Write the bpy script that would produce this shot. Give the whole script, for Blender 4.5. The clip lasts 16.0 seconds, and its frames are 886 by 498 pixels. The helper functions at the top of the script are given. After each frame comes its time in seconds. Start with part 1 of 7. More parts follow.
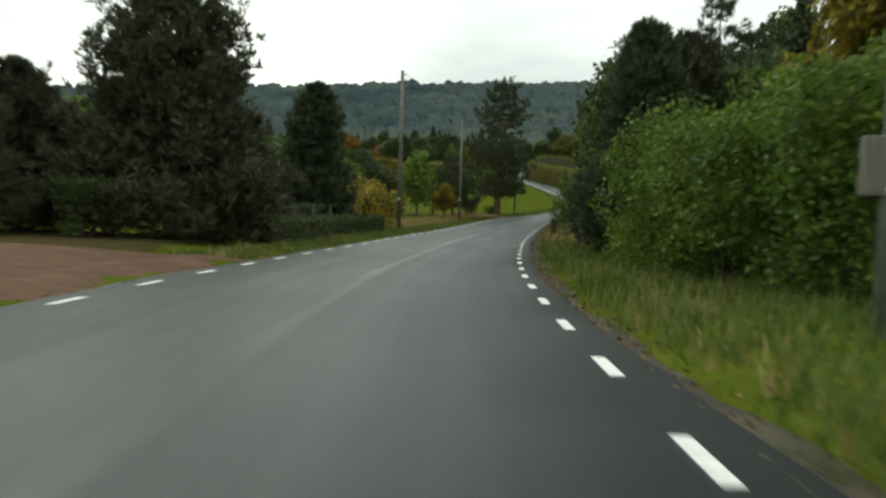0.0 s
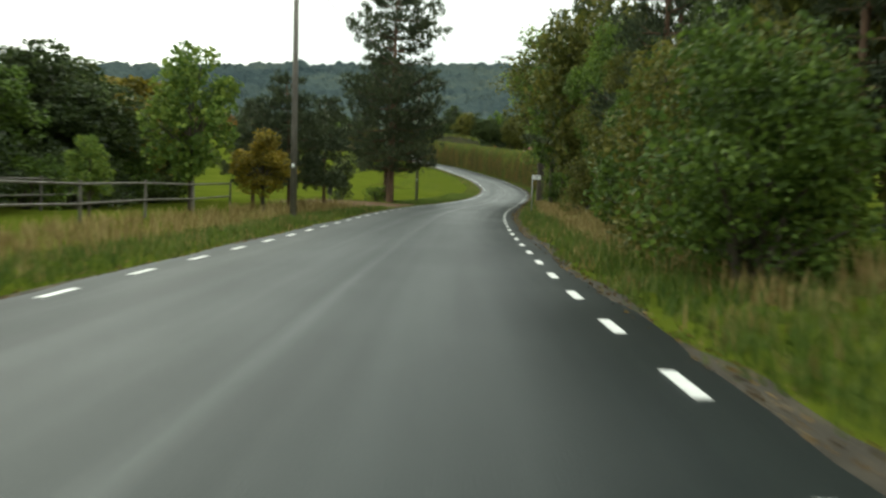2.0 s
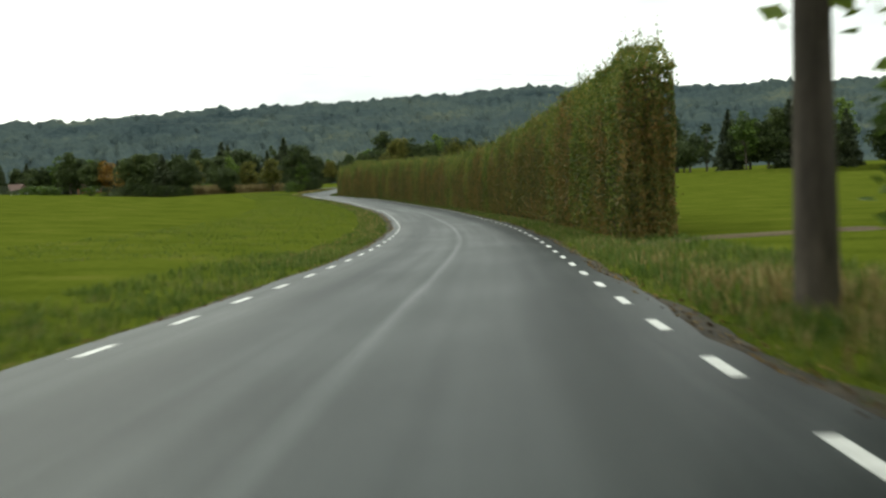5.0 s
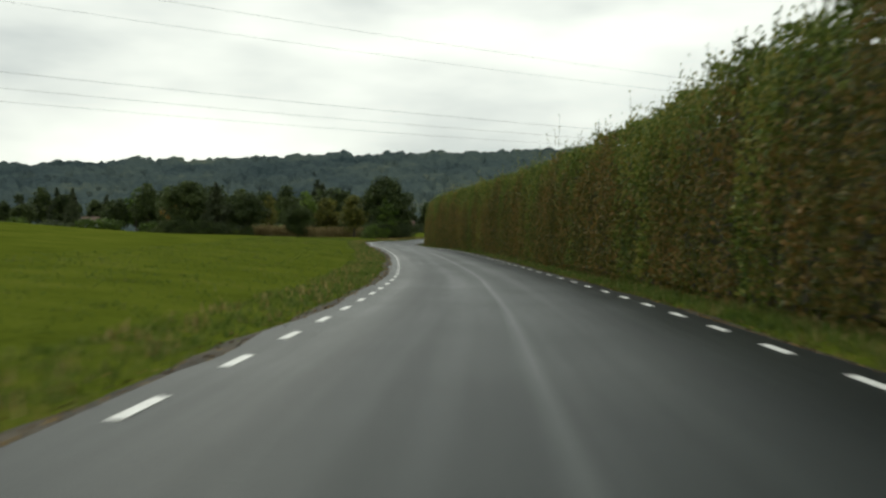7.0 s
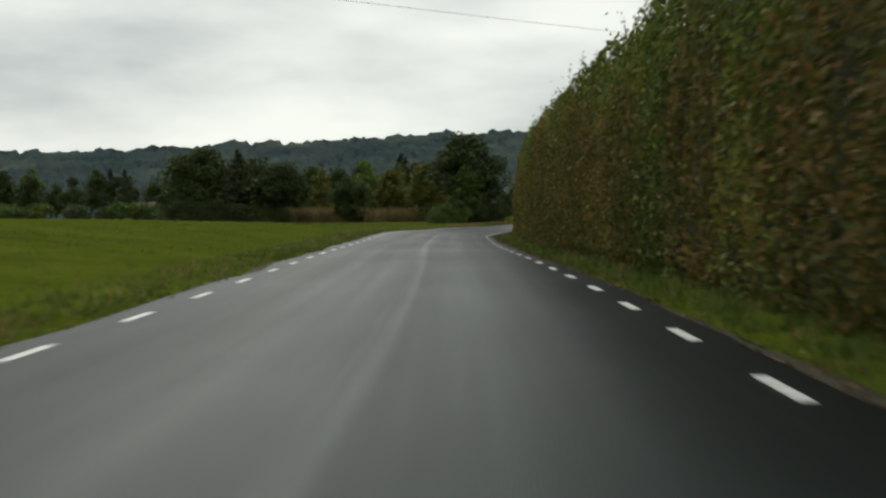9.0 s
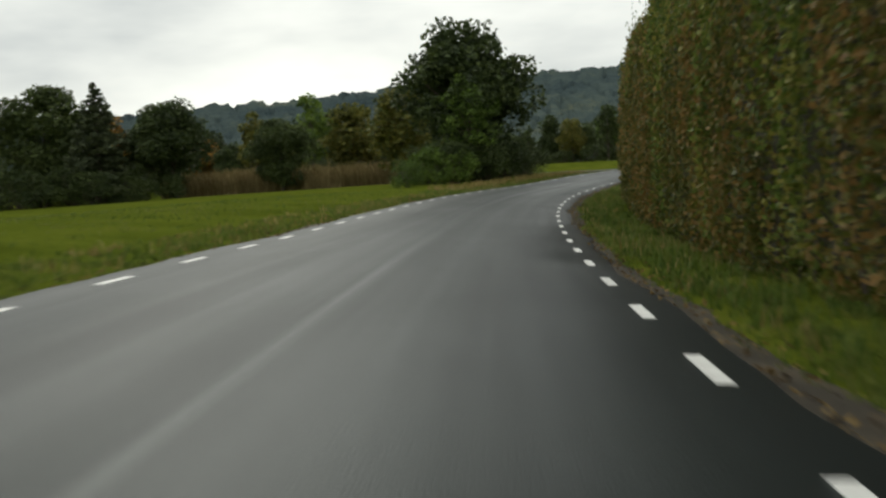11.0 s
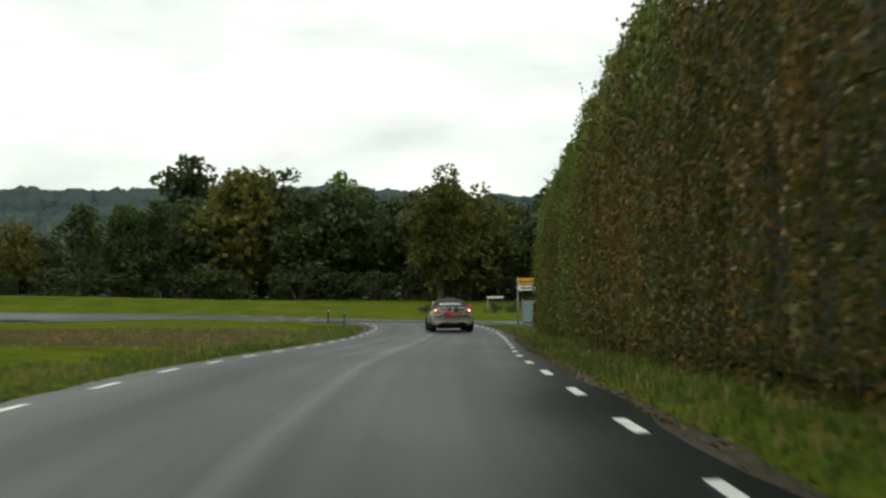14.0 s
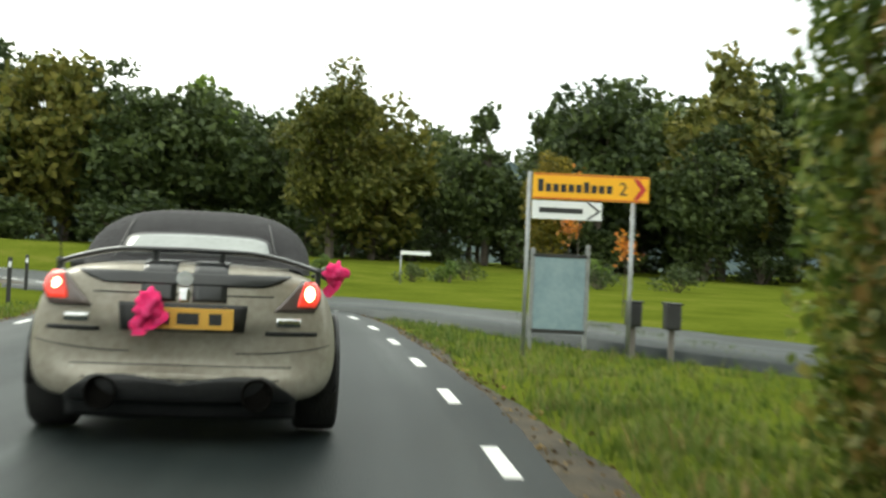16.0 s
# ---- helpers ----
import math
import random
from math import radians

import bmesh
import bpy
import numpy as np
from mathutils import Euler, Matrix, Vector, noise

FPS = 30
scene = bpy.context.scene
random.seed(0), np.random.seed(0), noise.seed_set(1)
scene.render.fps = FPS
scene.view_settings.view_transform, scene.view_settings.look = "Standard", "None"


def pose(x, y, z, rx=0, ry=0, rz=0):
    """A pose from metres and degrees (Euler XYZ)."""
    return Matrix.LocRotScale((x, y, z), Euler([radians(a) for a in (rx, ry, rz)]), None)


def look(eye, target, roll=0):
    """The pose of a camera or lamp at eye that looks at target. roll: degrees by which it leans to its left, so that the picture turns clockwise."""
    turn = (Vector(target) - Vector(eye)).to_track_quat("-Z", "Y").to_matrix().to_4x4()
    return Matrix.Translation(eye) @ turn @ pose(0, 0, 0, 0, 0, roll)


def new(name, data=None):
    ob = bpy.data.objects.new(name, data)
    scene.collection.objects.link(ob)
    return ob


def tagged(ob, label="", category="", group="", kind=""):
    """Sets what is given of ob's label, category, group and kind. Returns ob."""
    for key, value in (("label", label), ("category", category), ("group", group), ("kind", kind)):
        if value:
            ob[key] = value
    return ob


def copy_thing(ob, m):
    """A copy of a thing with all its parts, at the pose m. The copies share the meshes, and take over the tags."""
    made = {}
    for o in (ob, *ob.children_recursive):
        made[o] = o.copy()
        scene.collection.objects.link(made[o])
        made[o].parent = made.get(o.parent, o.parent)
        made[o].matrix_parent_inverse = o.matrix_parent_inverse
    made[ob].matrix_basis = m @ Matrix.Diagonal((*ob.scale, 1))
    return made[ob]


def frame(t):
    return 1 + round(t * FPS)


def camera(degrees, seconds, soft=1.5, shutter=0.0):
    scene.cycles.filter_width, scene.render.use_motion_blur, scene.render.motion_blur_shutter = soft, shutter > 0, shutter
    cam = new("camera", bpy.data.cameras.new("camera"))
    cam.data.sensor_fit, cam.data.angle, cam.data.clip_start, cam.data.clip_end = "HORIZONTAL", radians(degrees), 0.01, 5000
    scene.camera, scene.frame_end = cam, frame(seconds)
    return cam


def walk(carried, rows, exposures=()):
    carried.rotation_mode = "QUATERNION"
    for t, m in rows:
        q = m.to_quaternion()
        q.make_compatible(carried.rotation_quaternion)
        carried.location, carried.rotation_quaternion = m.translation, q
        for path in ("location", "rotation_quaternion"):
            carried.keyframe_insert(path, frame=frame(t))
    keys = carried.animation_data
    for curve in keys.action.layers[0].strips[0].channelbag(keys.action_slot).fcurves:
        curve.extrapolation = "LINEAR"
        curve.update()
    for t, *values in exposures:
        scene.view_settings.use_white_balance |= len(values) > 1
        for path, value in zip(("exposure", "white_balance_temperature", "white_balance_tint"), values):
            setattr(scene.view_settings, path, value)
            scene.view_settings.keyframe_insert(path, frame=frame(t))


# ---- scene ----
cam = camera(46.54, 16.0, soft=2.5, shutter=0.22)
PATH = [
    (0, (-0.318, 17.763, 0.284), (-0.499, 19.747, 0.105), 1.73),
    (0.5, (-1.232, 30.781, -0.432), (-1.359, 32.763, -0.663), 2.08),
    (1, (-1.703, 43.907, -1.206), (-1.770, 45.896, -1.411), 1.04),
    (1.5, (-2.210, 57.920, -1.971), (-2.223, 59.911, -2.160), 1.60),
    (2, (-2.199, 71.439, -2.654), (-2.176, 73.429, -2.851), 1.71),
    (2.5, (-1.846, 85.648, -3.319), (-1.782, 87.637, -3.518), 0.98),
    (3, (-1.180, 100.027, -3.903), (-1.086, 102.014, -4.108), 1.02),
    (3.25, (-0.776, 107.481, -4.177), (-0.659, 109.467, -4.381), 0.83),
    (3.5, (-0.278, 115.127, -4.454), (-0.136, 117.112, -4.654), 0.39),
    (3.75, (0.367, 122.950, -4.746), (0.533, 124.934, -4.937), -0.21),
    (4, (1.111, 130.956, -5.059), (1.278, 132.941, -5.240), -0.89),
    (4.25, (1.885, 139.131, -5.394), (2.041, 141.118, -5.562), -1.56),
    (4.5, (2.656, 147.457, -5.741), (2.796, 149.446, -5.893), -2.12),
    (4.75, (3.413, 155.917, -6.085), (3.540, 157.908, -6.220), -2.50),
    (5, (4.160, 164.497, -6.406), (4.279, 166.490, -6.523), -2.59),
    (5.25, (4.902, 173.183, -6.685), (5.016, 175.177, -6.782), -2.31),
    (5.5, (5.630, 181.964, -6.906), (5.741, 183.960, -6.982), -1.57),
    (6, (6.819, 199.890, -7.169), (6.861, 201.890, -7.201), 0.92),
    (6.5, (7.478, 218.004, -7.296), (7.422, 220.003, -7.300), 0.66),
    (7, (7.419, 235.714, -7.317), (7.298, 237.710, -7.318), 0.49),
    (7.5, (7.162, 252.292, -7.244), (6.990, 254.285, -7.266), 1.10),
    (8, (6.643, 268.177, -7.166), (6.446, 270.167, -7.212), 0.62),
    (8.5, (5.408, 284.513, -6.960), (5.153, 286.496, -7.002), 0.31),
    (9, (3.883, 301.002, -6.686), (3.549, 302.973, -6.718), -0.08),
    (9.25, (2.902, 309.093, -6.530), (2.515, 311.055, -6.566), -0.25),
    (9.5, (1.755, 317.087, -6.379), (1.328, 319.040, -6.430), -0.77),
    (9.75, (0.511, 324.969, -6.249), (0.065, 326.917, -6.321), -1.23),
    (10, (-0.751, 332.734, -6.163), (-1.198, 334.682, -6.229), -1.64),
    (10.25, (-1.971, 340.379, -6.084), (-2.404, 342.331, -6.146), -2.03),
    (10.5, (-3.117, 347.899, -5.960), (-3.528, 349.854, -6.042), -2.41),
    (10.75, (-4.173, 355.280, -5.833), (-4.555, 357.241, -5.937), -2.96),
    (11, (-5.134, 362.509, -5.772), (-5.479, 364.475, -5.890), -3.54),
    (11.25, (-5.993, 369.570, -5.762), (-6.292, 371.543, -5.885), -4.17),
    (11.5, (-6.748, 376.446, -5.765), (-6.990, 378.428, -5.880), -4.48),
    (12, (-7.953, 389.708, -5.681), (-8.056, 391.704, -5.775), -4.89),
    (12.25, (-8.311, 396.064, -5.587), (-8.301, 398.061, -5.679), -6.04),
    (12.5, (-8.507, 402.340, -5.461), (-8.373, 404.333, -5.543), -6.57),
    (12.75, (-8.656, 408.701, -5.312), (-8.393, 410.683, -5.349), -4.87),
    (13, (-8.488, 414.984, -5.166), (-8.101, 416.946, -5.141), -2.80),
    (13.25, (-7.810, 420.989, -5.025), (-7.333, 422.929, -4.945), -2.37),
    (13.5, (-6.770, 426.869, -4.841), (-6.261, 428.799, -4.722), -2.30),
    (13.75, (-5.525, 432.714, -4.594), (-4.965, 434.630, -4.467), -1.33),
    (14, (-4.032, 438.480, -4.347), (-3.412, 440.378, -4.230), -0.43),
    (14.25, (-2.295, 444.329, -4.164), (-1.629, 446.212, -4.069), -0.64),
    (14.5, (-0.460, 449.848, -4.099), (0.242, 451.719, -4.035), -1.15),
    (15, (3.031, 458.775, -4.165), (3.844, 460.602, -4.173), 0.51),
    (15.25, (4.717, 463.017, -4.206), (5.602, 464.809, -4.269), 1.45),
    (15.5, (6.262, 467.026, -4.231), (7.183, 468.799, -4.323), 2.24),
    (15.75, (7.633, 470.558, -4.244), (8.503, 472.359, -4.279), 2.49),
    (16, (8.924, 473.923, -4.251), (9.713, 475.760, -4.203), 2.56),
]
EXPOSURES = [(0, 0.14, 6700, -2), (0.5, 0.19, 6700, -3), (1, 0.21, 6750, -3), (1.5, 0.61, 6800, -4), (2.5, 0.58, 6850, -4), (3, 0.66, 6900, -4), (5.5, 0.27, 6750, 0), (6, 0.18, 6750, 1), (7, -0.18, 6800, 1), (8.5, -0.41, 6700, 3), (11.5, -0.14, 6850, 5), (12.5, -0.16, 6800, 2), (13, 0.06, 6750, 2), (13.5, 0.02, 6750, 2), (14.5, 0.08, 6850, 0), (15, 0.26, 6900, 1), (15.5, 0.36, 6950, 0), (16, 1.03, 6800, 0)]
walk(cam, [(t, look(eye, target, roll)) for t, eye, target, roll in PATH], EXPOSURES)

# The road's centre line: heading in degrees to the left of +y, and height, every 8 m from -16 m
HEADING = [
    6.22, 5.8, 5.39, 5.03, 3.37, 1.81, 0.61, 0.36, -0.64, -1.2, -0.92, -2.02, -2.02, -2.83,
    -3.56, -4.9, -5.56, -5.78, -5.84, -5.9, -6.02, -6.2, -6.37, -6.44, -5.99, -4.62, -3.55, -2.13,
    -0.46, 0.6, 1.29, 1.39, 2.59, 3.33, 4.99, 5.93, 6.42, 6.85, 7.91, 9.11, 9.8, 9.98,
    9.67, 9.12, 8.47, 7.77, 7.01, 6.15, 5.12, 4.3, 1.9, -1.2, -5.28, -9.72, -12.07, -15.09,
    -17.05, -18.24, -20.83, -20.18, -19.5]
HEIGHT = [
    0, -0.35, -0.73, -1.15, -1.6, -2.07, -2.53, -2.96, -3.37, -3.77, -4.16, -4.51, -4.84, -5.14,
    -5.43, -5.72, -6.03, -6.35, -6.68, -7.01, -7.32, -7.61, -7.85, -8.04, -8.17, -8.26, -8.33, -8.38,
    -8.42, -8.43, -8.4, -8.36, -8.33, -8.3, -8.24, -8.14, -8.02, -7.89, -7.74, -7.59, -7.43, -7.3,
    -7.21, -7.1, -6.94, -6.81, -6.76, -6.75, -6.74, -6.66, -6.54, -6.39, -6.24, -6.07, -5.81, -5.48,
    -5.25, -5.21, -5.28, -5.33, -5.35]
# spots where a dash of the right and of the left edge line lies
DASHES = {1: [9.2, 20.8, 35.3, 50, 61.8, 75.8, 92.2, 173, 192.6, 211.8, 228.8, 244.9, 259.9, 275.8,
    292.2, 368.1, 381.9, 395, 407, 419.2, 433.1, 445.1, 453.1, 461.3, 468.7], -1: [12.9, 24.6, 39.9, 53.7, 65.9, 79.8, 96, 175.7, 192.7, 210.7, 229.8, 245.6, 373.1, 387,
    400.7, 411.2, 423.8, 434.5, 448.7, 459.6]}
# after the last fitted knot the road swings to the left
HEADING += [-17.0, -13.0, -6.0, 12.0, 34.0, 54.0, 68.0, 78.0, 82.0, 80.0, 74.0, 68.0, 64.0, 62.0, 60.0] + [60.0] * 6
HEIGHT += [-5.30, -5.24, -5.18, -5.10, -5.00, -4.90, -4.80, -4.70] + [-4.60] * 13
KNOTS = -16.0 + 8.0 * np.arange(len(HEADING))
RU = np.arange(-16.0, KNOTS[-1], 1.0)
RT = np.radians(np.interp(RU, KNOTS, HEADING))
RX = np.r_[0, np.cumsum(-np.sin(RT[:-1]))]
RY = np.r_[0, np.cumsum(np.cos(RT[:-1]))]
RZ = np.interp(RU, KNOTS, HEIGHT)
HALF = 2.696          # from the centre to the edge lines


def place(u, lat):
    """World x, y of a spot u metres along the road and lat metres to its right."""
    u, lat = np.asarray(u, float), np.asarray(lat, float)
    t = np.interp(u, RU, RT)
    over = np.where(u < RU[0], u - RU[0], np.where(u > RU[-1], u - RU[-1], 0.0))
    x, y = np.interp(u, RU, RX) - over * np.sin(t), np.interp(u, RU, RY) + over * np.cos(t)
    return x + lat * np.cos(t), y + lat * np.sin(t)


def road_height(u):
    return np.interp(u, RU, RZ)


def bank(u):
    """Slope across the road, right side down: the bend between the two hedges is banked, and the last bend the other way."""
    return np.tan(np.radians(np.interp(u, [300, 340, 362, 375, 388, 400, 413, 437, 502, 514, 530], [0, 2.5, 4.3, 4.6, 4.2, 3.3, 1.9, 0, 0, -4.0, -6.0])))


SAMPLE = slice(0, len(RU), 2)


def ground_height(x, y):
    """Height of the open ground at x, y: the road's own height near it, with shoulders, fields and a rise behind the junction."""
    x, y = np.atleast_1d(np.asarray(x, float)), np.atleast_1d(np.asarray(y, float))
    out = np.empty(len(x))
    px, py, pz, pt, pu = RX[SAMPLE], RY[SAMPLE], RZ[SAMPLE], RT[SAMPLE], RU[SAMPLE]
    for a in range(0, len(x), 4000):
        b = slice(a, a + 4000)
        dx, dy = x[b, None] - px, y[b, None] - py
        k = (dx * dx + dy * dy).argmin(1)
        r = np.arange(len(k))
        d = np.hypot(dx[r, k], dy[r, k])
        side = np.cos(pt[k]) * dx[r, k] + np.sin(pt[k]) * dy[r, k]
        u = pu[k]
        z = pz[k].copy()
        # road bed a little below the asphalt, a shallow dip, then the field
        z += np.interp(d, [0, 3.2, 3.6, 4.2, 5.2, 7.5, 12.0], [-0.13, -0.13, -0.09, -0.06, -0.10, 0.02, 0.10])
        z -= bank(u) * side * np.interp(d, [0, 6, 12, 26], [1, 1, 0.6, 0])
        # the meadow on the left of the second part climbs away from the road
        rise = np.interp(u, [140, 180, 230, 300, 350, 385], [0, 0.8, 1, 1.15, 0.6, 0.0]) * (side < 0)
        z += rise * np.interp(d, [6, 15, 30, 50, 90, 200, 400], [0, 0.5, 1.5, 2.6, 3.6, 5.2, 7.0])
        # bank behind the junction
        far = np.interp(y[b], [500, 520, 560, 620], [0, 0.3, 1.6, 2.6])
        z += far * np.interp(d, [5, 14], [0, 1])
        # the ground by the gate and the garden on the right of the first part
        z += np.interp(u, [20, 40, 115, 135], [0, 1, 1, 0]) * (side > 0) * np.interp(d, [4, 8, 20], [0, 0.35, 0.9])
        z = np.where(d > 40, z + (-7.5 - z) * np.interp(d, [40, 110], [0, 1]) * (u < 150), z)
        out[b] = z
    return out


def spot(u, lat, sink=0.0):
    """World place on the open ground."""
    x, y = place(u, lat)
    return Vector((float(x), float(y), float(ground_height(x, y)[0]) - sink))


def heading(u):
    return float(np.interp(u, RU, RT))


# ---- world, sun ----
world = bpy.data.worlds.new("overcast")
world.use_nodes = True
scene.world = world
nt = world.node_tree
nt.nodes.clear()
w_out, w_bg = nt.nodes.new("ShaderNodeOutputWorld"), nt.nodes.new("ShaderNodeBackground")
w_sky = nt.nodes.new("ShaderNodeTexSky")
w_sky.sky_type, w_sky.sun_disc = "NISHITA", False
w_sky.sun_elevation, w_sky.sun_rotation = radians(38), radians(-25)
w_scale = nt.nodes.new("ShaderNodeVectorMath")
w_scale.operation = "SCALE"
w_scale.inputs["Scale"].default_value = 0.1
w_co, w_map = nt.nodes.new("ShaderNodeTexCoord"), nt.nodes.new("ShaderNodeMapping")
w_map.inputs["Scale"].default_value = (1.0, 1.0, 3.2)
w_n = nt.nodes.new("ShaderNodeTexNoise")
w_n.inputs["Scale"].default_value, w_n.inputs["Detail"].default_value, w_n.inputs["Roughness"].default_value = 2.6, 5.0, 0.5
w_r = nt.nodes.new("ShaderNodeValToRGB")
w_r.color_ramp.elements[0].position, w_r.color_ramp.elements[0].color = 0.34, (0.68, 0.72, 0.755, 1)
w_r.color_ramp.elements[1].position, w_r.color_ramp.elements[1].color = 0.60, (1.25, 1.27, 1.25, 1)
w_mix = nt.nodes.new("ShaderNodeMix")
w_mix.data_type = "RGBA"
w_mix.inputs["Factor"].default_value = 0.93
nt.links.new(w_co.outputs["Generated"], w_map.inputs["Vector"])
nt.links.new(w_map.outputs["Vector"], w_n.inputs["Vector"])
nt.links.new(w_n.outputs["Fac"], w_r.inputs["Fac"])
nt.links.new(w_sky.outputs["Color"], w_scale.inputs[0])
nt.links.new(w_scale.outputs["Vector"], w_mix.inputs["A"])
nt.links.new(w_r.outputs["Color"], w_mix.inputs["B"])
nt.links.new(w_mix.outputs["Result"], w_bg.inputs["Color"])
nt.links.new(w_bg.outputs["Background"], w_out.inputs["Surface"])
w_bg.inputs["Strength"].default_value = 1.0

sun = new("sun", bpy.data.lights.new("sun", "SUN"))
sun.data.energy, sun.data.angle, sun.data.color = 0.8, radians(25), (1.0, 0.97, 0.92)
sun.matrix_basis = look((0, 0, 0), (0.33, -0.71, -0.62))


# ---- materials ----
def material(name, colors, rough=0.7, scale=8.0, fine=60.0, bump=0.2, metal=0.0, island=0.0, spread=0.0, through_light=0.0,
             stretch=(1, 1, 1), spec=0.5, coords="Object", emit=None, coat=0.0):
    """Noise at two scales between the given colours, with bump. island: how far single pieces differ; spread: how far objects differ."""
    m = bpy.data.materials.new(name)
    m.use_nodes = True
    t = m.node_tree
    n, l = t.nodes, t.links
    p = n["Principled BSDF"]
    co, mp = n.new("ShaderNodeTexCoord"), n.new("ShaderNodeMapping")
    mp.inputs["Scale"].default_value = stretch
    l.new(co.outputs[coords], mp.inputs["Vector"])
    a, b = n.new("ShaderNodeTexNoise"), n.new("ShaderNodeTexNoise")
    a.inputs["Scale"].default_value, a.inputs["Detail"].default_value = scale, 4
    b.inputs["Scale"].default_value, b.inputs["Detail"].default_value = fine, 3
    l.new(mp.outputs["Vector"], a.inputs["Vector"])
    l.new(mp.outputs["Vector"], b.inputs["Vector"])
    add = n.new("ShaderNodeMath")
    add.operation = "MULTIPLY_ADD"
    l.new(b.outputs["Fac"], add.inputs[0])
    add.inputs[1].default_value = 0.55
    half = n.new("ShaderNodeMath")
    half.operation = "MULTIPLY_ADD"
    l.new(a.outputs["Fac"], half.inputs[0])
    half.inputs[1].default_value, half.inputs[2].default_value = 0.9, -0.22
    l.new(half.outputs[0], add.inputs[2])
    last = add.outputs[0]
    if island:
        g, k = n.new("ShaderNodeNewGeometry"), n.new("ShaderNodeMath")
        k.operation = "MULTIPLY_ADD"
        l.new(g.outputs["Random Per Island"], k.inputs[0])
        k.inputs[1].default_value = island
        sh = n.new("ShaderNodeMath")
        sh.operation = "SUBTRACT"
        l.new(last, sh.inputs[0])
        sh.inputs[1].default_value = island / 2
        l.new(sh.outputs[0], k.inputs[2])
        last = k.outputs[0]
    if spread:
        g, k = n.new("ShaderNodeObjectInfo"), n.new("ShaderNodeMath")
        k.operation = "MULTIPLY_ADD"
        l.new(g.outputs["Random"], k.inputs[0])
        k.inputs[1].default_value = spread
        sh = n.new("ShaderNodeMath")
        sh.operation = "SUBTRACT"
        l.new(last, sh.inputs[0])
        sh.inputs[1].default_value = spread / 2
        l.new(sh.outputs[0], k.inputs[2])
        last = k.outputs[0]
    ramp = n.new("ShaderNodeValToRGB")
    while len(ramp.color_ramp.elements) < len(colors):
        ramp.color_ramp.elements.new(0.5)
    for i, c in enumerate(colors):
        e = ramp.color_ramp.elements[i]
        e.position, e.color = 0.22 + 0.56 * i / max(1, len(colors) - 1), (*c, 1)
    l.new(last, ramp.inputs["Fac"])
    l.new(ramp.outputs["Color"], p.inputs["Base Color"])
    p.inputs["Roughness"].default_value, p.inputs["Metallic"].default_value = rough, metal
    p.inputs["Specular IOR Level"].default_value = spec
    p.inputs["Coat Weight"].default_value = coat
    if bump:
        bp = n.new("ShaderNodeBump")
        bp.inputs["Strength"].default_value, bp.inputs["Distance"].default_value = bump, 0.02
        l.new(b.outputs["Fac"], bp.inputs["Height"])
        l.new(bp.outputs["Normal"], p.inputs["Normal"])
    if emit:
        p.inputs["Emission Color"].default_value, p.inputs["Emission Strength"].default_value = (*emit[0], 1), emit[1]
    if through_light:
        tr, mx = n.new("ShaderNodeBsdfTranslucent"), n.new("ShaderNodeMixShader")
        l.new(ramp.outputs["Color"], tr.inputs["Color"])
        mx.inputs["Fac"].default_value = through_light
        l.new(p.outputs["BSDF"], mx.inputs[1])
        l.new(tr.outputs["BSDF"], mx.inputs[2])
        l.new(mx.outputs["Shader"], n["Material Output"].inputs["Surface"])
    return m


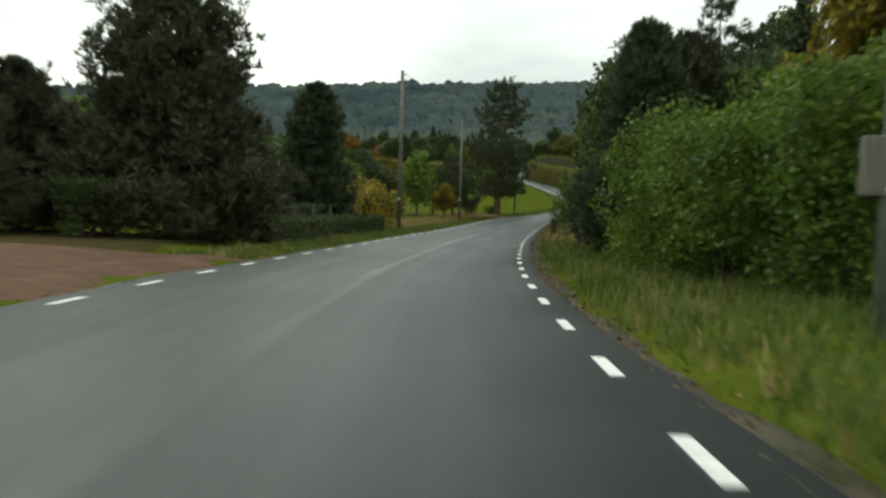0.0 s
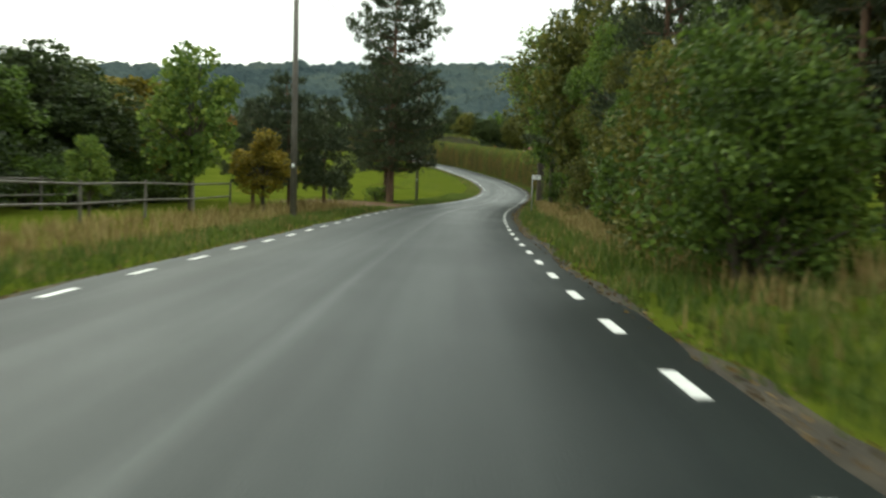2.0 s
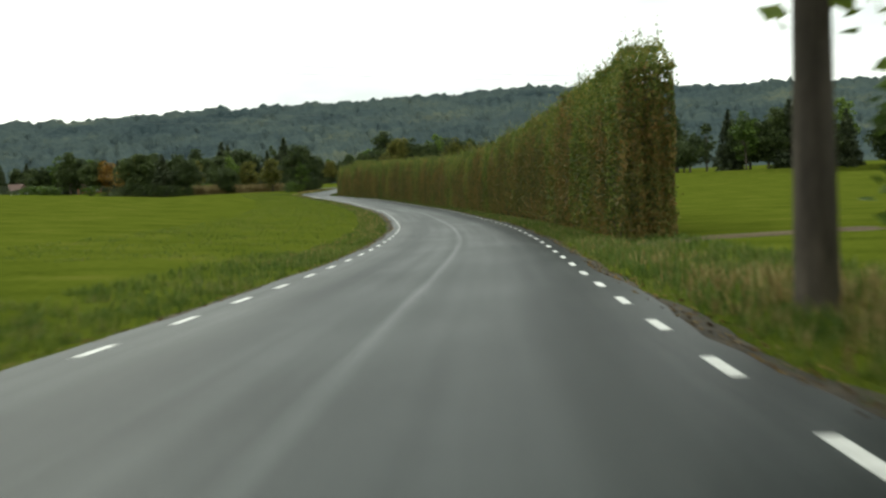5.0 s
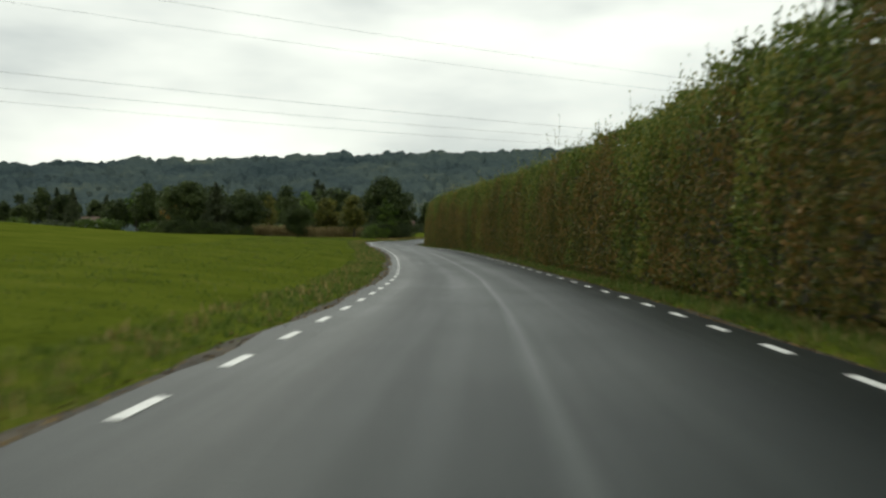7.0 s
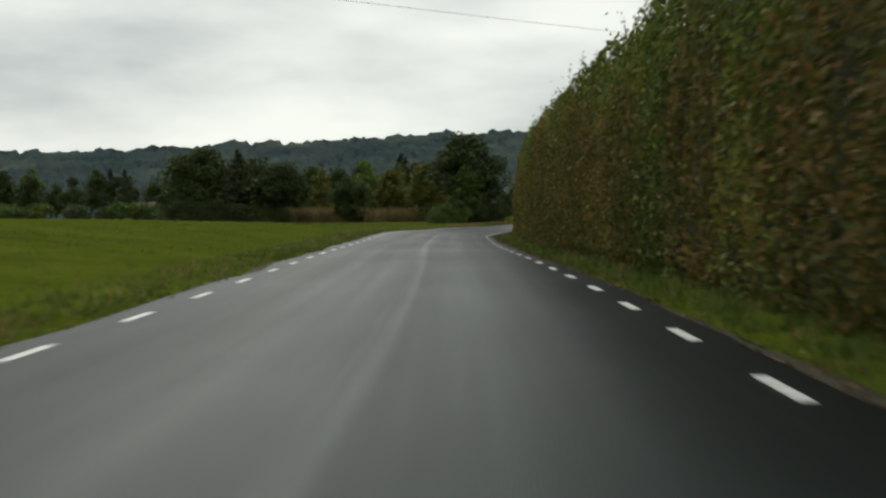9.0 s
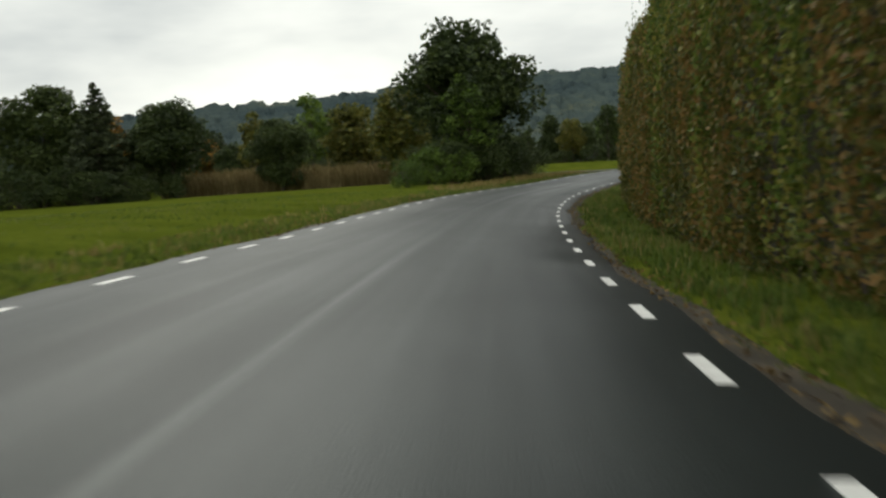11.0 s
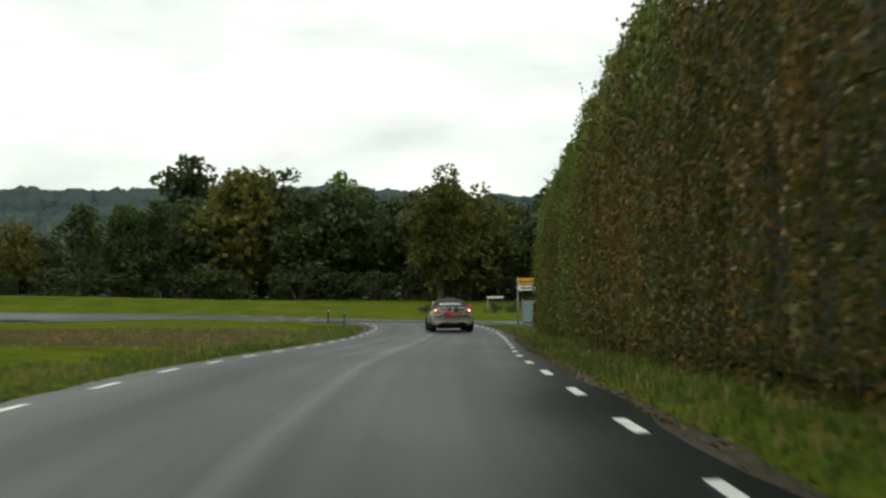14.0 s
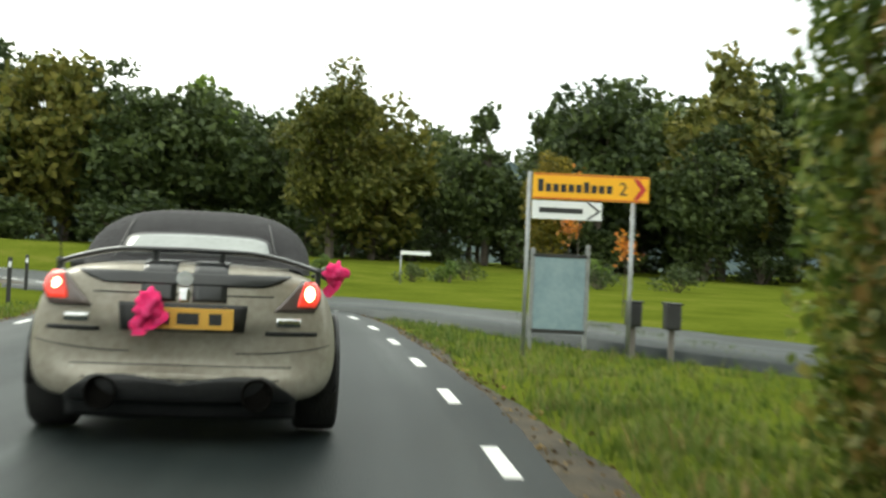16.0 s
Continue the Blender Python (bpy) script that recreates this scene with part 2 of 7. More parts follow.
def asphalt():
    """Damp asphalt: long streaks along the lane, darker wheel tracks, a paler smoother middle, fine grit; the UV map
    holds metres along and across.
    """
    m = bpy.data.materials.new("asphalt")
    m.use_nodes = True
    n, l = m.node_tree.nodes, m.node_tree.links
    p = n["Principled BSDF"]
    uv = n.new("ShaderNodeUVMap")
    uv.uv_map = "lane"

    def grain(scale, stretch, detail=4):
        mp, t = n.new("ShaderNodeMapping"), n.new("ShaderNodeTexNoise")
        mp.inputs["Scale"].default_value = (*stretch, 1)
        t.inputs["Scale"].default_value, t.inputs["Detail"].default_value = scale, detail
        l.new(uv.outputs["UV"], mp.inputs["Vector"])
        l.new(mp.outputs["Vector"], t.inputs["Vector"])
        return t.outputs["Fac"]

    def ramp(fac, rows):
        r = n.new("ShaderNodeValToRGB")
        while len(r.color_ramp.elements) < len(rows):
            r.color_ramp.elements.new(0.5)
        for e, (q, c) in zip(r.color_ramp.elements, rows):
            e.position, e.color = q, (c, c, c, 1) if not isinstance(c, tuple) else (*c, 1)
        l.new(fac, r.inputs["Fac"])
        return r.outputs["Color"]

    def math_(op, a, b):
        k = n.new("ShaderNodeMath")
        k.operation = op
        for i, q in enumerate((a, b)):
            if isinstance(q, (int, float)):
                k.inputs[i].default_value = q
            else:
                l.new(q, k.inputs[i])
        return k.outputs[0]

    sep = n.new("ShaderNodeSeparateXYZ")
    l.new(uv.outputs["UV"], sep.inputs[0])
    streak, blot, grit = grain(1.0, (0.035, 1.7), 5), grain(0.35, (0.5, 1.0)), grain(60, (1, 1), 2)
    across = math_("ADD", math_("MULTIPLY", math_("ADD", sep.outputs["Y"], math_("MULTIPLY", streak, 0.5)), 1 / 6.6), 0.46)
    lane = ramp(across, [(0.0, 0.40), (0.13, 0.52), (0.24, 0.38), (0.37, 0.58), (0.478, 0.54), (0.50, 0.88), (0.522, 0.54), (0.64, 0.58), (0.77, 0.38), (0.88, 0.50), (1.0, 0.40)])
    mix = math_("ADD", math_("MULTIPLY", lane, 0.45), math_("ADD", math_("MULTIPLY", streak, 0.35), math_("ADD", math_("MULTIPLY", blot, 0.25), math_("MULTIPLY", grit, 0.22))))
    colour = ramp(mix, [(0.34, (0.0075, 0.0105, 0.0115)), (0.60, (0.015, 0.0195, 0.0200)), (0.86, (0.036, 0.044, 0.043))])
    l.new(colour, p.inputs["Base Color"])
    l.new(ramp(mix, [(0.38, 0.56), (0.62, 0.46), (0.86, 0.30)]), p.inputs["Roughness"])
    p.inputs["Specular IOR Level"].default_value = 0.14
    p.inputs["Specular Tint"].default_value = (0.86, 1.0, 0.98, 1)
    bp = n.new("ShaderNodeBump")
    bp.inputs["Strength"].default_value, bp.inputs["Distance"].default_value = 0.35, 0.012
    l.new(grit, bp.inputs["Height"])
    l.new(bp.outputs["Normal"], p.inputs["Normal"])
    return m


M = {
    "asphalt": asphalt(),
    "shoulder": material("gravel_edge", [(0.025, 0.021, 0.016), (0.053, 0.045, 0.033), (0.107, 0.086, 0.057)], 0.9, 1.6, 30, 0.6, spec=0.2),
    "line": material("road_paint", [(0.45, 0.45, 0.43), (0.72, 0.72, 0.70), (0.82, 0.82, 0.80)], 0.55, 5, 60, 0.2, spread=0.2),
    "meadow": material("meadow", [(0.041, 0.055, 0.007), (0.069, 0.088, 0.011), (0.088, 0.108, 0.014), (0.120, 0.120, 0.024)], 1.0, 0.35, 5.0, 0.5, spec=0.0),
    "gravel": material("red_gravel", [(0.062, 0.032, 0.018), (0.104, 0.055, 0.031), (0.150, 0.086, 0.050)], 0.9, 1.2, 40, 0.6, spec=0.15),
    "stubble": material("stubble_and_weeds", [(0.045, 0.034, 0.019), (0.078, 0.056, 0.031), (0.062, 0.058, 0.020), (0.110, 0.080, 0.044)], 0.95, 0.35, 9, 0.7, spec=0.0),
    "soil": material("stubble_soil", [(0.049, 0.037, 0.025), (0.107, 0.082, 0.049), (0.164, 0.131, 0.074)], 0.95, 0.4, 8, 0.6, spec=0.05),
    "plough": material("ploughed_soil", [(0.037, 0.025, 0.016), (0.061, 0.043, 0.028), (0.094, 0.066, 0.043)], 0.95, 0.5, 7, 0.9, spec=0.15),
    "grass": material("grass_blades", [(0.039, 0.071, 0.011), (0.079, 0.127, 0.020), (0.123, 0.164, 0.031), (0.180, 0.176, 0.061)], 0.75, 0.25, 4, 0, island=0.5, through_light=0.25, spec=0.2),
    "dry": material("dry_grass", [(0.152, 0.113, 0.041), (0.275, 0.203, 0.080), (0.377, 0.299, 0.135)], 0.85, 0.4, 4, 0, island=0.6, through_light=0.25, spec=0.2),
    "reed": material("withered_reeds", [(0.130, 0.098, 0.040), (0.215, 0.168, 0.078), (0.300, 0.240, 0.120)], 0.9, 0.25, 3, 0, island=0.5, through_light=0.2, spec=0.1),
    "bark": material("bark", [(0.029, 0.023, 0.018), (0.074, 0.059, 0.045), (0.131, 0.107, 0.082)], 0.9, 3, 14, 0.9, stretch=(1, 1, 0.25)),
    "pinebark": material("pine_bark", [(0.041, 0.026, 0.018), (0.107, 0.061, 0.037), (0.197, 0.115, 0.066)], 0.9, 2, 12, 0.9, stretch=(1, 1, 0.4)),
    "leaf": material("leaves_green", [(0.036, 0.064, 0.011), (0.084, 0.137, 0.023), (0.157, 0.226, 0.036)], 0.6, 0.5, 5, 0, island=0.45, spread=0.25, through_light=0.3, spec=0.25),
    "leafdark": material("leaves_dark", [(0.024, 0.038, 0.013), (0.052, 0.075, 0.023), (0.092, 0.121, 0.034)], 0.6, 0.5, 5, 0, island=0.45, spread=0.2, through_light=0.25, spec=0.25),
    "leaflight": material("leaves_light", [(0.054, 0.101, 0.019), (0.125, 0.194, 0.035), (0.234, 0.296, 0.054)], 0.6, 0.5, 5, 0, island=0.5, spread=0.2, through_light=0.3, spec=0.25),
    "leafyellow": material("leaves_yellow", [(0.081, 0.077, 0.014), (0.198, 0.162, 0.023), (0.325, 0.235, 0.027)], 0.6, 0.5, 5, 0, island=0.5, spread=0.2, through_light=0.3, spec=0.25),
    "leaffresh": material("leaves_fresh", [(0.044, 0.080, 0.011), (0.092, 0.150, 0.019), (0.168, 0.228, 0.034)], 0.6, 0.7, 5, 0, island=0.5, spread=0.15, through_light=0.3, spec=0.25),
    "leafgold": material("leaves_gold", [(0.086, 0.102, 0.015), (0.213, 0.197, 0.025), (0.410, 0.312, 0.037), (0.410, 0.238, 0.037)], 0.6, 0.9, 4, 0, island=0.55, spread=0.1, through_light=0.3, spec=0.25),
    "needledark": material("needles_dark", [(0.031, 0.036, 0.020), (0.057, 0.061, 0.034), (0.096, 0.096, 0.050)], 0.65, 0.6, 6, 0, island=0.4, spread=0.15, through_light=0.12, spec=0.2),
    "leafolive": material("leaves_olive", [(0.059, 0.071, 0.013), (0.111, 0.116, 0.023), (0.189, 0.172, 0.037)], 0.6, 0.5, 5, 0, island=0.6, spread=0.3, through_light=0.3, spec=0.25),
    "leaforange": material("leaves_orange", [(0.082, 0.061, 0.016), (0.197, 0.107, 0.025), (0.328, 0.180, 0.029)], 0.6, 0.8, 5, 0, island=0.7, spread=0.1, through_light=0.3, spec=0.25),
    "needle": material("needles", [(0.026, 0.038, 0.020), (0.054, 0.071, 0.034), (0.094, 0.113, 0.052)], 0.6, 0.6, 6, 0, island=0.4, spread=0.25, through_light=0.15, spec=0.25),
    "hedge": material("hedge_leaves", [(0.051, 0.064, 0.011), (0.100, 0.113, 0.020), (0.165, 0.128, 0.032), (0.250, 0.148, 0.044)], 0.6, 0.30, 3.0, 0, island=0.6, through_light=0.25, spec=0.3),
    "hedgegreen": material("hedge_leaves_green", [(0.054, 0.090, 0.012), (0.102, 0.150, 0.022), (0.168, 0.204, 0.036), (0.252, 0.228, 0.048)], 0.6, 0.30, 3.0, 0, island=0.6, through_light=0.25, spec=0.3),
    "litter": material("fallen_leaves", [(0.057, 0.037, 0.016), (0.139, 0.090, 0.037), (0.246, 0.164, 0.057)], 0.8, 1.0, 8, 0, island=0.8, spec=0.2),
    # near-black for the exhaust pipes and the shade inside them
    "soot": material("soot", [(0.004, 0.004, 0.004), (0.010, 0.009, 0.008)], 1.0, 8, 60, 0, spec=0.0),
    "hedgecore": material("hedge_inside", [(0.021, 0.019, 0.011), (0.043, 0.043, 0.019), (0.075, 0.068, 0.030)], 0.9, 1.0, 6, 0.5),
    # blue in these tones is air haze put into the forest's colour
    "hill": material("hazy_far_forest", [(0.025, 0.039, 0.043), (0.049, 0.068, 0.071), (0.068, 0.089, 0.082), (0.107, 0.119, 0.085)], 1.0, 0.011, 0.12, 0.8, spec=0.0, stretch=(1, 1, 2.2)),
    "wood": material("grey_wood", [(0.07, 0.06, 0.05), (0.14, 0.125, 0.11), (0.22, 0.20, 0.18)], 0.85, 2, 20, 0.5, stretch=(1, 1, 0.15)),
    "steel": material("galvanised_steel", [(0.20, 0.21, 0.21), (0.29, 0.30, 0.30), (0.38, 0.39, 0.39)], 0.6, 4, 40, 0.1, metal=0.8),
    "stone": material("rusty_stone", [(0.030, 0.020, 0.016), (0.058, 0.038, 0.030), (0.105, 0.072, 0.058)], 0.85, 3, 25, 0.6),
    "white": material("white_sheet", [(0.66, 0.67, 0.67), (0.76, 0.77, 0.77), (0.82, 0.82, 0.81)], 0.4, 3, 30, 0.05),
    "wire": material("dark_wire", [(0.05, 0.05, 0.05), (0.08, 0.08, 0.08)], 0.6, 3, 30, 0),
    "road_sign": material("orange_sign", [(0.80, 0.37, 0.010), (0.87, 0.43, 0.012), (0.90, 0.47, 0.016)], 0.45, 2, 20, 0.03),
    "red": material("sign_red", [(0.42, 0.02, 0.015), (0.5, 0.03, 0.02)], 0.5, 3, 30, 0.02),
    "panel": material("blue_grey_panel", [(0.16, 0.24, 0.27), (0.22, 0.31, 0.34), (0.28, 0.37, 0.40)], 0.35, 1.5, 15, 0.03),
    "paint": material("dirty_silver_paint", [(0.22, 0.195, 0.150), (0.33, 0.300, 0.245), (0.45, 0.420, 0.360)], 0.42, 1.6, 22, 0.05, metal=0.12, spec=0.4, coat=0.2),
    "stripe": material("black_stripe_paint", [(0.012, 0.013, 0.014), (0.022, 0.023, 0.024)], 0.35, 4, 40, 0.02, coat=0.3),
    "fabric": material("black_fabric", [(0.012, 0.011, 0.013), (0.021, 0.020, 0.022), (0.032, 0.030, 0.033)], 0.9, 6, 180, 0.4),
    "tyre": material("tyre_rubber", [(0.010, 0.010, 0.010), (0.022, 0.021, 0.020)], 0.85, 8, 60, 0.4),
    "chrome": material("dull_chrome", [(0.55, 0.55, 0.55), (0.70, 0.70, 0.70)], 0.25, 4, 30, 0.02, metal=1.0),
    # pale base colour holds part of the sky's reflection in the glass
    "rearglass": material("sky_grey_window", [(0.26, 0.28, 0.27), (0.36, 0.38, 0.37)], 0.12, 3, 30, 0.0, spec=0.8),
    "plate": material("amber_plate", [(0.62, 0.33, 0.05), (0.74, 0.42, 0.07)], 0.5, 4, 30, 0.03),
    "lamp_red": material("red_lens", [(0.35, 0.01, 0.008), (0.5, 0.02, 0.012)], 0.2, 4, 30, 0, emit=((1.0, 0.08, 0.05), 0.35)),
    "lamp_dark": material("smoked_lens", [(0.09, 0.070, 0.066), (0.15, 0.115, 0.105)], 0.15, 4, 30, 0, coat=0.4),
    "lamp_lit": material("lit_bulb", [(1.0, 0.6, 0.35), (1.0, 0.7, 0.45)], 0.3, 4, 30, 0, emit=((1.0, 0.62, 0.34), 4.5)),
    "pink": material("pink_cloth", [(0.92, 0.02, 0.13), (0.95, 0.035, 0.20), (0.96, 0.10, 0.30)], 0.8, 6, 40, 0.3, through_light=0.1, spec=0.2),
    "plaster": material("red_house_wall", [(0.20, 0.05, 0.03), (0.28, 0.08, 0.05)], 0.8, 2, 20, 0.2),
    "tiles": material("roof_tiles", [(0.10, 0.06, 0.05), (0.17, 0.10, 0.08)], 0.8, 2, 20, 0.3),
    "redtile": material("red_roof_tiles", [(0.12, 0.045, 0.032), (0.18, 0.068, 0.048)], 0.8, 2, 20, 0.3),
    "rust": material("orange_leaves", [(0.30, 0.10, 0.015), (0.48, 0.17, 0.02), (0.6, 0.25, 0.03)], 0.6, 2, 20, 0, island=0.5, through_light=0.3),
    "black": material("black_plastic", [(0.010, 0.010, 0.011), (0.018, 0.018, 0.019), (0.030, 0.030, 0.031)], 0.5, 4, 40, 0.1),
}


# ---- mesh helpers ----
def mesh_of(name, verts, faces, mat, smooth=False):
    """A mesh from numpy arrays; faces all of one size."""
    verts, faces = np.asarray(verts, np.float32), np.asarray(faces, np.int32)
    me = bpy.data.meshes.new(name)
    k = faces.shape[1]
    me.vertices.add(len(verts))
    me.vertices.foreach_set("co", verts.ravel())
    me.loops.add(faces.size)
    me.loops.foreach_set("vertex_index", faces.ravel())
    me.polygons.add(len(faces))
    me.polygons.foreach_set("loop_start", np.arange(0, faces.size, k, dtype=np.int32))
    me.update(calc_edges=True)
    me.validate()
    me.polygons.foreach_set("use_smooth", np.full(len(me.polygons), smooth))
    me.materials.append(mat)
    return me


def linked(name, me, parent=None, label=""):
    ob = new(name, me)
    if parent is not None:
        ob.parent = parent
    return tagged(ob, label)


def part(name, bm, mat, parent, label="", smooth=False):
    me = bpy.data.meshes.new(name)
    bm.to_mesh(me)
    bm.free()
    me.materials.append(mat)
    if smooth:
        me.polygons.foreach_set("use_smooth", np.full(len(me.polygons), True))
    return linked(name, me, parent, label)


def thing(name, place_, label, category, group="", rz=0.0, kind=""):
    ob = new(name)
    ob.matrix_basis = Matrix.Translation(place_) @ Matrix.Rotation(rz, 4, "Z")
    return tagged(ob, label, category, group, kind)


def add_box(bm, size, at_=(0, 0, 0), bevel=0.0, turn=None):
    m = Matrix.Translation(at_) @ (turn or Matrix()) @ Matrix.Diagonal((*size, 1))
    got = bmesh.ops.create_cube(bm, size=1.0, matrix=m)["verts"]
    if bevel:
        edges = list({e for v in got for e in v.link_edges})
        bmesh.ops.bevel(bm, geom=edges, offset=bevel, segments=2, affect="EDGES", profile=0.6)
    return bm


def add_rod(bm, a, b, r0, r1=None, n=8):
    a, b = Vector(a), Vector(b)
    way = b - a
    m = Matrix.Translation((a + b) / 2) @ way.to_track_quat("Z", "Y").to_matrix().to_4x4()
    bmesh.ops.create_cone(bm, cap_ends=True, segments=n, radius1=r0, radius2=r0 if r1 is None else r1, depth=way.length, matrix=m)
    return bm


def tubes(paths, n=6):
    """Vertices and quads of tapered tubes: each path is (points, radii)."""
    vs, fs, base = [], [], 0
    ring = np.linspace(0, 2 * np.pi, n, endpoint=False)
    for pts, radii in paths:
        pts = np.asarray(pts, float)
        ways = np.gradient(pts, axis=0)
        ways /= np.linalg.norm(ways, axis=1)[:, None] + 1e-9
        ref = np.where(np.abs(ways[:, 2:]) > 0.9, [[1.0, 0, 0]], [[0, 0, 1.0]])
        s = np.cross(ways, ref)
        s /= np.linalg.norm(s, axis=1)[:, None]
        q = np.cross(ways, s)
        v = pts[:, None] + np.asarray(radii)[:, None, None] * (np.cos(ring)[None, :, None] * s[:, None] + np.sin(ring)[None, :, None] * q[:, None])
        vs.append(v.reshape(-1, 3))
        for i in range(len(pts) - 1):
            for j in range(n):
                a, b = base + i * n + j, base + i * n + (j + 1) % n
                fs.append((a, b, b + n, a + n))
        base += len(pts) * n
    return np.concatenate(vs), np.array(fs)


def leaves(pts, size, rng, long=1.6, up=0.3):
    """A bent four-cornered leaf at each point, turned at random; up: how far they lie flat."""
    n = len(pts)
    a = rng.normal(size=(n, 3))
    a[:, 2] *= 1 - up
    a /= np.linalg.norm(a, axis=1)[:, None]
    b = rng.normal(size=(n, 3))
    b -= (a * b).sum(1)[:, None] * a
    b /= np.linalg.norm(b, axis=1)[:, None]
    s = (np.asarray(size) * rng.uniform(0.6, 1.4, n))[:, None]
    c = np.cross(a, b)
    v = np.stack([pts - a * s * long / 2, pts + b * s / 2 + c * s * 0.12, pts + a * s * long / 2, pts - b * s / 2 + c * s * 0.12], 1)
    f = np.arange(4 * n).reshape(n, 4)
    return v.reshape(-1, 3), f


# ---- trees ----
def crown_points(rng, clumps, per, flat=0.75, shell=0.55):
    """Leaf places round clump centres (rows of x, y, z, radius)."""
    out = []
    for x, y, z, r in clumps:
        k = max(6, int(per * r * r))
        d = rng.normal(size=(k, 3))
        d /= np.linalg.norm(d, axis=1)[:, None]
        d *= (r * (shell + (1 - shell) * rng.random(k) ** 0.6) * rng.uniform(0.8, 1.12, k))[:, None]
        d[:, 2] *= flat
        out.append(d + (x, y, z))
    return np.concatenate(out)


def broadleaf(rng, height, radius, base, clumps=46, per=95, leaf=0.24, stem=None):
    """Trunk, limbs and leaf places of a broadleaved tree."""
    cz, hz = (height + base) / 2, (height - base) / 2
    rows = []
    while len(rows) < clumps:
        d = rng.normal(size=3)
        d /= np.linalg.norm(d)
        q = rng.uniform(0.35, 0.92)
        p = np.array([d[0] * radius * q, d[1] * radius * q, cz + d[2] * hz * q])
        wide = 1 - 0.35 * max(0.0, (p[2] - cz) / hz) - 0.25 * max(0.0, (cz - p[2]) / hz)
        p[:2] *= wide
        rows.append((*p, radius * rng.uniform(0.20, 0.36)))
    rows = np.array(rows)
    r0 = stem or max(0.06, height * 0.021)
    top = height * 0.72
    lean = rng.normal(size=2) * height * 0.02
    zs = np.linspace(-0.2, top, 7)
    paths = [(np.stack([lean[0] * (zs / top) ** 2, lean[1] * (zs / top) ** 2, zs], 1), np.linspace(r0 * 1.25, r0 * 0.25, 7))]
    for x, y, z, r in rows[: min(20, clumps)]:
        s = float(np.clip(z * 0.55, base * 0.6, top * 0.85))
        foot = np.array([lean[0] * (s / top) ** 2, lean[1] * (s / top) ** 2, s])
        tip = np.array([x, y, z])
        mid = (foot + tip) / 2 + (0, 0, 0.08 * np.linalg.norm(tip - foot))
        paths.append((np.array([foot, mid, tip]), np.array([r0 * 0.38, r0 * 0.25, r0 * 0.08])))
    pts = crown_points(rng, rows, per)
    return paths, pts, leaf


def needles(rng, feet, ways, length, width, blades):
    """Tufts of thin pointed blades that fan out from each foot along its way."""
    n = len(feet) * blades
    p, d = np.repeat(feet, blades, 0), np.repeat(ways, blades, 0) + rng.normal(size=(n, 3)) * 0.62
    d /= np.linalg.norm(d, axis=1)[:, None] + 1e-9
    side = np.cross(d, rng.normal(size=(n, 3)))
    side /= np.linalg.norm(side, axis=1)[:, None] + 1e-9
    ln, w = (length * rng.uniform(0.6, 1.35, n))[:, None], (width * rng.uniform(0.7, 1.3, n))[:, None]
    p = p + rng.normal(size=(n, 3)) * length * 0.16
    v = np.stack([p, p + d * ln * 0.45 + side * w / 2, p + d * ln, p + d * ln * 0.45 - side * w / 2], 1)
    return v.reshape(-1, 3), np.arange(4 * n).reshape(n, 4)


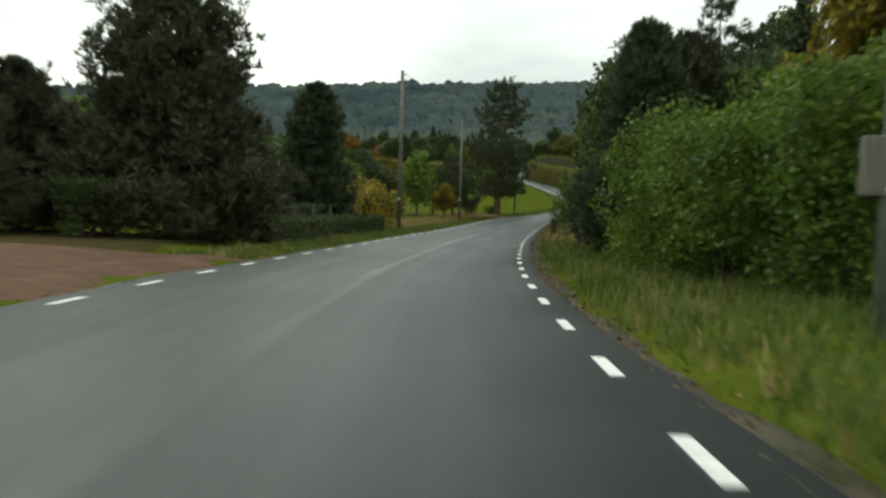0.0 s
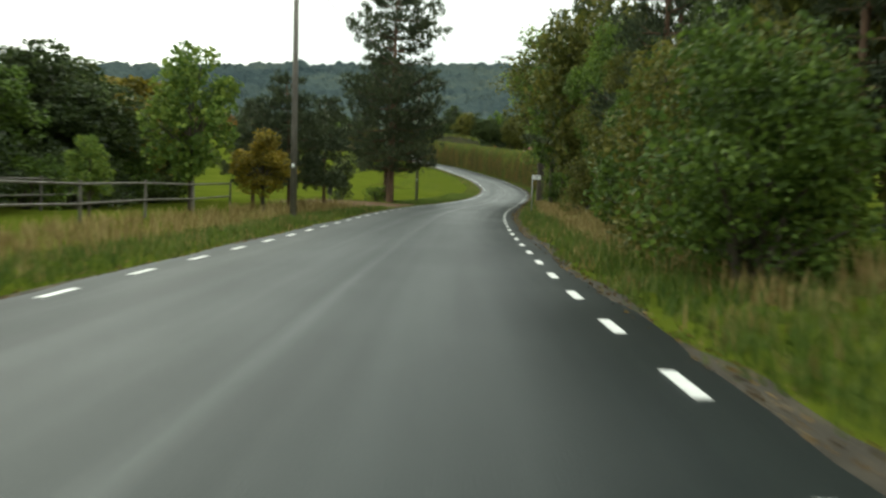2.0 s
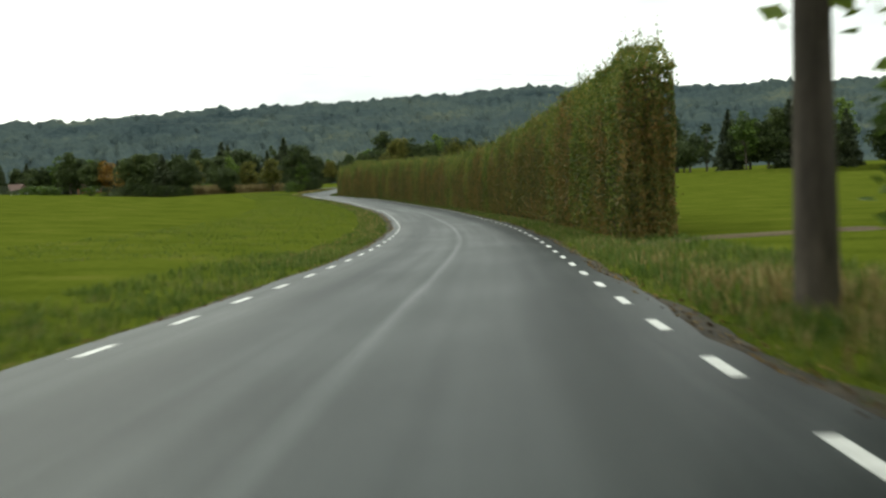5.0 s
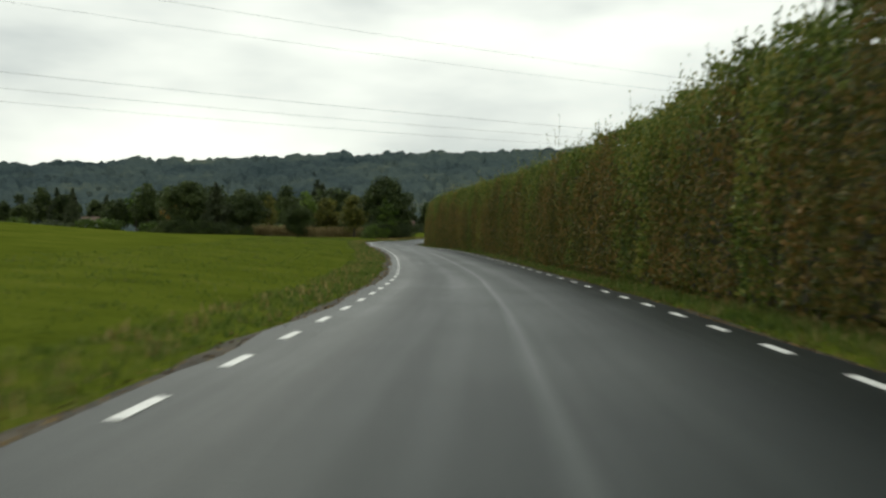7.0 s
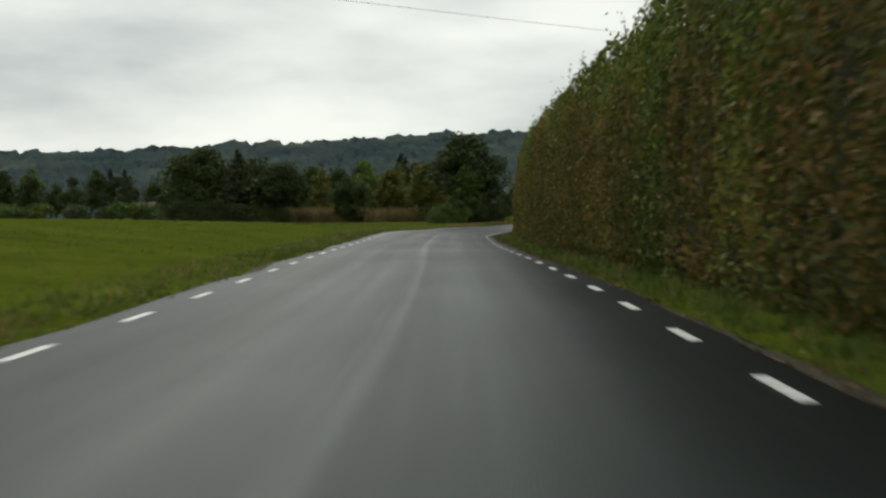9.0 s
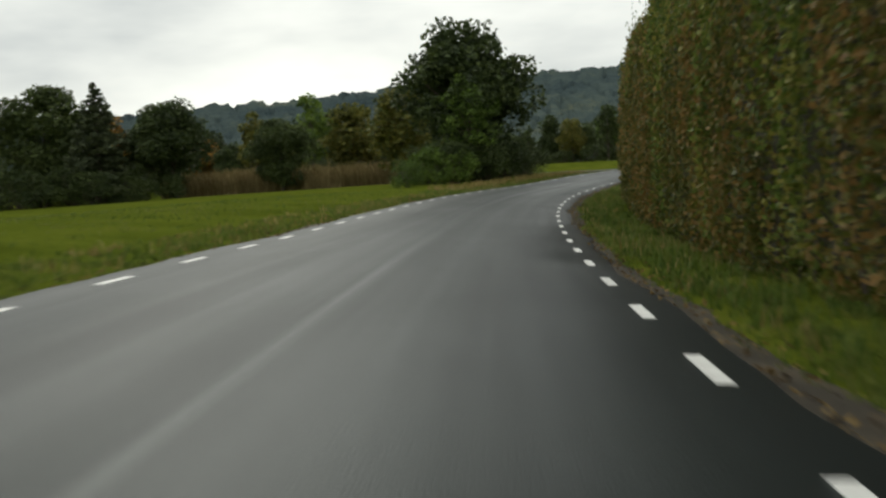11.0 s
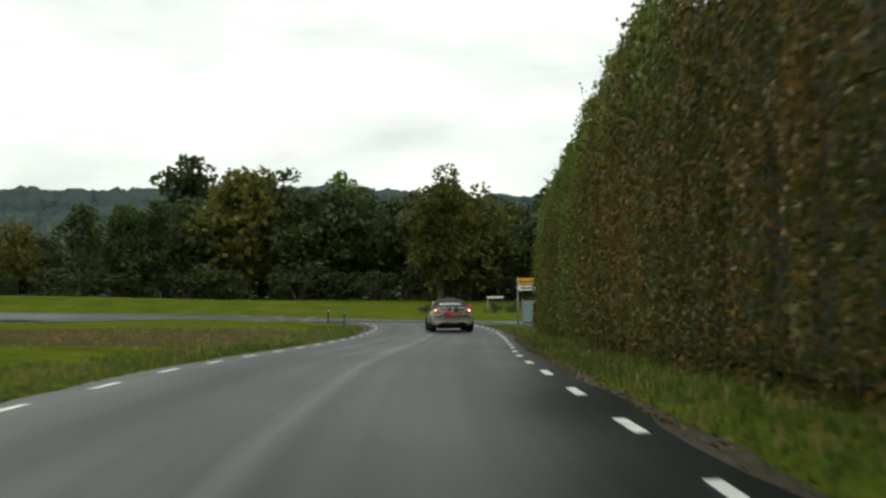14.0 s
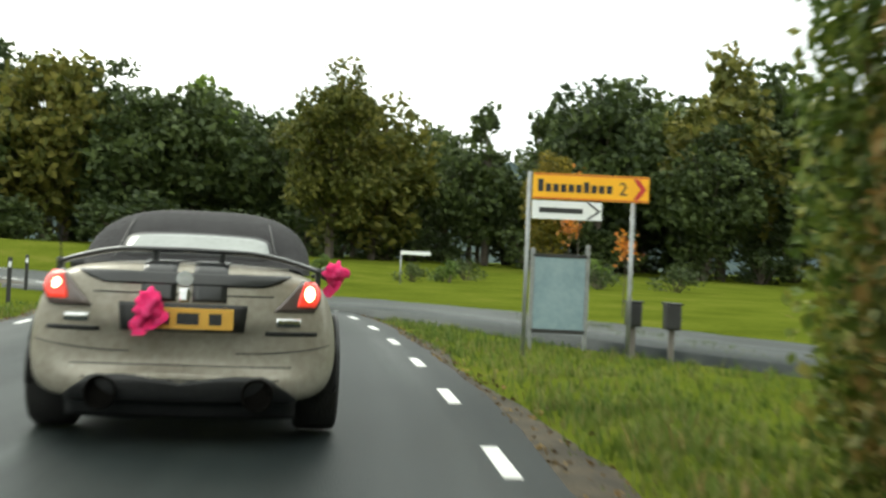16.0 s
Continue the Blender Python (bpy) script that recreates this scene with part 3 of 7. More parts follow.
def pine(rng, height, radius, base, shape=0.0, step=0.42, limbs=5, tuft=0.27, blades=12, dense=1.0, dead=True):
    """A pine: whorls of limbs that rise at their tips, twigs at their sides and tufts of needles on the outer half.
    shape 0 is an open, irregular crown, 1 a dense broad cone."""
    r0 = height * 0.016
    bend = rng.normal(size=2) * 0.018 * height
    line = lambda z: np.array([bend[0] * (z / height) ** 2, bend[1] * (z / height) ** 2, z])
    paths = [(np.array([line(z) for z in np.linspace(-0.2, height * 0.97, 9)]), np.linspace(r0 * 1.2, r0 * 0.15, 9))]
    feet, ways = [], []
    z = base
    while z < height * 0.98:
        f = (z - base) / (height - base)
        cone = (1 - f ** 1.7) ** 0.75 * (0.86 + 0.14 * math.sin(f * 9 + height))
        open_ = (0.70 + 0.30 * math.sin(f * 2.6 + 0.4)) * (1 - 0.55 * f ** 2)
        reach = radius * (shape * cone + (1 - shape) * open_)
        turn = rng.uniform(0, 2 * np.pi)
        for k in range(limbs):
            if shape < 0.5 and rng.random() < 0.22:
                continue
            a = turn + 2 * np.pi * k / limbs + rng.normal() * 0.25
            q = reach * (rng.uniform(0.78, 1.08) if shape > 0.5 else rng.uniform(0.45, 1.12))
            lift = q * ((0.30 if shape > 0.5 else 0.12) + 0.25 * f) * rng.uniform(0.4, 1.5)
            out = np.array([math.cos(a), math.sin(a), 0])
            foot, tip = line(z), line(z) + out * q + (0, 0, lift)
            mid = (foot + tip) / 2 - (0, 0, 0.10 * q)
            paths.append((np.array([foot, mid, tip]), np.array([0.30, 0.18, 0.06]) * r0 * (1 - 0.5 * f)))
            for s in np.arange(0.30, 1.01, 0.30 / max(1.0, q * dense)):
                c = (1 - s) ** 2 * foot + 2 * s * (1 - s) * mid + s * s * tip
                spread = (0.42 * q * (1.12 - s) + 0.12)
                for g in range(int(2 + 2.2 * dense)):
                    off = rng.uniform(-1, 1) * spread
                    e = c + np.array([-out[1], out[0], 0]) * off + out * abs(off) * 0.5 + rng.normal(size=3) * (0.05, 0.05, 0.09) * (1 + q * 0.4)
                    feet.append(e)
                    ways.append(out * 0.55 + np.array([-out[1], out[0], 0]) * np.sign(off) * 0.35 + (0, 0, 0.85))
        z += step * rng.uniform(0.7, 1.3) * (1.0 if shape > 0.5 else 1.25)
    for k in range(8):
        feet.append(line(height * (0.95 + 0.006 * k)))
        ways.append(rng.normal(size=3) * 0.4 + (0, 0, 1))
    if dead:
        for _ in range(14):
            a, q, h = rng.uniform(0, 2 * np.pi), radius * rng.uniform(0.2, 0.5), rng.uniform(0.35, 1.0) * base
            e = line(h) + (math.cos(a) * q, math.sin(a) * q, -0.12 * q)
            paths.append((np.array([line(h), (line(h) + e) / 2, e]), np.array([0.10, 0.06, 0.03]) * r0))
    return paths, needles(rng, np.array(feet), np.array(ways), tuft, tuft * 0.19, blades), None


def spruce(rng, height, radius, base=0.4, leaf=0.2, per=1.0):
    """A cone of drooping whorls."""
    r0 = height * 0.015
    paths = [(np.array([[0, 0, z] for z in np.linspace(-0.2, height, 6)]), np.linspace(r0 * 1.3, 0.02, 6))]
    pts = []
    z = base
    while z < height * 0.985:
        f = (z - base) / (height - base)
        reach = radius * (1 - f) ** 0.85 + 0.12
        for k in range(int(9 + 5 * (1 - f))):
            a = rng.uniform(0, 2 * np.pi)
            q = reach * rng.uniform(0.7, 1.12)
            n = max(6, int(per * 17 * q))
            s = rng.random(n) ** 0.7
            side = rng.normal(size=n) * 0.13 * q * (1.05 - s * 0.6)
            up = z + rng.uniform(-0.5, 0.5) * height * 0.034 + 0.32 * q * s * f
            drop = -0.22 * q * s ** 1.4 + rng.normal(size=n) * 0.06 * q
            pts.append(np.stack([math.cos(a) * q * s - math.sin(a) * side, math.sin(a) * q * s + math.cos(a) * side, up + drop], 1))
        z += max(0.22, height * 0.033)
    return paths, np.concatenate(pts), leaf


def bush(rng, height, radius, per=150, leaf=0.14, clumps=22):
    rows, paths = [], []
    for _ in range(clumps):
        a, q, z = rng.uniform(0, 2 * np.pi), radius * rng.random() ** 0.5 * 0.78, height * rng.uniform(0.12, 0.82)
        q *= 1.05 - 0.5 * (z / height) ** 2
        rows.append((math.cos(a) * q, math.sin(a) * q, z, radius * rng.uniform(0.22, 0.38)))
    for x, y, z, r in rows[:12]:
        foot = np.array([x * 0.15, y * 0.15, -0.1])
        paths.append((np.array([foot, [x * 0.5, y * 0.5, z * 0.6], [x, y, z]]), np.array([0.05, 0.035, 0.012]) * max(0.6, height / 3)))
    pts = crown_points(rng, rows, per, flat=0.95, shell=0.5)
    pts[:, 2] = np.maximum(pts[:, 2], 0.03)
    return paths, pts, leaf


def plant(name, form, seed, leafmat, barkmat, label, category, group=""):
    """A plant as a thing of trunk and crown, standing at the origin until it is placed."""
    rng = np.random.default_rng(seed)
    paths, pts, leaf = form(rng)
    root = thing(name, (0, 0, 0), label, category, group)
    v, f = tubes(paths, 6)
    linked("trunk", mesh_of("trunk", v, f, M[barkmat], True), root)
    v, f = pts if leaf is None else leaves(pts, leaf, rng)
    linked("crown", mesh_of("crown", v, f, M[leafmat]), root)
    return root


FORMS = {
    "oak": lambda g: broadleaf(g, 10.0, 4.4, 0.6, 78, 120, 0.21),
    "youngoak": lambda g: broadleaf(g, 10.0, 4.4, 0.6, 84, 290, 0.125),
    "ash": lambda g: broadleaf(g, 12.0, 3.9, 0.8, 76, 130, 0.22),
    "birch": lambda g: broadleaf(g, 12.0, 2.9, 1.3, 66, 120, 0.18, 0.13),
    "tallbirch": lambda g: broadleaf(g, 12.0, 2.9, 1.6, 60, 105, 0.125, 0.13),
    "maple": lambda g: broadleaf(g, 6.0, 2.0, 0.8, 46, 330, 0.14),
    "pine": lambda g: pine(g, 12.0, 3.0, 2.6, 0.15, 0.56, 5, 0.32, 11, 0.95),
    "tallpine": lambda g: pine(g, 17.0, 4.7, 2.6, 0.0, 0.54, 6, 0.34, 12, 1.1),
    "roadpine": lambda g: pine(g, 7.0, 2.7, 1.5, 0.30, 0.40, 6, 0.27, 12, 1.25),
    "gardenpine": lambda g: pine(g, 7.5, 3.6, 0.25, 1.0, 0.30, 8, 0.27, 13, 1.2, False),
    "slimpine": lambda g: pine(g, 7.0, 2.1, 0.3, 1.0, 0.28, 8, 0.25, 13, 1.3, False),
    "faroak": lambda g: broadleaf(g, 10.0, 4.4, 0.6, 84, 36, 0.34),
    "farash": lambda g: broadleaf(g, 12.0, 3.9, 0.8, 84, 38, 0.35),
    "farbirch": lambda g: broadleaf(g, 12.0, 2.9, 1.3, 48, 58, 0.30, 0.13),
    "farpoplar": lambda g: broadleaf(g, 11.0, 2.3, 1.0, 40, 75, 0.34),
    "farspruce": lambda g: spruce(g, 12.0, 3.1, 0.3, 0.30, 0.75),
    "farbush": lambda g: bush(g, 3.2, 2.1, 95, 0.19, 22),
    "willow": lambda g: bush(g, 4.0, 2.0, 520, 0.075, 60),
    "spruce": lambda g: spruce(g, 12.0, 3.1, 0.3, 0.17, 1.9),
    "thuja": lambda g: bush(g, 4.0, 2.0, 380, 0.10, 36),
    "bush": lambda g: bush(g, 3.2, 2.1, 300, 0.10, 28),
    "cypress": lambda g: bush(g, 8.0, 2.3, 430, 0.11, 64),
    "shrub": lambda g: bush(g, 1.6, 1.3, 260, 0.10, 16),
}
STOCK = {}


def grow(form, leafmat, u, lat, size, label, category, seed=0, wide=1.0, group="", name="", barkmat="bark", at_xy=None, sink=0.05):
    """Sets one plant of a form on the ground; size is its height as a multiple of the form's own."""
    key = (form, leafmat, seed)
    where = spot(u, lat) if at_xy is None else Vector((*at_xy, float(ground_height(*at_xy)[0])))
    turn = (u * 1.7 + lat * 2.3 + (0 if at_xy is None else at_xy[0] * 3.1 + at_xy[1])) % 6.283
    m = Matrix.Translation(where - Vector((0, 0, sink))) @ Matrix.Rotation(turn, 4, "Z") @ Matrix.Diagonal((size * wide, size * wide, size, 1))
    if key not in STOCK:
        ob = plant(name or category, FORMS[form], 11 + 7 * seed + len(STOCK), leafmat, barkmat, label, category, group)
        STOCK[key] = ob
        ob.matrix_basis = m
        return ob
    src = STOCK[key]
    keep = src.matrix_basis.copy()
    src.matrix_basis = Matrix()
    ob = copy_thing(src, m)
    src.matrix_basis = keep
    ob.name = name or category
    return tagged(ob, label, category, group)


# ---- ground, road ----
def spans(*rows):
    return np.concatenate([np.arange(a, b, s) for a, b, s in rows])


def grid_sheet(name, xs, ys, zfun, mat):
    gx, gy = np.meshgrid(xs, ys)
    x, y = gx.ravel(), gy.ravel()
    v = np.stack([x, y, zfun(x, y)], 1)
    w = len(xs)
    i = (np.arange(len(ys) - 1)[:, None] * w + np.arange(w - 1)).ravel()
    return mesh_of(name, v, np.stack([i, i + 1, i + w + 1, i + w], 1), mat, True)


xs = spans((-2600, -600, 250), (-600, -150, 30), (-150, -26, 4), (-26, 34, 0.75), (34, 150, 4), (150, 600, 30), (600, 2601, 250))
ys = spans((-1500, -300, 200), (-300, -20, 20), (-20, 566, 1.5), (566, 700, 6), (700, 1000, 30), (1000, 2601, 200))
ground = tagged(linked("ground", grid_sheet("ground", xs, ys, ground_height, M["meadow"])), "rough green meadow and verge around the road", "ground", kind="structure")


def ribbon(name, us, lats, zs, mat, thick=0.0, wobble=0.0, seed=0):
    """A strip along the road: columns at the given offsets and heights over the road."""
    rng = np.random.default_rng(seed)
    cols = []
    for k, (lat, z) in enumerate(zip(lats, zs)):
        off = np.full(len(us), float(lat))
        if wobble and abs(lat) > HALF + 0.3:
            step = rng.normal(size=len(us)) * wobble
            off += np.convolve(step, np.ones(3) / 3, "same")
        x, y = place(us, off)
        cols.append(np.stack([x, y, road_height(us) + z - bank(us) * off], 1))
    v = np.stack(cols, 1).reshape(-1, 3)
    w = len(lats)
    i = (np.arange(len(us) - 1)[:, None] * w + np.arange(w - 1)).ravel()
    me = mesh_of(name, v, np.stack([i, i + 1, i + w + 1, i + w], 1), mat, True)
    which = np.empty(len(me.loops), np.int32)
    me.loops.foreach_get("vertex_index", which)
    flat = np.stack([np.repeat(us, w), np.tile(lats, len(us))], 1)
    me.uv_layers.new(name="lane").data.foreach_set("uv", flat[which].astype(np.float32).ravel())
    return me


us = np.arange(-14.0, 600.0, 1.0)
e = HALF + 0.34
road = tagged(linked("road", ribbon("road", us, (-e - 0.06, -e, -1.5, 0, 1.5, e, e + 0.06), (-0.16, 0, 0.012, 0.02, 0.012, 0, -0.16), M["asphalt"], wobble=0.10)),
              "damp dark grey asphalt country road with worn wheel tracks", "road", kind="structure")
for side, nm in ((1, "right"), (-1, "left")):
    la, zz = [side * (e - 0.6), side * (e - 0.2), side * (e + 0.14), side * (e + 0.55)], [-0.02, -0.022, -0.045, -0.14]
    if side < 0:
        la, zz = la[::-1], zz[::-1]
    tagged(linked("road_shoulder", ribbon("road_shoulder", us, la, zz, M["shoulder"], wobble=0.16, seed=side + 3)), "narrow dark gravel shoulder beside the asphalt", "shoulder", kind="structure")


def dash_mesh():
    bm = bmesh.new()
    add_box(bm, (0.105, 0.95, 0.012))
    me = bpy.data.meshes.new("edge_dash")
    bm.to_mesh(me)
    bm.free()
    me.materials.append(M["line"])
    return me


def dash_pose(u, side):
    x, y = place(u, side * HALF)
    slope = float(road_height(u + 1) - road_height(u - 1)) / 2
    z = float(road_height(u) - bank(u) * side * HALF) + 0.0035
    return Matrix.Translation((float(x), float(y), z)) @ Matrix.Rotation(heading(u), 4, "Z") @ Matrix.Rotation(math.atan(slope), 4, "X") @ Matrix.Rotation(math.atan(float(bank(u))), 4, "Y")


dash = dash_mesh()
rest = []
for side in (1, -1):
    marks = [-8.0] + DASHES[side] + [515.0]
    for a, b in zip(marks, marks[1:]):
        count = max(1, round((b - a) / 2.83))
        for k in range(count):
            u = a + (b - a) * k / count
            if u < 487 or side < 0 or u > 504:
                if u < 400:
                    linked("edge_dash", dash, road).matrix_basis = dash_pose(u, side)
                else:
                    rest.append(dash_pose(u, side))
corner = np.array([v.co[:] for v in dash.vertices])
sheet = np.array([list(p.vertices) for p in dash.polygons])
tagged(linked("edge_dashes", mesh_of("edge_dashes", np.concatenate([corner @ np.array(m)[:3, :3].T + np.array(m)[:3, 3] for m in rest]),
                                     np.concatenate([sheet + 8 * k for k in range(len(rest))]), M["line"]), road), kind="stuff")

# side road joining from the right at the junction
side_pts = np.array([(12.5, 508.0), (16.6, 502.0), (18.6, 496.0), (19.2, 491.0), (19.4, 486.0), (20.2, 478.0), (23.8, 468.0), (34.0, 461.0), (62.0, 456.0), (110.0, 452.0)])
tq = np.linspace(0, 9, 60)
sx, sy = np.interp(tq, np.arange(10), side_pts[:, 0]), np.interp(tq, np.arange(10), side_pts[:, 1])
wx, wy = np.gradient(sx), np.gradient(sy)
wl = np.hypot(wx, wy)
nx, ny = -wy / wl, wx / wl
half = np.interp(tq, [0, 1.2, 2.5, 9], [4.2, 3.0, 2.0, 2.0])
side_z = np.maximum(ground_height(sx, sy), np.maximum(ground_height(sx + nx * half, sy + ny * half), ground_height(sx - nx * half, sy - ny * half))) + np.interp(tq, [0, 1.5, 2.5], [0.10, 0.08, 0.035])
cols = [np.stack([sx + nx * k * half, sy + ny * k * half, side_z + (0.0 if abs(k) < 1.01 else -0.3)], 1) for k in (-1.03, -1, 0, 1, 1.03)]
v = np.stack(cols, 1).reshape(-1, 3)
i = (np.arange(59)[:, None] * 5 + np.arange(4)).ravel()
side_me = mesh_of("side_road", v, np.stack([i, i + 5, i + 6, i + 1], 1), M["asphalt"], True)
which = np.empty(len(side_me.loops), np.int32)
side_me.loops.foreach_get("vertex_index", which)
flat = np.stack([np.repeat(tq * 14, 5), np.tile([-3.0, -2.8, 0.6, 2.8, 3.0], 60)], 1)
side_me.uv_layers.new(name="lane").data.foreach_set("uv", flat[which].astype(np.float32).ravel())
tagged(linked("side_road", side_me), "narrower asphalt side road joining at the bend", "road", kind="structure")


def patch(name, u0, u1, lat0, lat1, mat, label, lift=0.03, category="ground"):
    """A piece of other ground laid over the meadow, with ragged edges."""
    rng = np.random.default_rng(int(u0 * 7 + 3))
    uu = np.linspace(u0, u1, max(6, int((u1 - u0) / 0.8)))
    ll = np.linspace(lat0, lat1, max(5, int(abs(lat1 - lat0) / 0.8)))
    gu, gl = np.meshgrid(uu, ll, indexing="ij")
    gu[0] += rng.normal(size=len(ll)) * 0.3
    gu[-1] += rng.normal(size=len(ll)) * 0.3
    gl[:, -1] += rng.normal(size=len(uu)) * 0.35
    x, y = place(gu.ravel(), gl.ravel())
    rim = np.full(gu.shape, lift)
    rim[0] = rim[-1] = rim[:, 0] = rim[:, -1] = -0.03
    v = np.stack([x, y, ground_height(x, y) + rim.ravel()], 1)
    w = len(ll)
    k = (np.arange(len(uu) - 1)[:, None] * w + np.arange(w - 1)).ravel()
    f = np.stack([k, k + 1, k + w + 1, k + w], 1)
    if lat1 < lat0:
        f = f[:, ::-1]
    return tagged(linked(name, mesh_of(name, v, f, mat, True)), label, category, kind="structure")


# ---- far hills ----
def hills():
    rng = np.random.default_rng(5)
    az = np.radians(np.arange(-180, 180.1, 0.2))
    lift = np.interp(np.degrees(az), [-180, -90, -45, -30, -15, -9, -5, 0, 4, 8, 14, 22, 27, 35, 60, 120, 180],
                     [2, 3, 4.6, 4.8, 5.3, 5.8, 5.5, 5.35, 5.25, 5.15, 4.85, 4.35, 4.05, 3.8, 3.4, 2.5, 2])
    ridge = 1100 * np.tan(np.radians(lift))
    # a belt of folds and spurs, every grid point a rough clump of tree tops
    frac = np.r_[-0.03, np.linspace(0.02, 1.0, 34), 0.93]
    dist = 520 + 600 * np.clip(frac, 0, 1) ** 0.85
    dist[-1] = 1200
    rows = []
    for d, fr in zip(dist, frac):
        n1 = np.array([noise.noise((math.cos(a) * 9, math.sin(a) * 9, d * 0.005)) for a in az])
        n2 = np.array([noise.noise((math.cos(a) * 60, math.sin(a) * 60, d * 0.02)) for a in az])
        grow_in = min(1.0, max(0.0, fr) * 4)
        z = ridge * fr + (n1 * 8 * min(1.0, (1 - min(fr, 1.0)) * 4 + 0.12) + n2 * 3.0 + rng.normal(size=len(az)) * 1.6) * grow_in - 7.5
        dd = d + n1 * 50 * (1 - 0.5 * fr)
        rows.append(np.stack([-np.sin(az) * dd, 200 + np.cos(az) * dd, z], 1))
    v = np.concatenate(rows)
    w = len(az)
    i = (np.arange(len(dist) - 1)[:, None] * w + np.arange(w - 1)).ravel()
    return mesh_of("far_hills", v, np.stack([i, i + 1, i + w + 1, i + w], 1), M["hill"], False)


tagged(linked("far_hills", hills()), "long wooded ridge of distant hills, bluish haze put into its colour", "hills", kind="structure")


# ---- tall clipped hedges ----
def hedge(name, u0, u1, lat_near, lat_far, height, label, seed, green, per=215, leaf=1.0, depth=1.0):
    """A tall narrow hedge along the road: a closed dark core, stems, and leaves all over its faces with shaggy shoots
    on top.
    """
    rng = np.random.default_rng(seed)
    root = thing(name, spot((u0 + u1) / 2, 6), label, "hedge")
    inv = root.matrix_basis.inverted()
    near = lambda u: np.interp(u, *lat_near)
    far = lambda u: np.interp(u, *lat_far)
    hgt = lambda u: height(u) + 0.13 * np.sin(u * 2.6 + 0.6 * np.sin(u * 0.7) + 3.1) + 0.22 * np.sin(u * 0.9 + seed) * np.sin(u * 0.37) + 0.12 * np.sin(u * 2.3)
    # leaves: near face, far face, ends and top
    groove = lambda u: depth * (0.62 + 0.24 * np.sin(u * 0.53)) * (1 - np.abs(np.sin(u * 2.45 + 0.7 * np.sin(u * 0.7)))) ** 1.4 - 0.12
    n1 = int((u1 - u0) * 6 * per)
    # tufts of twigs of about a forearm's size, each with its own bulge and its own state of autumn
    nk = int((u1 - u0) * 6 * 5.5)
    ku, kh, kb, kc = rng.uniform(u0, u1, nk), rng.random(nk), rng.uniform(0.02, 0.26, nk), rng.random(nk)
    own_mood = rng.random(int((u1 - u0) / 1.28) + 4)
    kc = 0.35 * kc + 0.65 * own_mood[((ku - u0) / 1.28 + 0.22 * np.sin(ku * 0.7)).astype(int).clip(0, len(own_mood) - 1)]

    def face(n, kind):
        own = rng.random(n) < (0.78 if kind == "near" else 0.0)
        k = rng.integers(0, nk, n)
        u = np.where(own, ku[k] + rng.normal(size=n) * 0.08, rng.uniform(u0, u1, n))
        u = np.clip(u, u0, u1)
        h = np.where(own, np.clip(kh[k] + rng.normal(size=n) * 0.085, 0, 1), rng.random(n))
        # vertical folds, one for each bush of the row
        fold = groove(u) + 0.05 * np.sin(u * 5.7 + 1.0) + 0.06 * np.sin(u * 3.1 + h * 9)
        jit = np.abs(rng.normal(size=n)) * np.where(own, 0.10, 0.24) + np.where(own, 0.14 - kb[k], 0.12)
        mood = np.where(own, kc[k], rng.random(n))
        if kind == "near":
            lat, z = near(u) + fold * 0.8 + jit - 0.1 + 0.45 * h ** 4 + 0.2 * (h < 0.06), h * hgt(u)
        elif kind == "far":
            lat, z = far(u) - fold - jit, h * hgt(u)
        else:
            lat, z = near(u) + 0.35 + (far(u) - near(u) - 0.35) * h, hgt(u) + rng.exponential(0.13, n) * (rng.random(n) < 0.6) - 0.1
        return u, lat, z, mood
    parts_ = [face(n1, "near"), face(n1 // 7, "far"), face(int((u1 - u0) * 2.2 * per), "top")]
    for ue, sgn in ((u0, 1), (u1, -1)):
        n = int(per * 46)
        h, q = rng.random(n), rng.random(n)
        u = ue + sgn * (np.abs(rng.normal(size=n)) * 0.22 + 0.7 * (2 * q - 1) ** 4 - 0.2 * np.sin(h * 7 + q * 3) + 0.12 * np.sin(q * 19))
        parts_.append((u, near(u) + (far(u) - near(u)) * q, h * hgt(u) + 0.0, rng.random(n)))
    u, lat, z, mood = (np.concatenate(c) for c in zip(*parts_))
    x, y = place(u, lat)
    pts = np.stack([x, y, ground_height(x, y) + np.maximum(z, 0.08)], 1)
    size = leaf * rng.uniform(0.058, 0.096, len(pts))
    o = np.array(root.location)
    # greener growth towards the top and in single bushes of the row
    h = np.clip(z / hgt(u), 0, 1.1)
    chance = green(u) + 0.55 * np.clip((h - 0.55) * 2.2, 0, 1) + 0.28 * np.sin(u * 0.83 + np.sin(u * 0.31) * 2)
    young = 0.75 * mood + 0.25 * rng.random(len(u)) < chance
    for nm, pick, mt in (("foliage", ~young, "hedge"), ("young_foliage", young, "hedgegreen")):
        v, f = leaves(pts[pick], size[pick], rng, 1.6, -1.1)
        linked(nm, mesh_of(nm, v - o, f, M[mt]), root)
    # core: a closed folded box in one dark material
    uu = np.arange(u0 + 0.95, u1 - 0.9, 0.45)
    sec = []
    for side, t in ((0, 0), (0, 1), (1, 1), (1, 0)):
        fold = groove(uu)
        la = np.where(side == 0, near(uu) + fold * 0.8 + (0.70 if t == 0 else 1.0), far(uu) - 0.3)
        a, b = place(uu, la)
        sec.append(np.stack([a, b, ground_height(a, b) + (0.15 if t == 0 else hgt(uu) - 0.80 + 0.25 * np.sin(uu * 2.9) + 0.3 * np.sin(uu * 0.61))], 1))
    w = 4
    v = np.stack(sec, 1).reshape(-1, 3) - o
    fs = []
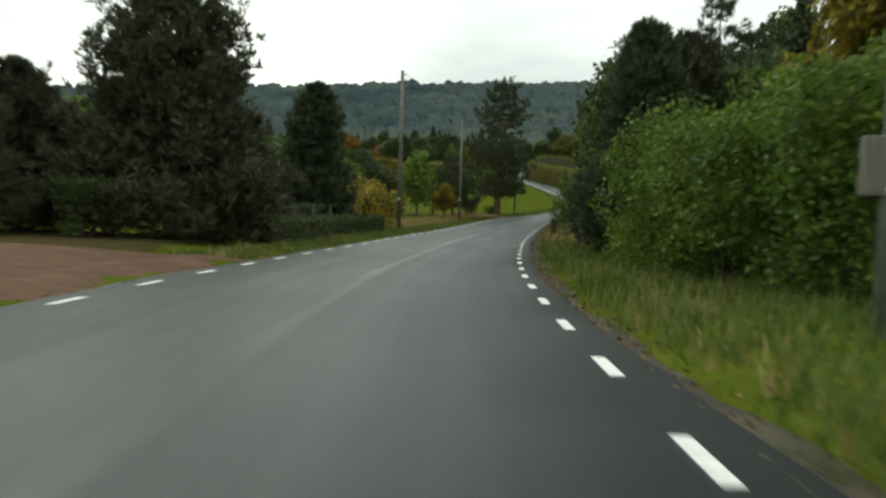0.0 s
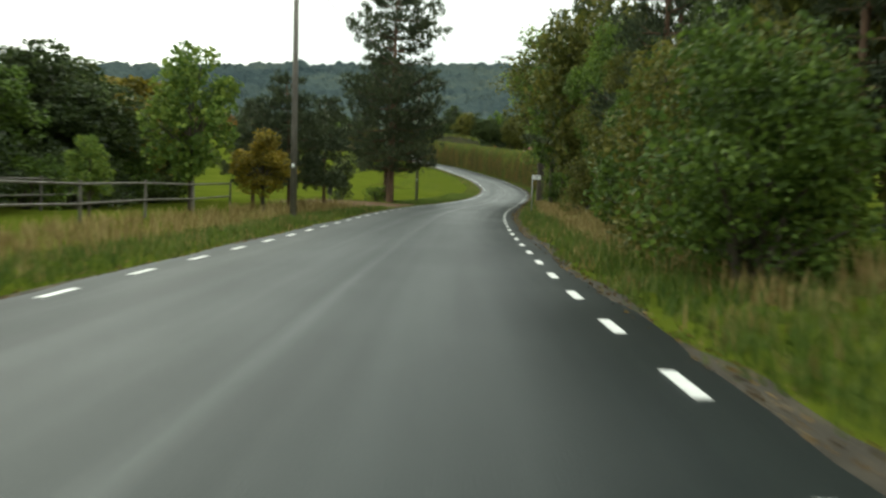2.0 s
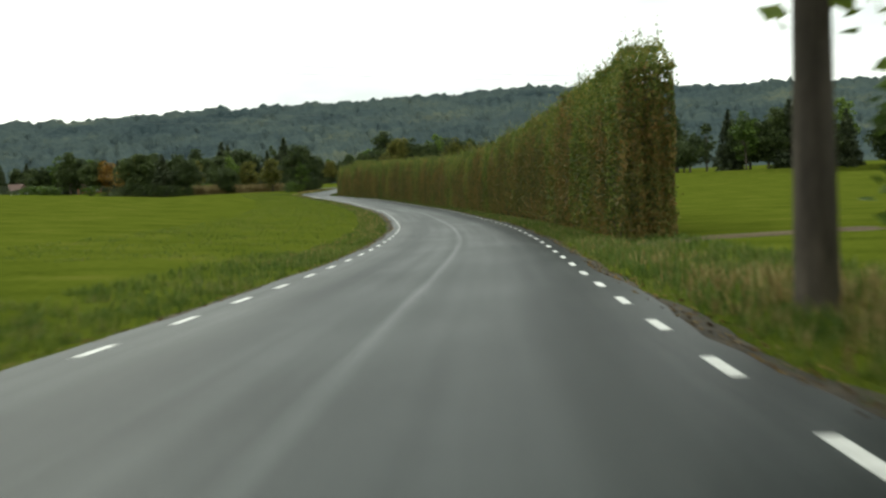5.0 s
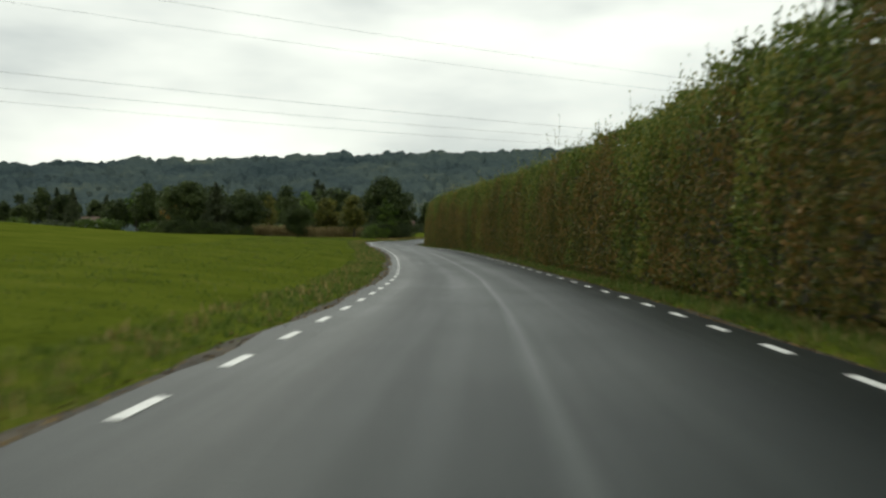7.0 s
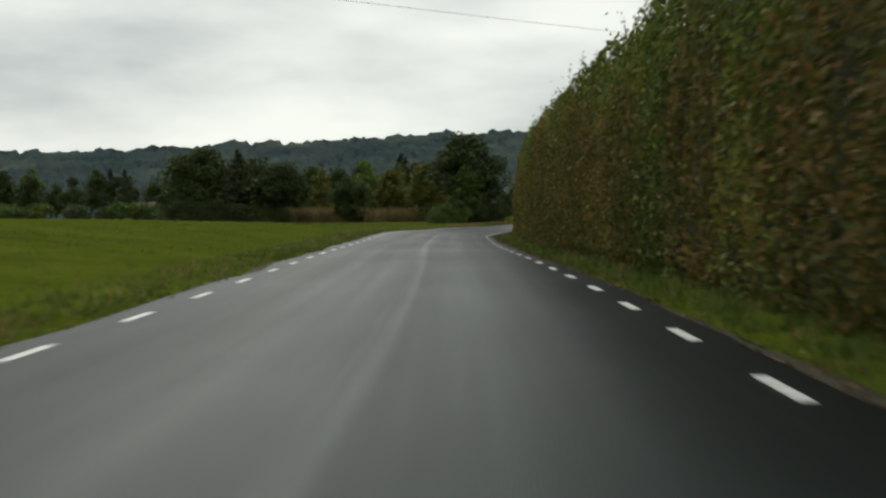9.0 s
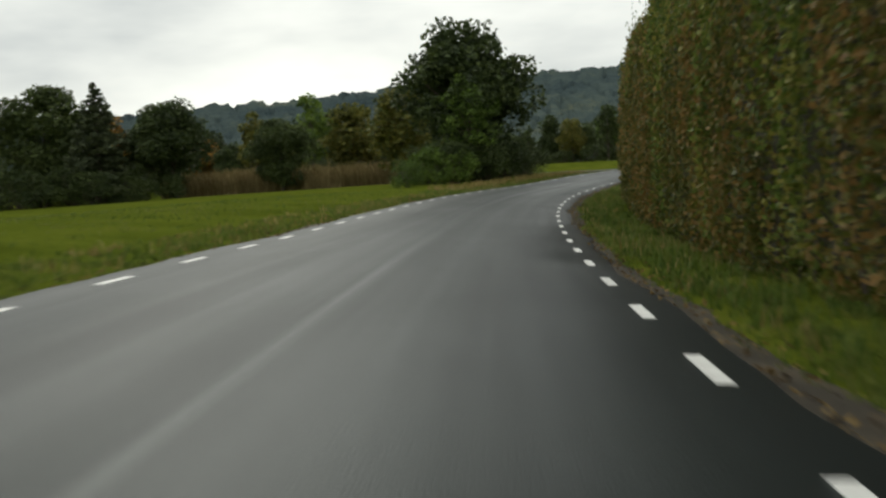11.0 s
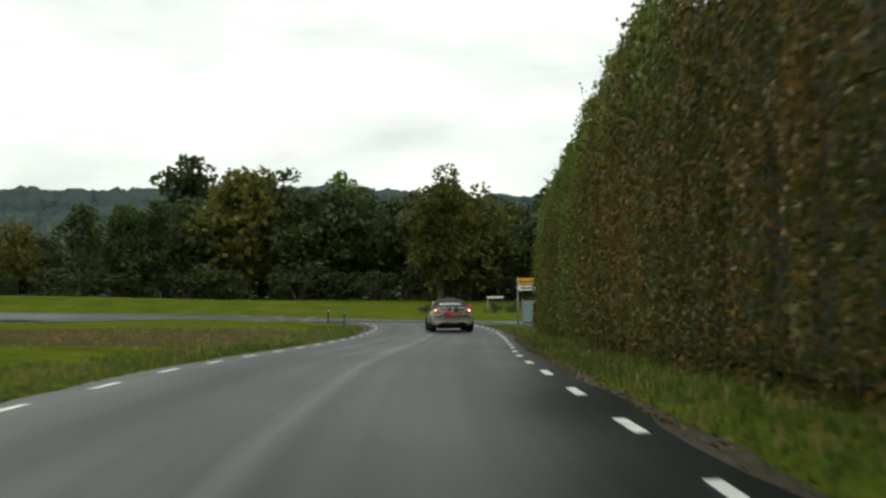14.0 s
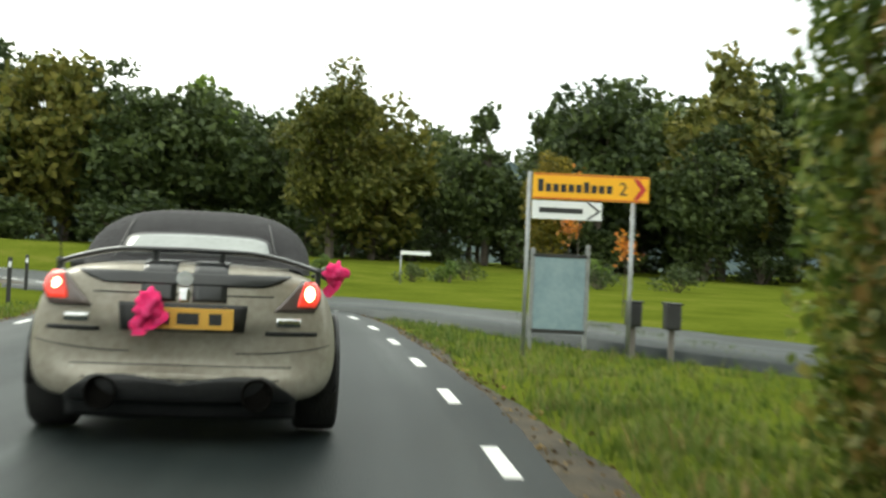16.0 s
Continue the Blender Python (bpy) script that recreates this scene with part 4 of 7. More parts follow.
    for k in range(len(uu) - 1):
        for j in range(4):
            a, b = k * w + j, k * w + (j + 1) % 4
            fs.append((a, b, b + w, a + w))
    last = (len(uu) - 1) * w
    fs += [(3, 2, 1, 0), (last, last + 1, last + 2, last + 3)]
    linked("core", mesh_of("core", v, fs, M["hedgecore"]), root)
    # stems at the foot and shoots at the top
    paths = []
    for s in np.arange(u0 + 0.3, u1, 0.62):
        s = s + rng.normal() * 0.1
        la = float(near(s)) + rng.uniform(0.3, 0.55)
        a, b = place(s, la)
        g = float(ground_height(a, b)[0])
        lean = rng.normal(size=2) * 0.12
        top = rng.uniform(0.9, 1.8)
        paths.append((np.array([[a, b, g - 0.05], [a + lean[0] * 0.4, b + lean[1] * 0.4, g + top / 2], [a + lean[0], b + lean[1], g + top]]) - o, np.array([0.03, 0.025, 0.012]) * rng.uniform(0.6, 1.3)))
    v, f = tubes(paths, 5)
    tagged(linked("stemwork", mesh_of("stemwork", v, f, M["bark"], True), root), kind="stuff")
    # upright shoots with small leaves that give the top its ragged line
    ns = int((u1 - u0) * 7)
    s = rng.uniform(u0, u1, ns)
    la = near(s) + 0.2 + (far(s) - near(s) - 0.2) * rng.random(ns)
    a, b = place(s, la)
    foot = np.stack([a, b, ground_height(a, b) + hgt(s) - 0.1], 1) - o
    tip = foot + np.stack([rng.normal(size=ns) * 0.09, rng.normal(size=ns) * 0.09, rng.exponential(0.30, ns) + 0.15], 1)
    q = np.linspace(0.1, 1.0, 11)[None, :, None]
    pts = (foot[:, None] + (tip - foot)[:, None] * q + rng.normal(size=(ns, 11, 3)) * 0.025).reshape(-1, 3)
    v, f = leaves(pts, 0.055, rng, 1.6, 0.0)
    tagged(linked("top_growth", mesh_of("top_growth", v, f, M["hedgegreen"]), root), kind="stuff")
    v, f = tubes([(np.stack([foot[k], (foot[k] + tip[k]) / 2, tip[k]]), np.array([0.006, 0.005, 0.002])) for k in range(ns)], 3)
    tagged(linked("shoots", mesh_of("shoots", v, f, M["bark"]), root), kind="stuff")
    return root


hedge("hedge", 181, 399, ([181, 195, 230, 260, 330, 372, 402], [5.3, 5.1, 4.5, 4.2, 4.4, 5.0, 5.4]), ([181, 402], [7.0, 7.4]),
      lambda u: np.interp(u, [181, 183, 190, 215, 230, 260, 300, 402], [5.3, 5.9, 6.0, 5.5, 4.9, 4.9, 5.2, 6.0]),
      "tall clipped beech hedge turning brown along the road", 3, lambda u: 0.20 + 0.10 * np.sin(u * 0.11), 280, 0.80)
hedge("hedge", 413, 469.0, ([413, 416, 432, 445, 458, 465, 468, 469.0], [5.7, 5.2, 5.0, 4.75, 4.6, 4.4, 4.4, 4.7]), ([413, 420, 436, 467, 469.0], [6.7, 7.0, 7.6, 7.4, 6.9]),
      lambda u: np.interp(u, [413, 416, 440, 462, 467, 469.0], [6.6, 7.2, 6.9, 6.3, 5.6, 4.7]), "tall green and brown hedge ending before the junction", 4, lambda u: np.interp(u, [413, 426, 434, 452, 459, 469], [0.50, 0.35, 0.12, 0.16, 0.50, 0.72]), 430, 0.72, 0.55)


# ---- first part: gardens and woods on both sides ----
W = "broadleaved tree"
def plants(rows):
    """Rows of form, leaves, place along and across the road, size, label, category, variant and relative width."""
    for form, leaf, u, lat, size, label, category, seed, wide in rows:
        grow(form, leaf, u, lat, size, label, category, seed, wide, barkmat="pinebark" if form in ("pine", "tallpine", "roadpine") else "bark")


# garden and paddock on the left
plants([
    ("gardenpine", "needledark", 33.5, -8.4, 1.08, "broad dense dark pine in a garden by the road", "pine", 0, 1.07),
    ("gardenpine", "needledark", 33.0, -13.0, 0.72, "broad dense dark pine in a garden by the road", "pine", 1, 1.0),
    ("slimpine", "needledark", 43.0, -8.8, 0.72, "dense dark pine behind a clipped hedge", "pine", 1, 1.25),
    ("gardenpine", "needledark", 28.5, -12.5, 0.62, "dark pine beside the gravel drive", "pine", 1, 1.0),
    ("slimpine", "needle", 13.5, -9.0, 0.95, "dark pine beside the gravel drive", "pine", 1, 1.0),
    ("slimpine", "needle", 53.2, -8.3, 1.06, "broad dense dark pine behind a clipped hedge", "pine", 0, 1.12),
    ("bush", "leaflight", 44, -12.0, 0.8, "light green bush in the garden", "bush", 0, 1.2),
    ("bush", "leaf", 54, -12.5, 0.8, "green bush in the garden", "bush", 1, 1.3),
    ("bush", "leafgold", 60.2, -6.3, 0.98, "bush with orange and yellow autumn leaves", "bush", 2, 1.05),
    ("bush", "leafgold", 62.5, -7.6, 1.0, "bush with orange and yellow autumn leaves", "bush", 3, 0.95),
    ("bush", "leaflight", 62.5, -9.0, 0.80, "light green bush behind the autumn bushes", "bush", 0, 1.0),
    ("maple", "leaflight", 93.5, -9.0, 1.06, "young green maple by the field fence", "tree", 0, 0.92),
    ("maple", "leafyellow", 96.5, -7.0, 0.56, "small yellowing maple by the fence", "tree", 1, 1.2),
    ("maple", "leaflight", 85, -9.5, 0.42, "small light green tree by the fence", "tree", 0, 0.9),
    ("roadpine", "needle", 101.5, -7.0, 0.86, "young pine with a thin bare stem beside the verge", "pine", 0, 1.05),
    ("roadpine", "needle", 105, -9.6, 0.74, "young pine with a thin bare stem beside the verge", "pine", 1, 1.1),
    ("roadpine", "needle", 107.5, -6.6, 0.80, "young pine with a thin bare stem beside the verge", "pine", 0, 1.0),
    ("tallpine", "needle", 130, -6.4, 1.0, "tall pine with a bare reddish trunk at the drive", "pine", 0, 1.0),
    ("pine", "needle", 134.5, -7.4, 0.95, "tall pine with a bare reddish trunk at the drive", "pine", 1, 1.0),
    ("shrub", "leaf", 131, -7.6, 0.9, "low green shrub under the pines", "shrub", 0, 1.2),
    ("shrub", "leafdark", 124, -8.8, 0.9, "low green shrub beside the gravel drive", "shrub", 1, 1.0),
    ("thuja", "leafdark", 30.0, -9.6, 0.5, "dark dense bush below the pines", "bush", 0, 1.1),
    ("birch", "leafdark", 78, -13.5, 0.42, "dark young tree in the paddock", W, 0, 1.4),
    ("birch", "leaf", 88, -14, 0.45, "young tree in the paddock", W, 1, 1.4),
])
# hedge bushes and roadside trees on the right
plants([
    ("willow", "leaffresh", 16.0, 7.4, 0.95, "tall bright green leafy garden hedge bush", "bush", 0, 1.0),
    ("willow", "leaffresh", 18.6, 6.9, 0.95, "tall bright green leafy garden hedge bush", "bush", 1, 1.0),
    ("willow", "leaffresh", 21.2, 6.5, 0.92, "tall bright green leafy garden hedge bush", "bush", 2, 1.0),
    ("willow", "leaffresh", 23.6, 6.2, 0.86, "tall bright green leafy garden hedge bush", "bush", 0, 0.95),
    ("willow", "leaffresh", 25.8, 6.1, 0.98, "tall bright green leafy garden hedge bush", "bush", 2, 0.95),
    ("willow", "leaffresh", 26.2, 8.6, 1.25, "tall bright green leafy garden hedge bush", "bush", 1, 1.0),
    ("willow", "leaffresh", 19.5, 9.4, 1.25, "tall bright green leafy garden hedge bush", "bush", 1, 1.1),
    ("willow", "leaffresh", 23.0, 8.8, 1.2, "tall bright green leafy garden hedge bush", "bush", 2, 1.1),
    ("willow", "leaffresh", 15.0, 10.4, 1.3, "tall bright green leafy garden hedge bush", "bush", 0, 1.1),
    ("oak", "leafyellow", 27.0, 12.0, 0.86, "tree with yellowing top behind the hedge bushes", W, 3, 0.8),
    ("oak", "leafolive", 33.0, 13.5, 0.78, "tree with yellowing top behind the hedge bushes", W, 3, 0.8),
    ("spruce", "needle", 30.0, 14.6, 0.62, "slim dark spruce behind the roadside trees", "spruce", 0, 0.45),
    ("spruce", "needle", 32.0, 16.0, 0.60, "slim dark spruce behind the roadside trees", "spruce", 1, 0.45),
    ("slimpine", "needle", 33.0, 6.2, 0.98, "dark dense pine close to the verge", "pine", 0, 1.0),
    # two pines in needledark: the wood's deep shade put into their colour
    ("slimpine", "needledark", 36.5, 6.6, 0.95, "dark dense pine close to the verge", "pine", 1, 1.05),
    ("gardenpine", "needledark", 38.5, 8.2, 0.95, "dark dense pine close to the verge", "pine", 1, 0.9),
    ("thuja", "leafdark", 30.0, 6.2, 0.55, "leafy green bush close to the verge", "bush", 0, 1.0),
    ("thuja", "leafdark", 38.0, 6.6, 0.62, "leafy green bush close to the verge", "bush", 1, 1.0),
    ("oak", "leafdark", 37.5, 9.8, 0.62, "dark leafy tree close to the verge", W, 0, 0.75),
    ("oak", "leafdark", 45.5, 7.4, 0.86, "dark leafy tree close to the verge", W, 1, 0.70),
    ("thuja", "leafdark", 40.5, 7.6, 0.9, "dark leafy bush close to the verge", "bush", 0, 1.0),
    ("spruce", "needle", 44.5, 13.5, 0.85, "dark spruce behind the roadside trees", "spruce", 0, 1.0),
    # leafdark on this bush also carries the wood's shade
    ("cypress", "leafdark", 38.0, 7.4, 0.78, "tall dark bush close to the verge", "bush", 2, 1.0),
])
# garden behind the gate
plants([
    ("pine", "needle", 54, 13.0, 0.82, "dark pine behind the garden", "pine", 0, 1.1),
    ("oak", "leafdark", 50, 14.5, 0.85, "dark leafy tree behind the garden", W, 0, 1.0),
    ("oak", "leafdark", 58, 14.5, 0.85, "dark leafy tree behind the garden", W, 1, 1.0),
    ("oak", "leafdark", 66, 14.5, 0.9, "dark leafy tree behind the garden", W, 0, 1.0),
    ("ash", "leafdark", 74, 14, 0.82, "dark leafy tree behind the garden", W, 0, 1.0),
    ("pine", "needle", 70, 11.5, 0.85, "dark pine behind the garden", "pine", 1, 1.0),
    ("willow", "leaf", 69.5, 5.2, 1.0, "big rounded green bush by the verge", "bush", 2, 0.95),
    ("willow", "leafolive", 72.5, 6.0, 1.05, "big rounded green bush by the verge", "bush", 1, 1.0),
    ("willow", "leafolive", 75.5, 5.9, 1.05, "big rounded green bush by the verge", "bush", 2, 0.95),
    ("shrub", "leafgold", 58, 8.6, 1.15, "yellow-green hedge bush behind the gate", "bush", 0, 1.3),
    ("shrub", "leafolive", 61, 8.4, 1.2, "yellow-green hedge bush behind the gate", "bush", 1, 1.3),
    ("shrub", "leafgold", 64, 8.2, 1.15, "yellow-green hedge bush behind the gate", "bush", 0, 1.3),
    ("shrub", "leafdark", 55, 9.4, 1.3, "green hedge bush behind the gate", "bush", 1, 1.3),
    ("shrub", "leafdark", 52, 10.0, 1.4, "green hedge bush behind the gate", "bush", 1, 1.3),
    ("shrub", "leaf", 67, 8.2, 1.1, "green hedge bush behind the gate", "bush", 1, 1.2),
    ("oak", "leafdark", 71, 16.0, 1.2, "tall dark tree in the wood beside the road", W, 1, 0.9),
    ("ash", "leafdark", 62, 17.0, 1.1, "tall dark tree in the wood beside the road", W, 0, 1.0),
    ("spruce", "needle", 75, 12.5, 1.1, "tall dark spruce in the wood beside the road", "spruce", 0, 0.9),
    ("pine", "needle", 66, 13.5, 1.15, "tall dark pine in the wood beside the road", "pine", 0, 0.9),
])
# wood on the right
plants([
    ("pine", "needle", 96.5, 8.6, 1.06, "tall dark pine at the wood's edge", "pine", 0, 1.0),
    ("pine", "needle", 101, 9.8, 1.08, "tall dark pine at the wood's edge", "pine", 1, 1.0),
    ("pine", "needle", 80, 10.5, 0.85, "dark pine at the wood's edge", "pine", 0, 1.0),
    ("thuja", "leafolive", 80, 6.8, 1.0, "leafy green bush at the wood's edge", "bush", 1, 1.0),
    ("thuja", "leaf", 85, 6.6, 0.95, "leafy green bush at the wood's edge", "bush", 2, 1.1),
    ("thuja", "leafolive", 88.5, 6.8, 0.95, "leafy light green bush at the wood's edge", "bush", 0, 1.1),
    ("youngoak", "leaf", 93, 8.2, 0.62, "light green young oak at the wood's edge", W, 2, 0.75),
    ("youngoak", "leafolive", 98.5, 7.8, 0.66, "green young oak at the wood's edge", W, 1, 0.75),
    ("youngoak", "leaf", 104, 8.2, 0.7, "light green young oak at the wood's edge", W, 2, 0.75),
    ("thuja", "leafolive", 101, 6.4, 0.7, "leafy green bush at the wood's edge", "bush", 1, 1.0),
    ("youngoak", "leafdark", 88, 11.0, 0.9, "green oak at the wood's edge", W, 1, 0.9),
    ("ash", "leafdark", 96, 13, 0.95, "dark tree inside the wood", W, 0, 1.0),
    ("spruce", "needle", 104, 13.5, 1.0, "dark spruce inside the wood", "spruce", 0, 1.0),
    ("thuja", "leaf", 109, 8.2, 0.8, "leafy dark bush at the wood's edge", "bush", 1, 1.2),
    ("ash", "leafolive", 113, 9.0, 0.78, "autumn-tinged tree at the wood's edge", W, 1, 0.85),
    ("ash", "leafdark", 119, 9.5, 0.85, "dark tree at the wood's edge", W, 0, 0.9),
    ("oak", "leaf", 126, 9.0, 0.85, "dark tree at the wood's edge", W, 0, 0.9),
    ("pine", "needle", 122, 12.0, 1.05, "tall dark pine in the wood", "pine", 0, 1.0),
    ("tallbirch", "leafolive", 155.5, 4.3, 1.62, "tall airy birch leaning over the roadside", "birch", 0, 1.12),
    ("tallbirch", "leaflight", 160, 4.5, 1.55, "tall airy birch leaning over the roadside", "birch", 1, 1.1),
    ("tallbirch", "leafolive", 145, 6.4, 1.35, "slender birch by the roadside", "birch", 0, 0.95),
    ("tallbirch", "leaf", 150, 5.4, 1.4, "slender birch by the roadside", "birch", 1, 0.95),
    ("oak", "leafdark", 137, 11.5, 0.85, "dark tree at the wood's edge", W, 1, 1.0),
    ("oak", "leafdark", 146, 11.0, 0.8, "dark tree at the wood's edge", W, 0, 1.0),
    ("thuja", "leafdark", 141, 8.4, 0.7, "leafy bush at the end of the wood", "bush", 0, 1.2),
    ("thuja", "leafdark", 151, 8.0, 0.6, "leafy bush at the end of the wood", "bush", 1, 1.2),
    ("oak", "leafolive", 84, 13.0, 1.25, "tall dark tree in the wood beside the road", W, 0, 0.8),
    ("ash", "leaf", 79, 15.0, 1.1, "tall dark tree in the wood beside the road", W, 1, 0.9),
    ("pine", "needle", 90, 14.0, 1.2, "tall dark pine in the wood beside the road", "pine", 1, 0.9),
    ("oak", "leafdark", 112, 14.0, 1.1, "tall dark tree in the wood beside the road", W, 0, 0.9),
])
# end of the wood
plants([
    ("pine", "needle", 133, 7.6, 1.38, "tall dark pine near the end of the wood", "pine", 1, 1.1),
    ("oak", "leafolive", 121, 8.6, 1.4, "tall tree at the wood's edge", W, 1, 0.8),
    ("oak", "leaf", 139, 7.8, 1.3, "tall tree near the end of the wood", W, 0, 0.75),
    ("youngoak", "leaf", 110, 8.8, 1.0, "light green oak at the wood's edge", W, 2, 0.8),
    ("bush", "leafolive", 152, 6.6, 1.0, "leafy undergrowth under the birches", "bush", 0, 1.1),
    ("bush", "leaf", 157.5, 6.4, 1.1, "leafy undergrowth under the birches", "bush", 1, 1.1),
    ("thuja", "leaf", 146, 6.6, 0.8, "leafy undergrowth under the birches", "bush", 2, 1.2),
])
rng2 = np.random.default_rng(21)
MID = [("faroak", "leafolive"), ("faroak", "leafdark"), ("farash", "leafdark"), ("farbirch", "leaf"), ("faroak", "leaflight"), ("farspruce", "needle"), ("farpoplar", "leaf"), ("faroak", "leaforange")]
for k in range(44):
    u, lat = 66 + 58 * rng2.random(), -15 - 42 * rng2.random()
    if u > 104 and lat > -26:
        lat -= 16
    form, leaf = MID[int(rng2.integers(0, 8 if k % 3 == 0 else 7))]
    grow(form, leaf, u, lat, rng2.uniform(0.42, 0.68), "tree in the gardens and paddocks below the road", "tree", int(rng2.integers(0, 2)), rng2.uniform(1.0, 1.35), "trees below the road")
# undergrowth in front of the wood and garden trees
for u0_, u1_, lat_, n_ in ((25, 45, 6.6, 9), (82, 128, 7.3, 24), (128, 152, 7.4, 10)):
    for k in range(n_):
        kind_, leaf = ("bush", "leaf") if k % 3 == 0 else ("shrub", ("leafdark", "leaf", "leafolive", "leaflight")[int(rng2.integers(0, 4))])
        grow(kind_, leaf, u0_ + (u1_ - u0_) * (k + 0.5) / n_, lat_ + rng2.uniform(-0.5, 1.6), rng2.uniform(0.75, 1.15) * (0.6 if kind_ == "bush" else 1.0), "leafy undergrowth bush along the verge", "bush", int(k % 2), 1.15, "undergrowth along the verge")
# belt of trees and tall bushes behind the paddock
BELT = [("oak", "leafdark"), ("oak", "leafolive"), ("birch", "leafdark"), ("oak", "leafyellow"), ("ash", "leafdark"), ("oak", "leaf"), ("spruce", "needle")]
for k in range(26):
    u = 52 + 54 * (k % 13) / 12.0 + rng2.uniform(-1.5, 1.5)
    form, leaf = BELT[int(rng2.integers(0, 7))] if k % 5 else BELT[0]
    tall = rng2.uniform(4.6, 6.4) * (1.0 if k < 13 else 1.15)
    grow(form, leaf, u, -14.5 - 5 * (k >= 13) - rng2.uniform(0, 2.5), tall / {"oak": 10, "birch": 12, "ash": 12, "spruce": 12}[form], "leafy tree in the belt behind the paddock", "tree", int(k % 2), 1.45, "trees behind the paddock")
for k in range(16):
    grow("bush", "leafdark" if k % 3 else "leaf", 64 + 2.7 * k, -13.0 + rng2.uniform(-1, 0.6), rng2.uniform(0.6, 0.95), "bush below the belt of trees", "bush", int(k % 2), 1.35, "bushes behind the paddock")
patch("gravel_drive", 9.0, 25.0, -3.3, -14.0, M["gravel"], "reddish gravel drive into a garden", 0.10)
# dark ground laid here in place of the shade under the pines
patch("pine_shade_ground", 25.6, 35.0, -6.4, -17.0, M["stubble"], "dark weedy ground patch standing in for shade under the pines", 0.08)
patch("gravel_drive", 112.5, 128.0, -3.2, -11.0, M["gravel"], "reddish gravel drive meeting the road")


def low_hedge(u0, u1, lat, height, depth, label, seed):
    """A low clipped garden hedge of small dark leaves."""
    rng = np.random.default_rng(seed)
    root = thing("garden_hedge", spot((u0 + u1) / 2, lat), label, "hedge")
    o = np.array(root.location)
    n = int((u1 - u0) * (2 * height + depth) * 170)
    u, q = rng.uniform(u0, u1, n), rng.uniform(0, 2 * height + depth, n)
    jit = np.abs(rng.normal(size=n)) * 0.05
    side = np.where(q < height, depth / 2 - jit, np.where(q > height + depth, -depth / 2 + jit, q - height - depth / 2))
    z = np.where(q < height, q, np.where(q > height + depth, q - height - depth, height - jit + 0.03 * np.sin(u * 3)))
    for ue in (u0, u1):
        k = int(height * depth * 260)
        u = np.r_[u, ue + np.abs(rng.normal(size=k)) * 0.05 * (1 if ue == u0 else -1)]
        side, z = np.r_[side, rng.uniform(-depth / 2, depth / 2, k)], np.r_[z, rng.uniform(0, height, k)]
    x, y = place(u, lat + side)
    v, f = leaves(np.stack([x, y, ground_height(x, y) + z + 0.02], 1) - o, 0.06, rng, 1.5, 0.1)
    linked("foliage", mesh_of("foliage", v, f, M["leafdark"]), root)
    uu = np.arange(u0 + 0.1, u1, 0.5)
    sec = []
    for s, t in ((1, 0), (1, 1), (-1, 1), (-1, 0)):
        a, b = place(uu, np.full(len(uu), lat + s * (depth / 2 - 0.07)))
        sec.append(np.stack([a, b, ground_height(a, b) + (-0.02 if t == 0 else height - 0.07)], 1) - o)
    v = np.stack(sec, 1).reshape(-1, 3)
    fs = [(k * 4 + j, k * 4 + (j + 1) % 4, k * 4 + 4 + (j + 1) % 4, k * 4 + 4 + j) for k in range(len(uu) - 1) for j in range(4)]
    linked("core", mesh_of("core", v, fs, M["hedgecore"]), root)


low_hedge(34, 57.5, -5.6, 0.85, 0.8, "low clipped dark green garden hedge along the verge", 5)
low_hedge(36, 58, -7.4, 1.25, 0.7, "clipped garden hedge behind the wire fence", 6)


def rail_fence(us_, lat, height, rails, label, group, mat="wood", wire=False, post_r=0.045):
    """Posts with rails or wires between them, one thing."""
    root = thing("fence", spot(us_[0], lat), label, "fence")
    o = root.location.copy()
    tops = []
    for u in us_:
        p = spot(u, lat) - o
        bm = bmesh.new()
        add_rod(bm, p - Vector((0, 0, 0.2)), p + Vector((0.02, 0.01, height)), post_r, post_r * 0.85, 8)
        part("post", bm, M[mat], root)
        tops.append(p)
    for h in rails:
        for a, b in zip(tops, tops[1:]):
            bm = bmesh.new()
            add_rod(bm, a + Vector((0, 0, h)), b + Vector((0, 0, h)), 0.006 if wire else 0.032, None, 6)
            part("wire" if wire else "rail", bm, M["wire" if wire else mat], root)


rail_fence([36, 39.5, 43, 46.5, 50, 53.5, 57], -6.6, 1.35, (0.45, 0.85, 1.25), "wire fence on thin posts behind the low hedge", "", wire=True)
rail_fence([66, 71, 76, 81, 86, 91, 96], -8.2, 1.15, (0.55, 1.05), "weathered wooden rail fence round a paddock", "")
rail_fence([69, 75, 81, 87, 93], -11.8, 1.15, (0.55, 1.05), "weathered wooden rail fence round a paddock", "")


def utility_pole(u, lat, height, label):
    root = thing("utility_pole", spot(u, lat), label, "utility pole", "poles along the road", heading(u))
    bm = bmesh.new()
    add_rod(bm, (0, 0, -0.3), (0, 0, height), 0.13, 0.085, 12)
    part("pole", bm, M["wood"], root, "grey weathered wooden pole", True)
    for k, z in enumerate((height - 0.25, height - 0.55)):
        bm = bmesh.new()
        add_rod(bm, (0.06, 0, z), (0.20, 0, z + 0.03), 0.012, None, 6)
        add_rod(bm, (0.20, 0, z), (0.20, 0, z + 0.11), 0.03, 0.022, 8)
        part("insulator", bm, M["black"], root)
    bm = bmesh.new()
    add_box(bm, (0.10, 0.03, 0.14), (0.0, -0.13, 1.9), 0.005)
    part("tag", bm, M["white"], root)
    return root


